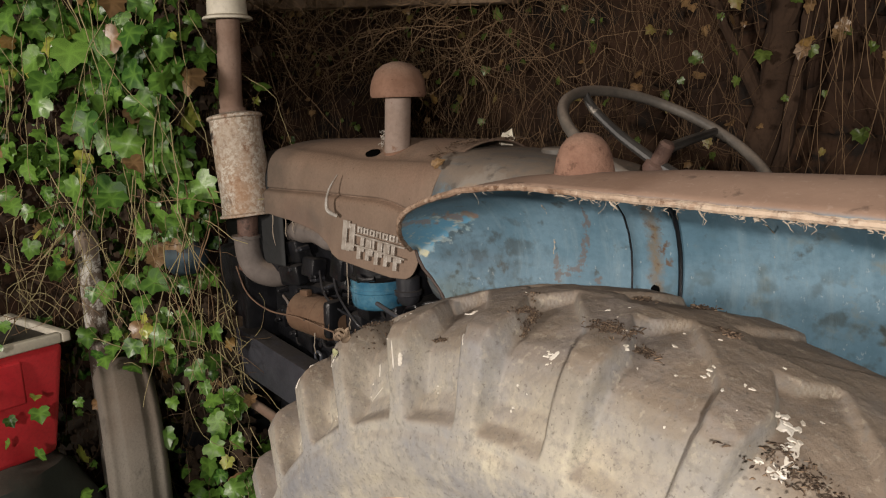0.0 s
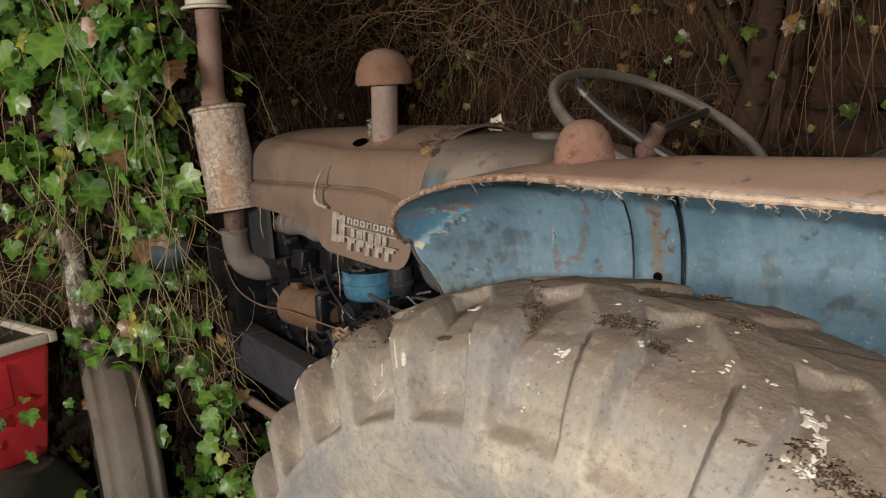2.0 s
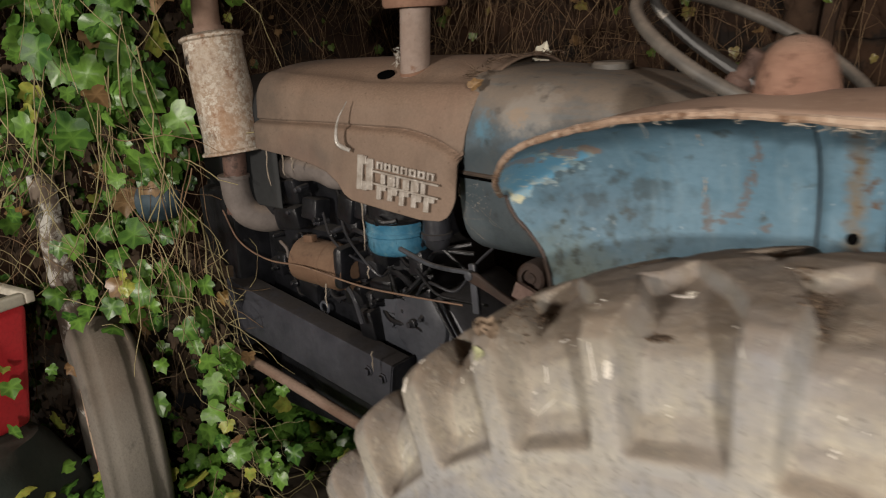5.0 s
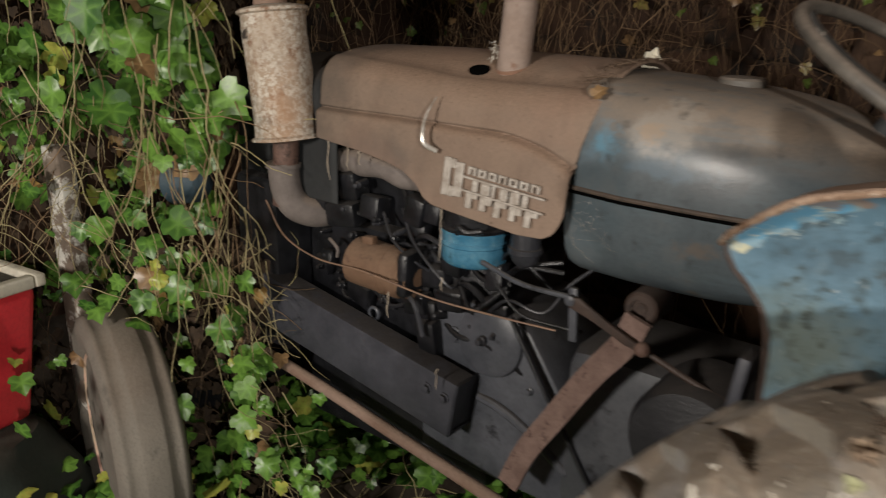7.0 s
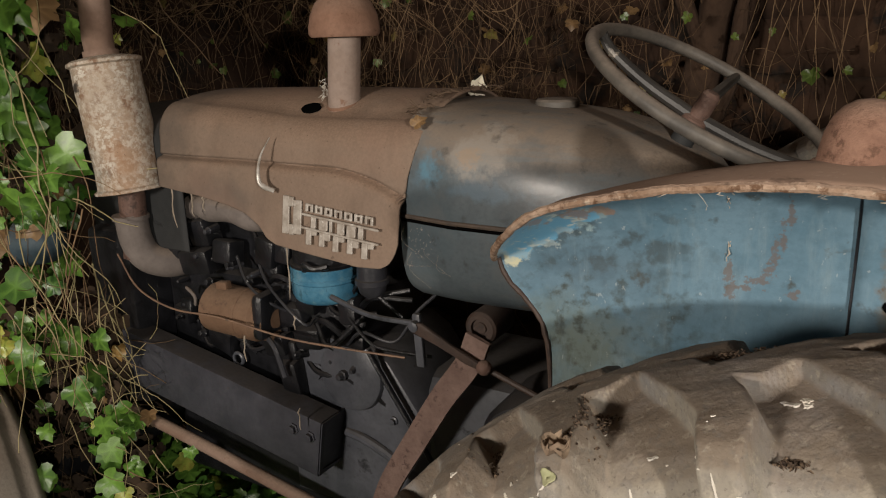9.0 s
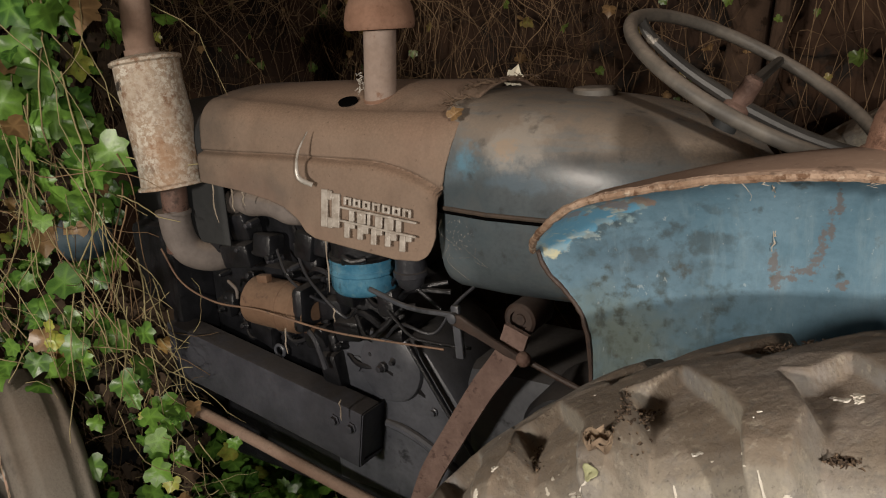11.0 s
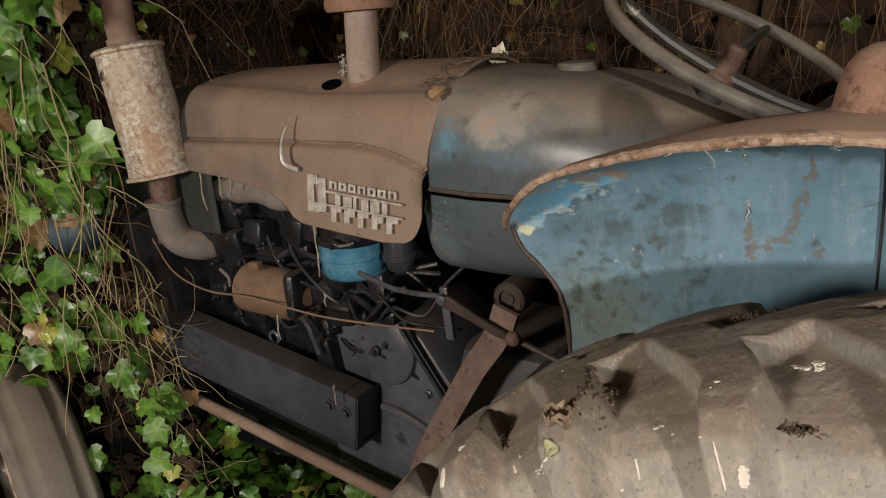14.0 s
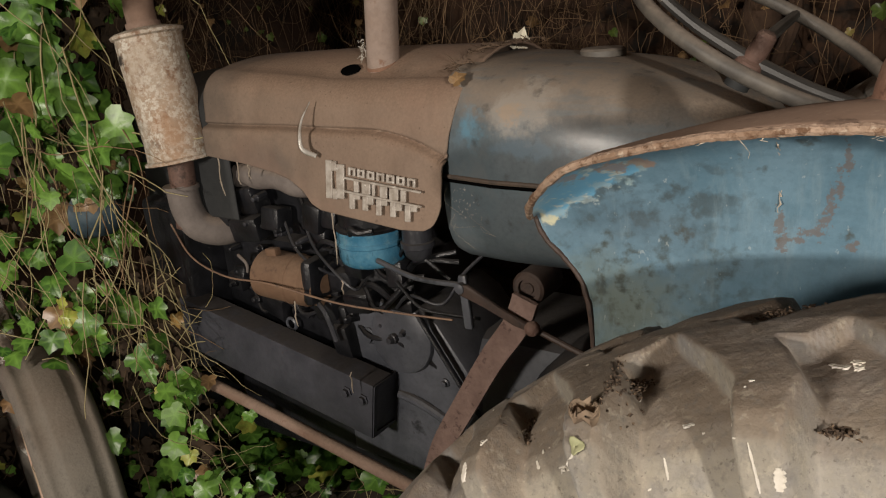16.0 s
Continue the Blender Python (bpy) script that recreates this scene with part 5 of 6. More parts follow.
block(bm, pose(-0.80, CY, 1.20, 0, -24, 0), 0.16, 0.34, 0.36, 0.03)
part("dash_panel", bm, M_COWL, tractor)

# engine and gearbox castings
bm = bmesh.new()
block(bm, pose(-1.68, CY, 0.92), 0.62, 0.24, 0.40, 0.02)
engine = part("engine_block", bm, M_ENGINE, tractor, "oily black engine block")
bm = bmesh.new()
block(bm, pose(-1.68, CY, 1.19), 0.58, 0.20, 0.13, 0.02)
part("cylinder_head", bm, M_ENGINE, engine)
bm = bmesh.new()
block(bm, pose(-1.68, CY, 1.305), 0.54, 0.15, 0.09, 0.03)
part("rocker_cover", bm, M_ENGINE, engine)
bm = bmesh.new()
prism(bm, [(-1.60, 0.98), (-1.52, 1.02), (-1.36, 1.02), (-1.31, 0.99), (-1.13, 0.74), (-1.13, 0.60), (-1.60, 0.60)], pose(0, CY - 0.0, 0), 0.27, 0.02)
bell = part("bell_housing", bm, M_CASE, tractor, "slate-grey clutch housing casting")
bm = bmesh.new()
block(bm, pose(-0.85, CY, 0.80), 0.75, 0.30, 0.40, 0.05)
part("gearbox", bm, M_GEARBOX, tractor, "dark slate-grey gearbox casting")
bm = bmesh.new()
block(bm, pose(-1.70, CY, 0.64), 0.60, 0.26, 0.18, 0.03)
part("sump", bm, M_ENGINE, engine)
# exhaust manifold
bm = bmesh.new()
tube(bm, bent([(-1.86, -0.10, 1.27), (-1.78, -0.135, 1.285), (-1.66, -0.14, 1.28), (-1.55, -0.13, 1.265), (-1.48, -0.09, 1.25)], 8), [0.028 + 0.004 * math.sin(k * 0.8) for k in range(33)], 16)
part("manifold", bm, M_ELBOW, engine, "grey exhaust manifold")
# dynamo: rusty can with an end bracket
bm = bmesh.new()
lathe(bm, [(0.015, 0.0), (0.048, 0.0), (0.056, 0.008), (0.057, 0.02), (0.057, 0.095), (0.059, 0.097), (0.059, 0.103), (0.057, 0.105), (0.057, 0.14), (0.05, 0.148), (0.05, 0.175), (0.02, 0.180)], (-1.765, -0.160, 1.060), (1, 0.10, -0.07), 36)
dynamo = part("dynamo", bm, M_DYNAMO, tractor, "rusty brown dynamo can")
bm = bmesh.new()
block(bm, pose(-1.60, -0.15, 1.065, 0, 3, 6), 0.03, 0.09, 0.105, 0.012)
part("end_bracket", bm, M_ENGINE, dynamo)
bm = bmesh.new()
block(bm, pose(-1.70, -0.18, 1.124, 0, -4, 6), 0.03, 0.02, 0.018, 0.003)
part("terminal", bm, M_DYNAMO, dynamo)
# channel rail beside the sump
ra, rb = Vector((-2.06, -0.20, 0.963)), Vector((-1.428, -0.20, 0.861))
d = (rb - ra).normalized()
up = Vector((0, 1, 0)).cross(d)
up = up if up.z > 0 else -up
bm = bmesh.new()
prof = [(0.006, 0.0), (0.001, -0.002), (0.0, -0.007), (0.0, -0.132), (0.002, -0.138), (0.008, -0.140), (0.085, -0.140), (0.085, -0.128), (0.012, -0.128), (0.012, -0.010), (0.060, -0.008), (0.062, 0.0)]
rows = [[p + Vector((0, a, 0)) + up * b for a, b in prof] for p in (ra, ra + (rb - ra) * 0.5, rb)]
vs = grid_faces(bm, rows, closed_v=True)
ends = [bm.faces.new(vs[0][::-1]), bm.faces.new(vs[-1])]
bmesh.ops.bevel(bm, geom=list({e for f in ends for e in f.edges}), offset=0.003, segments=2, affect="EDGES")
rail = part("frame_rail", bm, M_RAIL, tractor, "dark grey channel-steel side rail")
bm = bmesh.new()
block(bm, Matrix.Translation(rb - d * 0.006 - up * 0.07 + Vector((0, 0.046, 0))) @ pose(0, 0, 0, 0, 9.2, 0), 0.006, 0.080, 0.130, 0.001)
part("end_plate", bm, M_RAIL, rail)
for s in (0.075, 0.028):
    bm = bmesh.new()
    p = rb - d * s - up * 0.045
    lathe(bm, [(0.014, -0.002), (0.014, 0.003), (0.010, 0.004), (0.010, 0.011), (0.006, 0.012)], p, (0, -1, 0), 6)
    part("bolt", bm, M_RAIL, rail)
# drag link
bm = bmesh.new()
tube(bm, bent([(-2.40, -0.20, 0.735), (-2.05, -0.192, 0.728), (-1.41, -0.19, 0.632), (-0.95, -0.19, 0.56)], 6), 0.0150, 14)
part("drag_link", bm, M_PIPE, tractor, "pinkish-brown steering drag link")
# brake lever arm
bm = bmesh.new()
pts = bent([(-1.046, -0.203, 1.128), (-1.066, -0.208, 1.075), (-1.118, -0.212, 1.00), (-1.180, -0.216, 0.895), (-1.240, -0.22, 0.79), (-1.275, -0.222, 0.70)], 6)
rows = []
for p, _, _ in frames_along(pts):
    i = len(rows)
    t = (pts[min(i + 1, len(pts) - 1)] - pts[max(i - 1, 0)]).normalized()
    s = Vector((0, 1, 0)).cross(t).normalized()
    w = 0.0225 + 0.002 * (1 - i / len(pts))
    rows.append([p + s * w + Vector((0, -0.005, 0)), p + s * w + Vector((0, 0.005, 0)), p - s * w + Vector((0, 0.005, 0)), p - s * w + Vector((0, -0.005, 0))])
vs = grid_faces(bm, rows, closed_v=True)
bm.faces.new(vs[0][::-1])
bm.faces.new(vs[-1])
lever = part("lever_arm", bm, M_LEVER, tractor, "rusty flat-bar lever arm", sharp=40)
bm = bmesh.new()
lathe(bm, [(0.004, 0.004), (0.010, 0.004), (0.011, 0.001), (0.017, 0.001), (0.018, 0.007), (0.026, 0.007), (0.031, 0.003), (0.032, -0.002), (0.032, -0.07), (0.012, -0.07)][::-1], (-1.052, -0.180, 1.138), (0, -1, 0), 24)
part("boss", bm, M_BOSS, lever, "rusted boss, coloured darker for the mudguard's shade")
bm = bmesh.new()
bmesh.ops.create_uvsphere(bm, u_segments=14, v_segments=10, radius=0.014, matrix=Matrix.Translation((-1.026, -0.222, 1.083)))
part("ball_pin", bm, M_DARKRUST, lever)


def rod(name, pts, r, material, parent, label="", n=6):
    bm = bmesh.new()
    tube(bm, bent(pts, n), r, 8)
    return part(name, bm, material, parent, label)


rod("brake_rod", [(-1.04, -0.21, 1.08), (-0.90, -0.20, 1.03), (-0.70, -0.19, 0.98)], 0.0055, M_BOSS, tractor)
rod("throttle_rod", [(-1.385, -0.19, 1.148), (-1.28, -0.205, 1.132), (-1.167, -0.21, 1.136)], 0.0055, M_CASE, tractor)
bm = bmesh.new()
prism(bm, [(-1.172, 1.124), (-1.169, 1.143), (-1.15, 1.145), (-1.09, 1.114), (-1.030, 1.090), (-1.027, 1.077), (-1.06, 1.084), (-1.12, 1.112)], pose(0, -0.224, 0), 0.008, 0.002)
part("link_plate", bm, M_BOSS, lever, "dark rusty flat link plate")
bm = bmesh.new()
block(bm, pose(-1.165, -0.212, 1.105, 0, -4, 0), 0.018, 0.012, 0.105, 0.004)
lathe(bm, [(0.010, 0.0), (0.010, 0.012), (0.004, 0.014)], (-1.167, -0.218, 1.136), (0, -1, 0), 10)
part("bell_crank", bm, M_CASE, tractor)
rod("copper_pipe", [(-2.03, -0.20, 1.16), (-1.95, -0.215, 1.09), (-1.83, -0.22, 1.06), (-1.68, -0.222, 1.065), (-1.49, -0.22, 1.052), (-1.33, -0.22, 1.058), (-1.20, -0.21, 1.062)], 0.0023, M_COPPER, tractor, "bare copper pipe")
rod("fuel_pipe", [(-1.40, -0.13, 1.02), (-1.33, -0.17, 1.075), (-1.25, -0.17, 1.07), (-1.21, -0.15, 1.13), (-1.17, -0.14, 1.17)], 0.0036, M_FITTING, tractor)
rod("fuel_pipe", [(-1.36, -0.17, 1.10), (-1.30, -0.18, 1.06), (-1.24, -0.18, 1.055), (-1.16, -0.18, 1.06)], 0.0036, M_ENGINE, tractor)
bm = bmesh.new()
lathe(bm, [(0.004, -0.036), (0.018, -0.034), (0.026, -0.026), (0.030, -0.010), (0.034, -0.008), (0.034, 0.002), (0.030, 0.004), (0.029, 0.034), (0.014, 0.04)], (-1.312, -0.150, 1.184), (0, 0, 1), 24)
part("sediment_bowl", bm, M_FITTING, tractor, "dark grey sediment bowl")

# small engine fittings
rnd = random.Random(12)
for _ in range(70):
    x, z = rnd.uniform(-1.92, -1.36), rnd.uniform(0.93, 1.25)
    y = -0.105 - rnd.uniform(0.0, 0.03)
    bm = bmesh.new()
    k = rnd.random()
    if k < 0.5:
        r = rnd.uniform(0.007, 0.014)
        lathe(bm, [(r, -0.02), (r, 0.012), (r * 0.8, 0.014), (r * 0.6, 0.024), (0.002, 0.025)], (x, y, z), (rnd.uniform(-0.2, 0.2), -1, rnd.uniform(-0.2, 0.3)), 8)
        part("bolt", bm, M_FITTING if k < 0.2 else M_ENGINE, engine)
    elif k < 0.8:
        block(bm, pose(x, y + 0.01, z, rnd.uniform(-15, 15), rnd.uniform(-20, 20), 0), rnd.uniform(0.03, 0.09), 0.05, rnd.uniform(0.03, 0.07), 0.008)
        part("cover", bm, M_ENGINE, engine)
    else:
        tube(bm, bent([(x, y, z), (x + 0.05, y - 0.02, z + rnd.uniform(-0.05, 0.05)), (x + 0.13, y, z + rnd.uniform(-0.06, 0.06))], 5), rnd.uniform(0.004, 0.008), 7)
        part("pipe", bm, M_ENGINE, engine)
for x, z, r in ((-1.50, 0.93, 0.020), (-1.30, 0.86, 0.010), (-1.55, 0.86, 0.014)):
    bm = bmesh.new()
    lathe(bm, [(r, -0.01), (r, 0.004), (r * 0.7, 0.006), (r * 0.7, 0.012), (0.002, 0.013)], (x, CY - 0.135, z), (0, -1, 0), 10)
    part("bolt", bm, M_CASE, bell)
# eye ring, pipes and clips
for x, z in ((-1.742, 0.915),):
    bm = bmesh.new()
    o = Vector((x, -0.125, z))
    rows = [[o + (0.015 + 0.004 * math.cos(q)) * Vector((math.cos(a), 0.2, math.sin(a))) + Vector((0, 0.004 * math.sin(q), 0)) for q in (j / 8 * math.tau for j in range(8))] for a in (k / 20 * math.tau for k in range(20))]
    grid_faces(bm, rows, closed_u=True, closed_v=True)
    part("eye_ring", bm, M_CASE, engine, "steel eye ring")
for k in (0, 3):
    x = -1.56 + 0.022 * k
    rod("injector_pipe", [(x, -0.12, 1.06), (x - 0.03 + 0.012 * k, -0.165, 1.10 - 0.012 * k), (x - 0.10, -0.15, 1.13), (x - 0.17, -0.11, 1.19)], 0.0035, M_FITTING, engine)
rod("clip_wire", [(-1.875, -0.12, 1.06), (-1.86, -0.15, 1.085), (-1.83, -0.155, 1.07), (-1.835, -0.15, 1.045)], 0.004, M_ELBOW, engine)
rod("linkage", [(-1.62, -0.16, 1.02), (-1.57, -0.175, 1.00), (-1.55, -0.17, 0.93)], 0.006, M_FITTING, engine)
for x, z, w, hh in ((-1.56, 0.905, 0.05, 0.10), (-1.60, 0.985, 0.06, 0.05), (-1.50, 1.02, 0.07, 0.05), (-1.83, 1.15, 0.09, 0.06)):
    bm = bmesh.new()
    block(bm, pose(x, -0.125, z, 6, -7, 4), w, 0.05, hh, 0.009)
    part("casting_lug", bm, M_ENGINE, engine)
# rounded hump of the clutch housing and a raised foot below the rail end
bm = bmesh.new()
lathe(bm, [(0.083, -0.05), (0.083, 0.006), (0.080, 0.014), (0.072, 0.018), (0.030, 0.022), (0.001, 0.023)], (-1.405, CY - 0.130, 0.945), (0, -1, 0.06), 40)
part("clutch_hump", bm, M_CASE, bell)
bm = bmesh.new()
tube(bm, bent([(-1.43, CY - 0.134, 0.80), (-1.37, CY - 0.140, 0.795), (-1.30, CY - 0.138, 0.765), (-1.20, CY - 0.134, 0.70)], 6), 0.011, 10)
part("rib", bm, M_CASE, bell)
# slanted web on the clutch housing
bm = bmesh.new()
tube(bm, [(-1.345, -0.135, 1.02), (-1.13, -0.135, 0.70)], 0.006, 8)
part("rib", bm, M_ENGINE, bell)


# badge on the bonnet flap: plain bars and blocks in dull alloy, no lettering
def on_flap(x, z, lift):
    z -= 0.080 * (x + 1.432)
    crease = 1.405 - 0.045 * clamp01((x + 1.38) / 0.18) ** 2
    flare = 0.16 * max(0.0, crease - z) * clamp01((x + 1.75) / 0.5)
    return Vector((x, CY - 0.215 - 0.0155 - flare - lift - 0.004, z))


def badge():
    bm = bmesh.new()

    def bar(x0, x1, z0, z1, lift=0.002, depth=0.005):
        p = on_flap((x0 + x1) / 2, (z0 + z1) / 2, lift)
        block(bm, Matrix.Translation(p) @ pose(0, 0, 0, -9, 4.4 if x1 - x0 > 0.03 else 0, -1), x1 - x0, depth, z1 - z0, 0.0012, 1)
    top = 1.353
    for x0, x1, z0, z1 in ((-1.462, -1.445, 1.279, top), (-1.434, -1.414, 1.283, top - 0.004), (-1.4455, -1.4335, 1.334, top), (-1.4455, -1.4335, 1.279, 1.300)):
        bar(x0, x1, z0, z1)
    for k in range(7):
        x = -1.403 + 0.0233 * k
        bar(x, x + 0.006, top - 0.022, top - 0.006)
        bar(x + 0.0125, x + 0.0185, top - 0.022, top - 0.006)
        bar(x + 0.0055, x + 0.013, top - 0.011, top - 0.006 - 0.001 * (k % 2))
        if k % 3:
            bar(x + 0.0055, x + 0.013, top - 0.022, top - 0.0175)
    bar(-1.414, -1.231, top - 0.0300, top - 0.0255)
    bar(-1.414, -1.231, top - 0.0555, top - 0.0510)
    for x0, x1 in ((-1.390, -1.378), (-1.370, -1.349), (-1.345, -1.338), (-1.326, -1.309), (-1.304, -1.283), (-1.278, -1.266)):
        bar(x0, x1, top - 0.0515, top - 0.0295, 0.0012)
    for k in range(5):
        x = -1.402 + 0.0335 * k
        bar(x, x + 0.013, top - 0.085 + 0.003 * (k % 2), top - 0.055)
        bar(x + 0.0128, x + 0.026, top - 0.065 - 0.004 * (k % 2), top - 0.055, 0.0012)
    part("badge", bm, M_BADGE, BONNET, "dull dusty alloy badge of plain bars", sharp=30)


badge()


# bracket and brake parts behind the lever
bm = bmesh.new()
block(bm, pose(-0.829, -0.35, 1.125, 0, 6, 0), 0.018, 0.05, 0.13, 0.005)
part("guard_bracket", bm, M_RAIL, GUARD, "dark grey mudguard bracket")
bm = bmesh.new()
lathe(bm, [(0.02, 0.02), (0.03, 0.018), (0.034, 0.0), (0.10, -0.01), (0.11, -0.03), (0.11, -0.16), (0.02, -0.16)][::-1], (-0.93, -0.24, 0.93), (0, -1, 0), 32)
part("brake_housing", bm, M_BRAKE, tractor, "black brake housing with a blue paint spot")

# cobweb threads under the bonnet and on the mudguard
rnd = random.Random(44)
for x, y, z, ln in ((-1.80, -0.205, 1.34, 0.09), (-1.745, -0.20, 1.335, 0.055), (-1.71, -0.20, 1.33, 0.035), (-1.485, -0.20, 1.26, 0.13), (-1.60, -0.23, 1.04, 0.06), (-1.465, -0.225, 0.90, 0.05), (-1.47, -0.21, 1.10, 0.03)):
    bm = bmesh.new()
    pts = [Vector((x + rnd.uniform(-0.003, 0.003), y + rnd.uniform(-0.002, 0.002), z - ln * k / 5)) for k in range(6)]
    tube(bm, pts, [0.0015, 0.0018, 0.0012, 0.0018, 0.0014, 0.0006], 5)
    part("cobweb_thread", bm, M_WEB, BONNET)
for x, z0, z1 in ((-0.580, 1.495, 1.425), (-0.579, 1.493, 1.44), (-0.60, 1.50, 1.475), (-0.30, 1.49, 1.45), (-0.70, 1.487, 1.465)):
    bm = bmesh.new()
    y = guard_in(x) - 0.006
    pts = [Vector((x + rnd.uniform(-0.0015, 0.0015), y - 0.05 * max(0, 0.6 - k / 12), z0 + (z1 - z0) * k / 17)) for k in range(18)]
    tube(bm, pts, [rnd.choice((0.0003, 0.0003, 0.0005, 0.0010)) for _ in pts], 5)
    part("cobweb_thread", bm, M_WEB, GUARD)


# ---- things round the tractor ----
def rounded_box(bm, x0, x1, y0, y1, z0, z1, taper=0.9, bevel=0.02):
    vs = []
    cx, cy = (x0 + x1) / 2, (y0 + y1) / 2
    for z, t in ((z0, taper), (z1, 1.0)):
        vs.append([bm.verts.new((cx + (x - cx) * t, cy + (y - cy) * t, z)) for x, y in ((x0, y0), (x1, y0), (x1, y1), (x0, y1))])
    fs = [bm.faces.new(vs[0][::-1]), bm.faces.new(vs[1])]
    fs += [bm.faces.new((vs[0][k], vs[0][(k + 1) % 4], vs[1][(k + 1) % 4], vs[1][k])) for k in range(4)]
    bmesh.ops.bevel(bm, geom=list({e for f in fs for e in f.edges}), offset=bevel, segments=3, affect="EDGES", profile=0.5)
    return bm


def red_crate():
    c = thing("crate", "red plastic box with a cream rim, half hidden in ivy", "box", at=(0, 0, 0))
    c.matrix_basis = pose(-2.67, -0.83, 0.536, 0, 0, 8)
    bm = bmesh.new()
    rounded_box(bm, -0.19, 0.19, -0.25, 0.25, 0.0, 0.375, 0.82, 0.025)
    part("tub", bm, M_RED, c, "bright red plastic tub")
    bm = bmesh.new()
    for x0, x1, y0, y1 in ((-0.205, 0.205, -0.265, -0.235), (-0.205, 0.205, 0.235, 0.265), (-0.205, -0.175, -0.2348, 0.2348), (0.175, 0.205, -0.2348, 0.2348)):
        rounded_box(bm, x0, x1, y0, y1, 0.376, 0.410, 1.0, 0.006)
    part("rim", bm, M_LID, c, "cream plastic rim")
    # Dark flat panel added inside the rim to close the open top.
    bm = bmesh.new()
    rounded_box(bm, -0.172, 0.172, -0.232, 0.232, 0.372, 0.392, 1.0, 0.004)
    part("inside_panel", bm, M_TARP, c, "dark flat panel inside the rim")
    bm = bmesh.new()
    rounded_box(bm, 0.172, 0.196, -0.15, 0.11, 0.21, 0.35, 1.0, 0.008)
    part("moulded_panel", bm, M_RED, c, "raised red panel")
    return c


red_crate()
stand = thing("sack_heap", "dark green tarpaulin heap under the red box", "tarpaulin", at=(-2.66, -0.85, 0.12))
bm = bmesh.new()
rows = []
for k in range(14):
    t = k / 13
    r = 0.36 * math.cos(t * 1.25) ** 0.5 if t < 1 else 0.16
    rows.append([Vector((r * math.cos(a), 1.15 * r * math.sin(a), 0.425 * t)) + 0.03 * Vector((noise.noise(Vector((a * 2, t * 6, 0))), noise.noise(Vector((a * 2, t * 6, 5))), 0)) for a in (j / 40 * math.tau for j in range(40))])
vs = grid_faces(bm, rows, closed_v=True)
bm.faces.new(vs[-1])
bm.faces.new(vs[0][::-1])
part("cover", bm, M_TARP, stand)

post = thing("post", "grey timber post with flaking white paint, wrapped in ivy", "post", at=(-2.60, -0.42, 0))
bm = bmesh.new()
block(bm, pose(0, 0, 0.62, 1, 1, 8), 0.07, 0.05, 1.26, 0.006)
part("shaft", bm, M_POST, post)

tub = thing("plastic_tub", "cream plastic tub upturned over the exhaust pipe", "tub", at=(-1.973, -0.197, 1.878))
bm = bmesh.new()
lathe(bm, [(0.001, 0.14), (0.047, 0.14), (0.051, 0.132), (0.056, 0.012), (0.068, 0.006), (0.070, 0.0), (0.065, -0.002), (0.053, 0.0), (0.044, 0.12), (0.001, 0.125)], (0, 0, 0), (0, 0, 1), 36)
part("shell", bm, M_CREAM, tub)

beam = thing("timber_beam", "pale brown timber beam under the roof", "beam", at=(-2.9, 0.85, 2.13))
bm = bmesh.new()
block(bm, pose(0, 0, 0, 0, 5, 0), 2.2, 0.10, 0.11, 0.008)
part("beam_body", bm, M_PALEWOOD, beam)


# ---- ivy ----
OUTLINE = [(0.0, 0.0), (0.20, -0.12), (0.42, -0.06), (0.56, 0.14), (0.44, 0.28), (0.50, 0.46), (0.50, 0.62), (0.32, 0.64), (0.18, 0.80), (0.0, 1.02),
           (-0.18, 0.80), (-0.32, 0.64), (-0.50, 0.62), (-0.50, 0.46), (-0.44, 0.28), (-0.56, 0.14), (-0.42, -0.06), (-0.20, -0.12)]


def leaf_shape(fold=0.22, curl=0.18, wave=0.0):
    """A lobed blade: outline, an inner ring and the middle, folded along the midrib and curled at the tip."""
    def lift(x, y):
        return fold * abs(x) - curl * (y - 0.3) ** 2 - 0.16 * x * x + wave * math.sin(7 * x + 5 * y)
    ring = [(0.52 * x, 0.34 + 0.52 * (y - 0.34)) for x, y in OUTLINE]
    vs = [(x, y, lift(x, y)) for x, y in OUTLINE] + [(x, y, lift(x, y)) for x, y in ring] + [(0.0, 0.34, lift(0, 0.34) - 0.01)]
    n = len(OUTLINE)
    fs = [(k, (k + 1) % n, n + (k + 1) % n, n + k) for k in range(n)] + [(n + k, n + (k + 1) % n, 2 * n) for k in range(n)]
    return np.array(vs), fs


def leaf_pose(p, out, size, rnd, tip_down=0.75):
    """A leaf hangs tip down, its face turned roughly outward."""
    out = Vector(out).normalized()
    out = (out + Vector((rnd.gauss(0, 0.42), rnd.gauss(0, 0.42), rnd.gauss(0.22, 0.42)))).normalized()
    tip = Vector((rnd.gauss(0, 0.5), rnd.gauss(0, 0.4), -tip_down))
    tip = (tip - out * tip.dot(out)).normalized()
    side = tip.cross(out)
    m = Matrix((side, tip, out)).transposed().to_4x4()
    return Matrix.Translation(p) @ m @ Matrix.Diagonal((size * rnd.uniform(0.8, 1.15), size, size, 1))


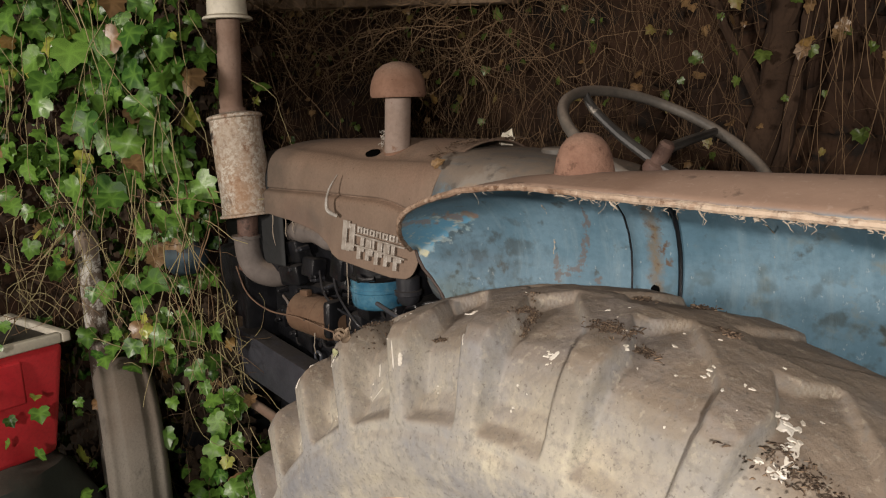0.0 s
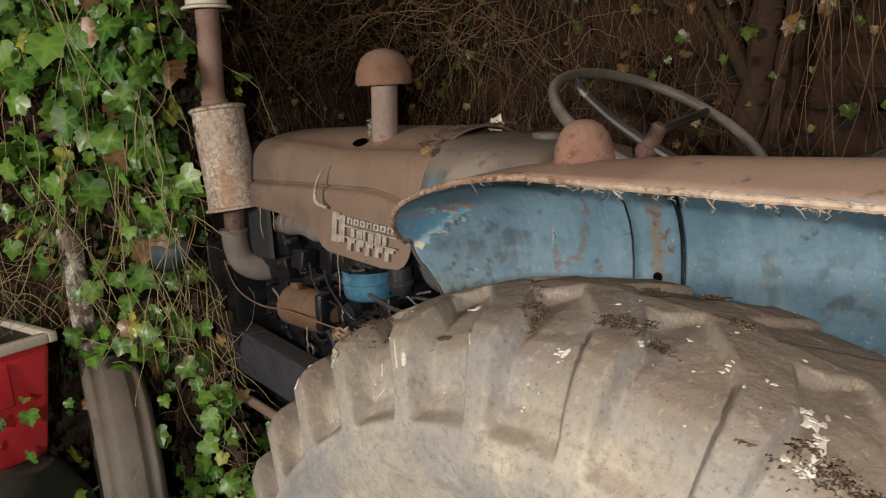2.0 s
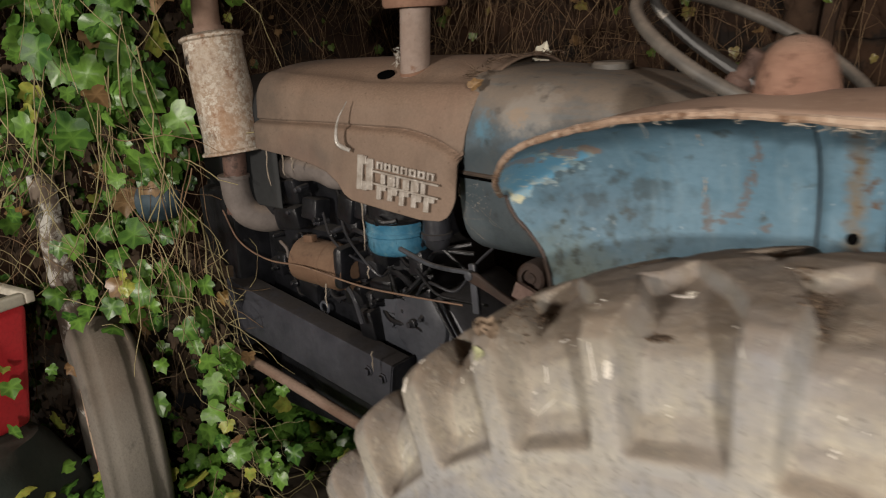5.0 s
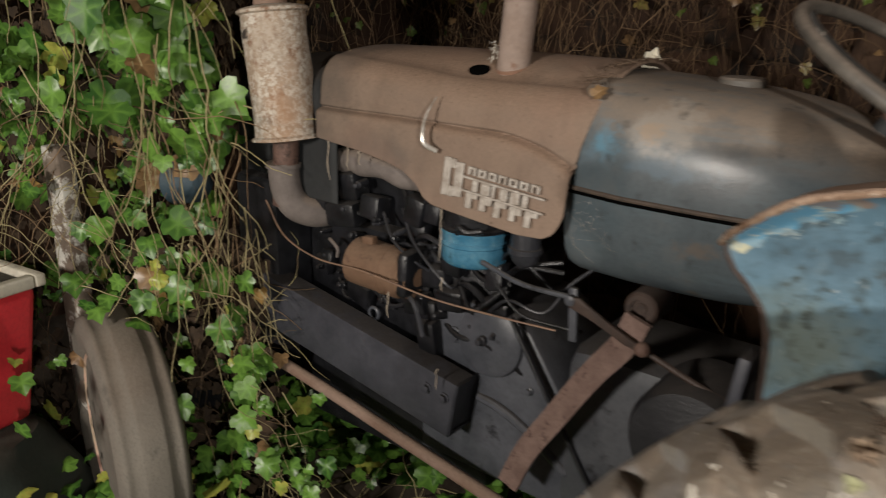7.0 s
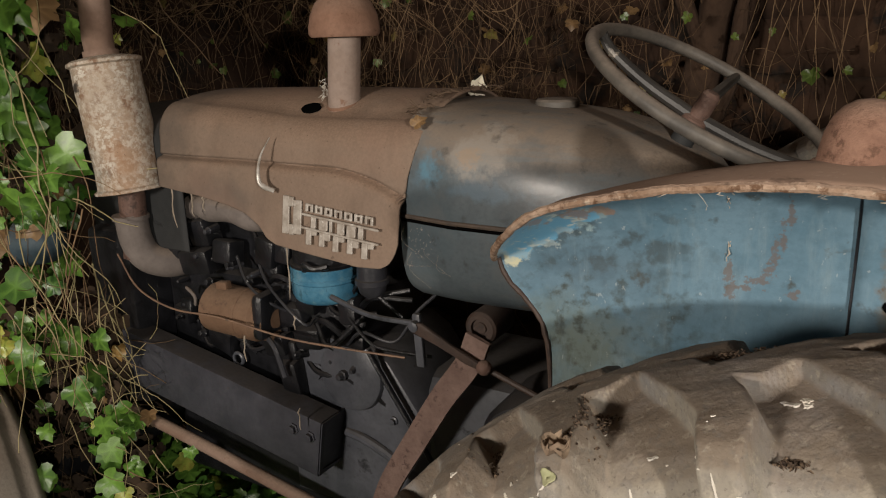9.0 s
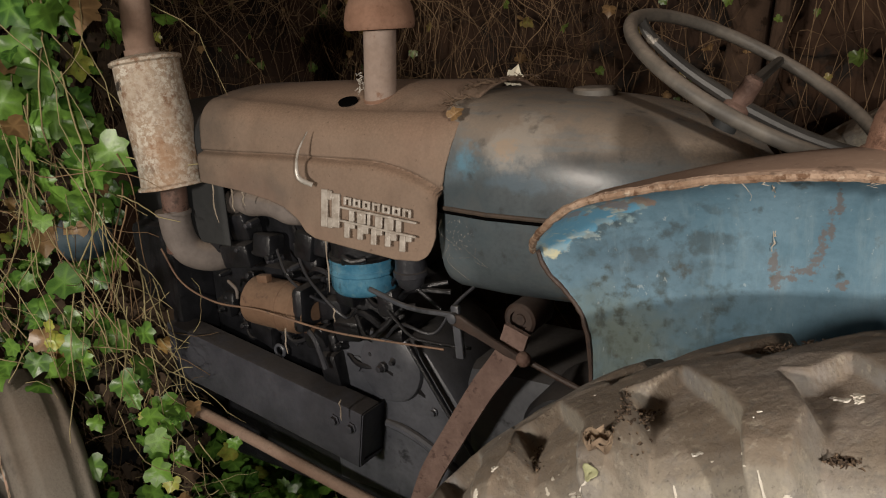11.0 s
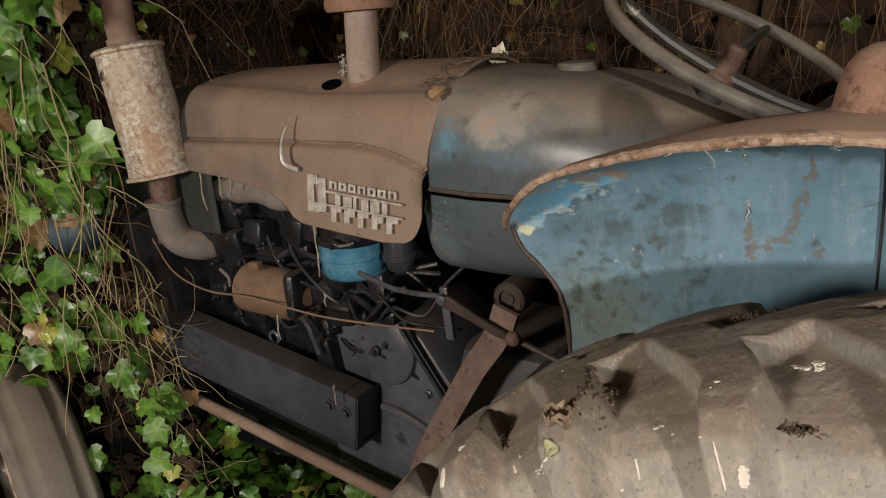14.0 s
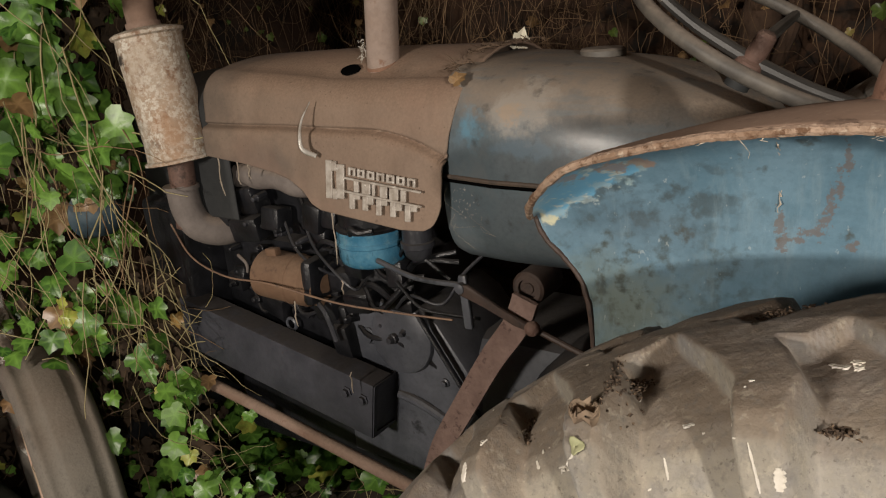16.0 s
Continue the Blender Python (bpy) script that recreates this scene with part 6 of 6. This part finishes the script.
def leaf_cloud(name, poses, material, parent, label):
    verts, faces = [], []
    shapes = [leaf_shape(0.22, 0.18, 0.02), leaf_shape(0.05, 0.35, 0.05), leaf_shape(0.35, 0.05, 0.03), leaf_shape(-0.12, 0.25, 0.05)]
    for k, m in enumerate(poses):
        v, f = shapes[k % 4]
        a = np.array(m)
        n0 = len(verts)
        verts += (v @ a[:3, :3].T + a[:3, 3]).tolist()
        faces += [tuple(n0 + i for i in t) for t in f]
    ob = tagged(from_arrays(name, verts, faces, material, True), label, "", "", "stuff")
    vein_mask(ob.data, len(poses))
    ob.parent = parent
    return ob


def vein_mask(me, count):
    """Marks the middle of each leaf, where the pale veins meet."""
    n = len(OUTLINE)
    col = me.color_attributes.new("vein", "FLOAT_COLOR", "POINT")
    one = [0.2 if k in (0, 3, 6, 9, 12, 15) else 0.0 for k in range(n)] + [0.8 if k in (0, 3, 6, 9, 12, 15) else 0.0 for k in range(n)] + [1.0]
    flat = np.repeat(np.tile(np.array(one), count), 4).astype(np.float32)
    col.data.foreach_set("color", flat)


def single_leaves(poses, material, parent):
    v, f = leaf_shape(0.2, 0.2)
    me = bpy.data.meshes.new("leaf")
    me.from_pydata(v.tolist(), [], f)
    me.shade_smooth()
    me.materials.append(material)
    vein_mask(me, 1)
    for m in poses:
        ob = new("leaf", me)
        ob.parent = parent
        ob.matrix_basis = m


def strands(name, paths, material, parent, label, segs=5):
    """Many thin stems in one mesh; paths of (points, radius)."""
    verts, faces = [], []
    for pts, r in paths:
        fr = frames_along(pts)
        n0 = len(verts)
        for i, (p, u, v) in enumerate(fr):
            rr = r * (1 - 0.6 * i / len(fr))
            verts += [tuple(p + rr * (math.cos(a) * u + math.sin(a) * v)) for a in (k * math.tau / segs for k in range(segs))]
        for i in range(len(fr) - 1):
            for k in range(segs):
                a, b = n0 + i * segs + k, n0 + i * segs + (k + 1) % segs
                faces.append((a, b, b + segs, a + segs))
    ob = tagged(from_arrays(name, verts, faces, material, True), label, "", "", "stuff")
    ob.parent = parent
    return ob


def hanging(rnd, p, length, sway, steps=9, drift=(0, 0, 0)):
    p = Vector(p)
    d = Vector((rnd.gauss(0, 0.25), rnd.gauss(0, 0.2), -1)).normalized()
    pts = [p]
    for _ in range(steps):
        d = (d + Vector((rnd.gauss(0, sway), rnd.gauss(0, sway), rnd.gauss(-0.12, sway * 0.7))) + Vector(drift)).normalized()
        pts.append(pts[-1] + d * (length / steps))
    return pts


CURTAIN = bent([Vector((-1.99, -0.30, 0)), Vector((-2.10, -0.37, 0)), Vector((-2.32, -0.46, 0)), Vector((-2.70, -0.55, 0)), Vector((-3.15, -0.75, 0)), Vector((-3.70, -1.10, 0))], 6)


def curtain_place(u, z, depth):
    f = u * (len(CURTAIN) - 1)
    i = min(int(f), len(CURTAIN) - 2)
    p = CURTAIN[i].lerp(CURTAIN[i + 1], f - i)
    d = (CURTAIN[i + 1] - CURTAIN[i]).normalized()
    out = Vector((-d.y, d.x, 0))
    out = out if out.y < 0 else -out
    return p + out * depth + Vector((0, 0, z)), out


ivy = thing("ivy", "thick green ivy hanging over the front of the tractor", "ivy", at=(0, 0, 0))
rnd = random.Random(21)


def kept_clear(p):
    """Thins the growth so the front wheel, headlamp and post show to the camera."""
    if -2.75 < p[0] < -1.99 and p[1] < -0.30 and p[2] < 0.88:
        return rnd.random() < 0.93
    if -2.48 < p[0] < -2.02 and p[1] > -0.46 and 1.05 < p[2] < 1.25:
        return rnd.random() < 0.8
    return -2.54 < p[0] < -2.36 and p[1] > -0.60 and 0.85 < p[2] < 1.24 and rnd.random() < 0.7


near_poses, far_poses, dead = [], [], []
for _ in range(10500):
    u = rnd.random() ** 1.1
    z = rnd.uniform(0.15, 2.55)
    high = clamp01((z - 1.15) / 0.25)
    if 0.9 < z < 1.48 and u > 0.33 and rnd.random() < 0.8:
        continue
    if rnd.random() > (0.26 + 0.66 * high) * (0.50 + 0.50 * clamp01((u - 0.22) / 0.2)):
        continue
    if u < 0.10 + 0.05 * noise.noise(Vector((z * 6, 0, 0))) and z > 1.22:
        continue
    dep = rnd.gauss(-0.02, 0.10) * (1 if high > 0.5 else 0.8)
    if noise.noise(Vector((u * 15, z * 3.4, 3))) + 0.55 * noise.noise(Vector((u * 34, z * 9, 7))) < 0.02 + 0.10 * (1 - high):
        continue
    p, out = curtain_place(u, z, dep - 0.05 * (1 - high))
    if kept_clear(p):
        continue
    if u < 0.38 and rnd.random() < 0.30:
        continue
    size = (rnd.uniform(0.042, 0.078) if rnd.random() < 0.72 else rnd.uniform(0.022, 0.038)) * (1.12 if u < 0.35 else 1.0)
    if rnd.random() < 0.07:
        size = rnd.uniform(0.072, 0.092)
    m = leaf_pose(p, out + Vector((0.5, -0.25, 0.1)), size * (0.8 + 0.2 * high), rnd)
    if rnd.random() < 0.03 + 0.12 * (1 - high):
        dead.append(m)
    elif dep > 0.06 and len(near_poses) < 290:
        near_poses.append(m)
    else:
        far_poses.append(m)
for _ in range(150):
    p = Vector((rnd.uniform(-2.08, -1.80), rnd.uniform(-0.36, -0.20), rnd.uniform(0.35, 1.08)))
    if p.x > -1.97 and p.z > 0.70 or noise.noise(p * 7) < -0.05:
        continue
    (far_poses if rnd.random() < 0.85 else dead).append(leaf_pose(p, (0.6, -0.6, 0.3), rnd.uniform(0.022, 0.055), rnd))
BACK = bent([Vector((-2.22, 0.10, 0)), Vector((-2.40, -0.08, 0)), Vector((-2.62, -0.22, 0)), Vector((-3.0, -0.42, 0))], 6)
for _ in range(2600):
    f = rnd.random() * (len(BACK) - 1)
    i = min(int(f), len(BACK) - 2)
    p = BACK[i].lerp(BACK[i + 1], f - i) + Vector((rnd.gauss(0, 0.05), rnd.gauss(0, 0.05), rnd.uniform(0.3, 2.5)))
    if p.x > -2.44 and (p.z < 1.62 or rnd.random() < 0.85):
        continue
    if noise.noise(p * 4.5) < -0.05 + 0.15 * (p.z < 1.2):
        continue
    m = leaf_pose(p, (0.8, -0.6, 0.15), rnd.uniform(0.028, 0.075), rnd)
    (dead if rnd.random() < 0.12 else far_poses).append(m)
for _ in range(95):
    p, out = curtain_place(rnd.uniform(0.0, 0.36), rnd.uniform(0.45, 1.45), rnd.uniform(-0.03, 0.08))
    if kept_clear(p) or noise.noise(p * 6.5) < -0.12 or (p.x > -2.06 and p.z > 1.2):
        continue
    far_poses.append(leaf_pose(p, out + Vector((0.7, -0.3, 0.2)), rnd.uniform(0.030, 0.062), rnd))
for _ in range(150):
    p, out = curtain_place(rnd.uniform(0.08, 0.62), rnd.uniform(0.55, 1.50), rnd.uniform(0.0, 0.10))
    if kept_clear(p) or noise.noise(p * 5.5 + Vector((4, 0, 0))) < 0.0 or (p.x > -2.08 and p.z > 1.2):
        continue
    far_poses.append(leaf_pose(p, out + Vector((0.7, -0.3, 0.2)), rnd.uniform(0.026, 0.066), rnd))
for _ in range(26):
    p = Vector((rnd.uniform(-2.52, -2.28), rnd.uniform(-0.95, -0.70), rnd.uniform(0.62, 1.04)))
    far_poses.append(leaf_pose(p, (0.8, -0.5, 0.2), rnd.uniform(0.025, 0.055), rnd))
single_leaves(near_poses, M_LEAF, ivy)
leaf_cloud("foliage", far_poses, M_LEAF, ivy, "dense green ivy leaves")
leaf_cloud("withered_foliage", dead, M_DEADLEAF, ivy, "yellowed and withered ivy leaves")


def wander(rnd, p, d, steps, step, turn, sag):
    pts, d = [Vector(p)], Vector(d).normalized()
    for _ in range(steps):
        d = (d + Vector((rnd.gauss(0, turn), rnd.gauss(0, turn), rnd.gauss(-sag, turn)))).normalized()
        pts.append(pts[-1] + d * step * rnd.uniform(0.6, 1.3))
    return pts


def trimmed(pts):
    """The stretch of a stem before it enters the zones cleared for the camera's view."""
    out = []
    for p in pts:
        if -2.75 < p.x < -1.99 and p.y < -0.30 and p.z < 0.88 or -2.48 < p.x < -2.10 and -0.44 < p.y and 1.07 < p.z < 1.22:
            break
        if p.x > -1.88 and p.z < 1.25:
            break
        out.append(p)
    return out


paths, brown, deep = [], [], []


def add_stem(pts, r, share):
    pts = trimmed(pts)
    if len(pts) > 3:
        (paths if rnd.random() < share else brown).append((pts, r))


for _ in range(135):
    u = rnd.random() ** 1.1
    z = rnd.uniform(0.6, 2.6)
    if u < 0.09 and z > 1.25:
        continue
    p, out = curtain_place(u, z, rnd.gauss(-0.05, 0.07))
    add_stem(hanging(rnd, p, rnd.uniform(0.25, 0.8), 0.20, 14), rnd.uniform(0.0011, 0.0024), 0.85)
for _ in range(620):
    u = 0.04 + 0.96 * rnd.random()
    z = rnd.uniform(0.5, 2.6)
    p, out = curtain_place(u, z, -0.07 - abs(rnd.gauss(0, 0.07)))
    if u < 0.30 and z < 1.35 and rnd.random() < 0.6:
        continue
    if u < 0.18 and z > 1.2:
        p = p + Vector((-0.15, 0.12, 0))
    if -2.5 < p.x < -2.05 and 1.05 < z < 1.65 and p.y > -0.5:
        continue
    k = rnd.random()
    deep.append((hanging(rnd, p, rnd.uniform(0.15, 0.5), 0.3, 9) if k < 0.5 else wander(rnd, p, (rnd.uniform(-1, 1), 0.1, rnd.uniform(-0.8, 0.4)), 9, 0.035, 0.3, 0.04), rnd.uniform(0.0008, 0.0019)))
for _ in range(40):
    f = rnd.random() * (len(BACK) - 1)
    i = min(int(f), len(BACK) - 2)
    for _ in range(9):
        p = BACK[i].lerp(BACK[i + 1], f - i) + Vector((rnd.gauss(0, 0.07), rnd.gauss(0, 0.06), rnd.uniform(1.2, 2.6)))
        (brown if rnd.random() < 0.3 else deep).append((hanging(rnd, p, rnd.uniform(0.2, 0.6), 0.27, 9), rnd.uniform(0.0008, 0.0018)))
for _ in range(100):
    u = rnd.random() * 0.85
    z = rnd.uniform(0.30, 1.45)
    p, out = curtain_place(u, z, rnd.uniform(-0.12, 0.07))
    d = (rnd.choice((-1, 1)) * rnd.uniform(0.3, 1), rnd.uniform(-0.4, 0.4), rnd.uniform(-0.5, 0.4))
    add_stem(wander(rnd, p, d, 16, 0.026, 0.20, 0.07), rnd.uniform(0.0010, 0.0022), 0.88)
for _ in range(60):
    p = Vector((rnd.uniform(-2.08, -1.90), rnd.uniform(-0.34, -0.22), rnd.uniform(0.30, 1.10)))
    if p.x > -1.95 and p.z > 0.75:
        continue
    add_stem(wander(rnd, p, (rnd.uniform(-1, 1), rnd.uniform(-0.3, 0.3), rnd.uniform(-1, 0.5)), 18, 0.024, 0.20, 0.06), rnd.uniform(0.0009, 0.0018), 0.85)
for _ in range(9):
    p = Vector((rnd.gauss(-2.04, 0.025), rnd.gauss(-0.27, 0.02), rnd.uniform(1.05, 1.42)))
    add_stem(hanging(rnd, p, rnd.uniform(0.3, 0.6), 0.10, 12), rnd.uniform(0.0012, 0.0026), 0.25)
for _ in range(60):
    p, out = curtain_place(rnd.uniform(0.30, 0.95), rnd.uniform(0.92, 1.48), rnd.uniform(-0.06, 0.07))
    add_stem(wander(rnd, p, (rnd.choice((-1, 1)), rnd.uniform(-0.4, 0.4), rnd.uniform(-0.7, 0.3)), 14, 0.03, 0.22, 0.05), rnd.uniform(0.0010, 0.0022), 0.45)
for _ in range(38):
    u = rnd.uniform(0.06, 0.34)
    p, out = curtain_place(u, rnd.uniform(0.75, 1.7), rnd.uniform(-0.05, 0.09))
    add_stem(wander(rnd, p, (rnd.uniform(-0.5, 0.5), -0.1, -1), 15, 0.036, 0.17, 0.05), rnd.uniform(0.0010, 0.0021), 0.85)
for _ in range(34):
    u = 0.12 + 0.7 * rnd.random()
    p, out = curtain_place(u, rnd.uniform(1.4, 2.4), rnd.uniform(0.08, 0.16))
    paths.append((wander(rnd, p, (rnd.uniform(-0.5, 0.5), -0.1, -1), 14, 0.045, 0.14, 0.05), rnd.uniform(0.0010, 0.0019)))
strands("stem_tangle", paths, M_STEM, ivy, "tangled pale tan ivy stems")
strands("dead_stem_tangle", brown, M_ROOT, ivy, "brown dead ivy stems")
strands("deep_stem_tangle", deep, M_DEEPROOT, ivy, "brown dead stems deep in the ivy, coloured darker for shade")
# dead mass behind the leaves, its colour darkened for the shade between them
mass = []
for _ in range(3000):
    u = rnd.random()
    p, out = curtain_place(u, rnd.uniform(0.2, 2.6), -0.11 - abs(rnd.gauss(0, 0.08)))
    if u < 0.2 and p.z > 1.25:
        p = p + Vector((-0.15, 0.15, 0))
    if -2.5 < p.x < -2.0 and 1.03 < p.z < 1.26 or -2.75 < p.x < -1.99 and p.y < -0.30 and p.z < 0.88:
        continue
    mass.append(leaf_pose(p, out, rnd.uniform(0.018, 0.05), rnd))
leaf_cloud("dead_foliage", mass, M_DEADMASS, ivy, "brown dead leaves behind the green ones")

# low ivy on the ground below the engine
low_ivy = thing("ground_ivy", "ivy creeping over the earth under the tractor", "ivy")
poses_low = []
for _ in range(1150):
    x, y = rnd.uniform(-2.5, -0.9), rnd.uniform(-0.75, 0.5)
    if noise.noise(Vector((x * 3, y * 3, 9))) < -0.1:
        continue
    z = ground_height(x, y) + rnd.uniform(0.02, 0.26) + 0.08 * noise.noise(Vector((x * 3, y * 3, 1)))
    poses_low.append(leaf_pose((x, y, z), (0.2, -0.5, 0.9), rnd.uniform(0.03, 0.075), rnd, 0.2))
leaf_cloud("foliage", poses_low, M_LEAF, low_ivy, "green ivy leaves near the ground")
paths = []
for _ in range(160):
    x, y = rnd.uniform(-2.4, -1.0), rnd.uniform(-0.7, 0.4)
    d = Vector((rnd.gauss(0, 1), rnd.gauss(0, 1), 0.3)).normalized()
    pts = [Vector((x, y, ground_height(x, y) + 0.01))]
    for _ in range(8):
        d = (d + Vector((rnd.gauss(0, 0.3), rnd.gauss(0, 0.3), rnd.gauss(-0.03, 0.2)))).normalized()
        q = pts[-1] + d * 0.05
        q.z = max(ground_height(q.x, q.y) + 0.012, q.z)
        pts.append(q)
    paths.append((pts, rnd.uniform(0.0015, 0.003)))
strands("stem_tangle", paths, M_STEM, low_ivy, "thin creeping stems")

# dead growth on the back wall
growth = thing("dry_creeper", "dry brown creeper stems hanging on the back wall", "creeper")
paths, light = [], []
for _ in range(3900):
    x = rnd.uniform(-3.9, 1.0)
    z = rnd.uniform(1.0, 2.5)
    y = 1.14 - abs(rnd.gauss(0, 0.13))
    dens = 0.95 if -2.6 < x < -0.98 else (0.40 if x < -2.6 else 0.15)
    if rnd.random() > dens:
        continue
    k = rnd.random()
    path = hanging(rnd, (x, y, z), rnd.uniform(0.15, 0.6), 0.26, 8) if k < 0.6 else wander(rnd, (x, y, z), (rnd.uniform(-1, 1), -0.1, rnd.uniform(-0.8, 0.3)), 9, 0.035, 0.3, 0.05)
    path = [Vector((p.x, min(p.y, 1.2), p.z)) for p in path]
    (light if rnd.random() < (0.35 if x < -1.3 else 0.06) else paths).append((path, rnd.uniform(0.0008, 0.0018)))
for _ in range(420):
    p = (rnd.uniform(-3.4, -1.6), rnd.uniform(0.45, 1.0), rnd.uniform(1.75, 2.3))
    light.append((wander(rnd, p, (rnd.choice((-1, 1)), rnd.uniform(-0.5, 0.3), rnd.uniform(-0.6, 0.3)), 12, 0.042, 0.24, 0.03), rnd.uniform(0.0008, 0.0017)))
for _ in range(16):
    light.append((hanging(rnd, (rnd.uniform(-0.78, -0.55), rnd.uniform(0.85, 1.0), rnd.uniform(1.9, 2.3)), rnd.uniform(0.5, 0.9), 0.10, 10), rnd.uniform(0.0009, 0.0019)))
strands("pale_stem_tangle", light, M_ROOT, growth, "pale dry twigs")
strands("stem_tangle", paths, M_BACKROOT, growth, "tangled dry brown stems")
wall_poses, wall_dead = [], []
for _ in range(900):
    x, z = rnd.uniform(-3.6, 0.3), rnd.uniform(1.3, 2.4)
    if rnd.random() > (0.55 if z > 1.75 else 0.3):
        continue
    m = leaf_pose((x, 1.10 - abs(rnd.gauss(0, 0.14)), z), (0.0, -1, 0.1), rnd.uniform(0.018, 0.046), rnd)
    (wall_dead if rnd.random() < 0.3 else wall_poses).append(m)
leaf_cloud("foliage", wall_poses, M_LEAFDIM, growth, "sparse yellow-green ivy leaves")
leaf_cloud("withered_foliage", wall_dead, M_DEADLEAF, growth, "withered tan leaves")

trunk = thing("old_creeper", "thick brown creeper trunk climbing the back wall", "creeper")
bm = bmesh.new()
pts = bent([(-1.06, 1.16, 0.25), (-1.02, 1.15, 1.0), (-0.99, 1.14, 1.45), (-0.95, 1.14, 1.75), (-0.94, 1.15, 2.2), (-0.90, 1.16, 2.7)], 8)
tube(bm, [p + 0.012 * Vector((noise.noise(p * 9), 0, noise.noise(p * 8))) for p in pts], [0.060 - 0.0004 * k + 0.012 * noise.noise(p * 7) for k, p in enumerate(pts)], 14)
part("main_stem", bm, M_TRUNK, trunk)
for way in ([(-0.97, 1.13, 1.55), (-1.05, 1.09, 1.75), (-1.16, 1.06, 2.0), (-1.20, 1.05, 2.35), (-1.27, 1.08, 2.7)], [(-0.95, 1.13, 1.80), (-0.86, 1.10, 1.98), (-0.74, 1.07, 2.2), (-0.66, 1.10, 2.6)], [(-1.0, 1.12, 1.25), (-0.90, 1.08, 1.45), (-0.86, 1.07, 1.75), (-0.80, 1.09, 2.2)]):
    bm = bmesh.new()
    pts = bent(way, 8)
    tube(bm, [p + 0.010 * Vector((noise.noise(p * 11), 0, noise.noise(p * 9))) for p in pts], [0.024 - 0.0004 * k + 0.006 * noise.noise(p * 9) for k, p in enumerate(pts)], 10)
    part("side_stem", bm, M_TRUNK, trunk)
# fallen leaves on the bonnet
for p, n, s, m, label in (((-1.210, 0.100, 1.524), (0.25, -0.9, 0.15), 0.042, M_PALELEAFDRY, "pale dry leaf standing on the bonnet"), ((-1.178, -0.182, 1.492), (0.1, -0.9, 0.5), 0.030, M_DEADLEAF, "orange dry leaf caught at the bonnet edge")):
    lf = thing("fallen_leaf", label, "leaf", at=p)
    v, f = leaf_shape(0.4, 0.3)
    ob = from_arrays("blade", v.tolist(), f, m)
    vein_mask(ob.data, 1)
    ob.parent = lf
    q = leaf_pose((0, 0, 0), n, s, random.Random(3), -0.8)
    ob.matrix_basis = q
twigs = thing("twig_litter", "dry twigs and dirt along the bonnet joint", "debris", at=(-1.19, 0, 1.5))
rnd = random.Random(8)
bm = bmesh.new()
for _ in range(120):
    y = rnd.uniform(-0.17, 0.12)
    z = 1.539 - 0.9 * max(0.0, -y - 0.09) ** 1.35 - 1.5
    q = Vector((rnd.gauss(0.004, 0.010), y, z + rnd.uniform(-0.002, 0.003)))
    w = Vector((rnd.gauss(0, 0.5), rnd.gauss(0, 1), rnd.gauss(0, 0.15))).normalized() * rnd.uniform(0.006, 0.022)
    tube(bm, [q - w, q + Vector((0, 0, rnd.uniform(0, 0.004))), q + w], [0.0006, 0.0012, 0.0004], 4)
tagged(part("litter", bm, M_TIMBER, twigs), kind="stuff")
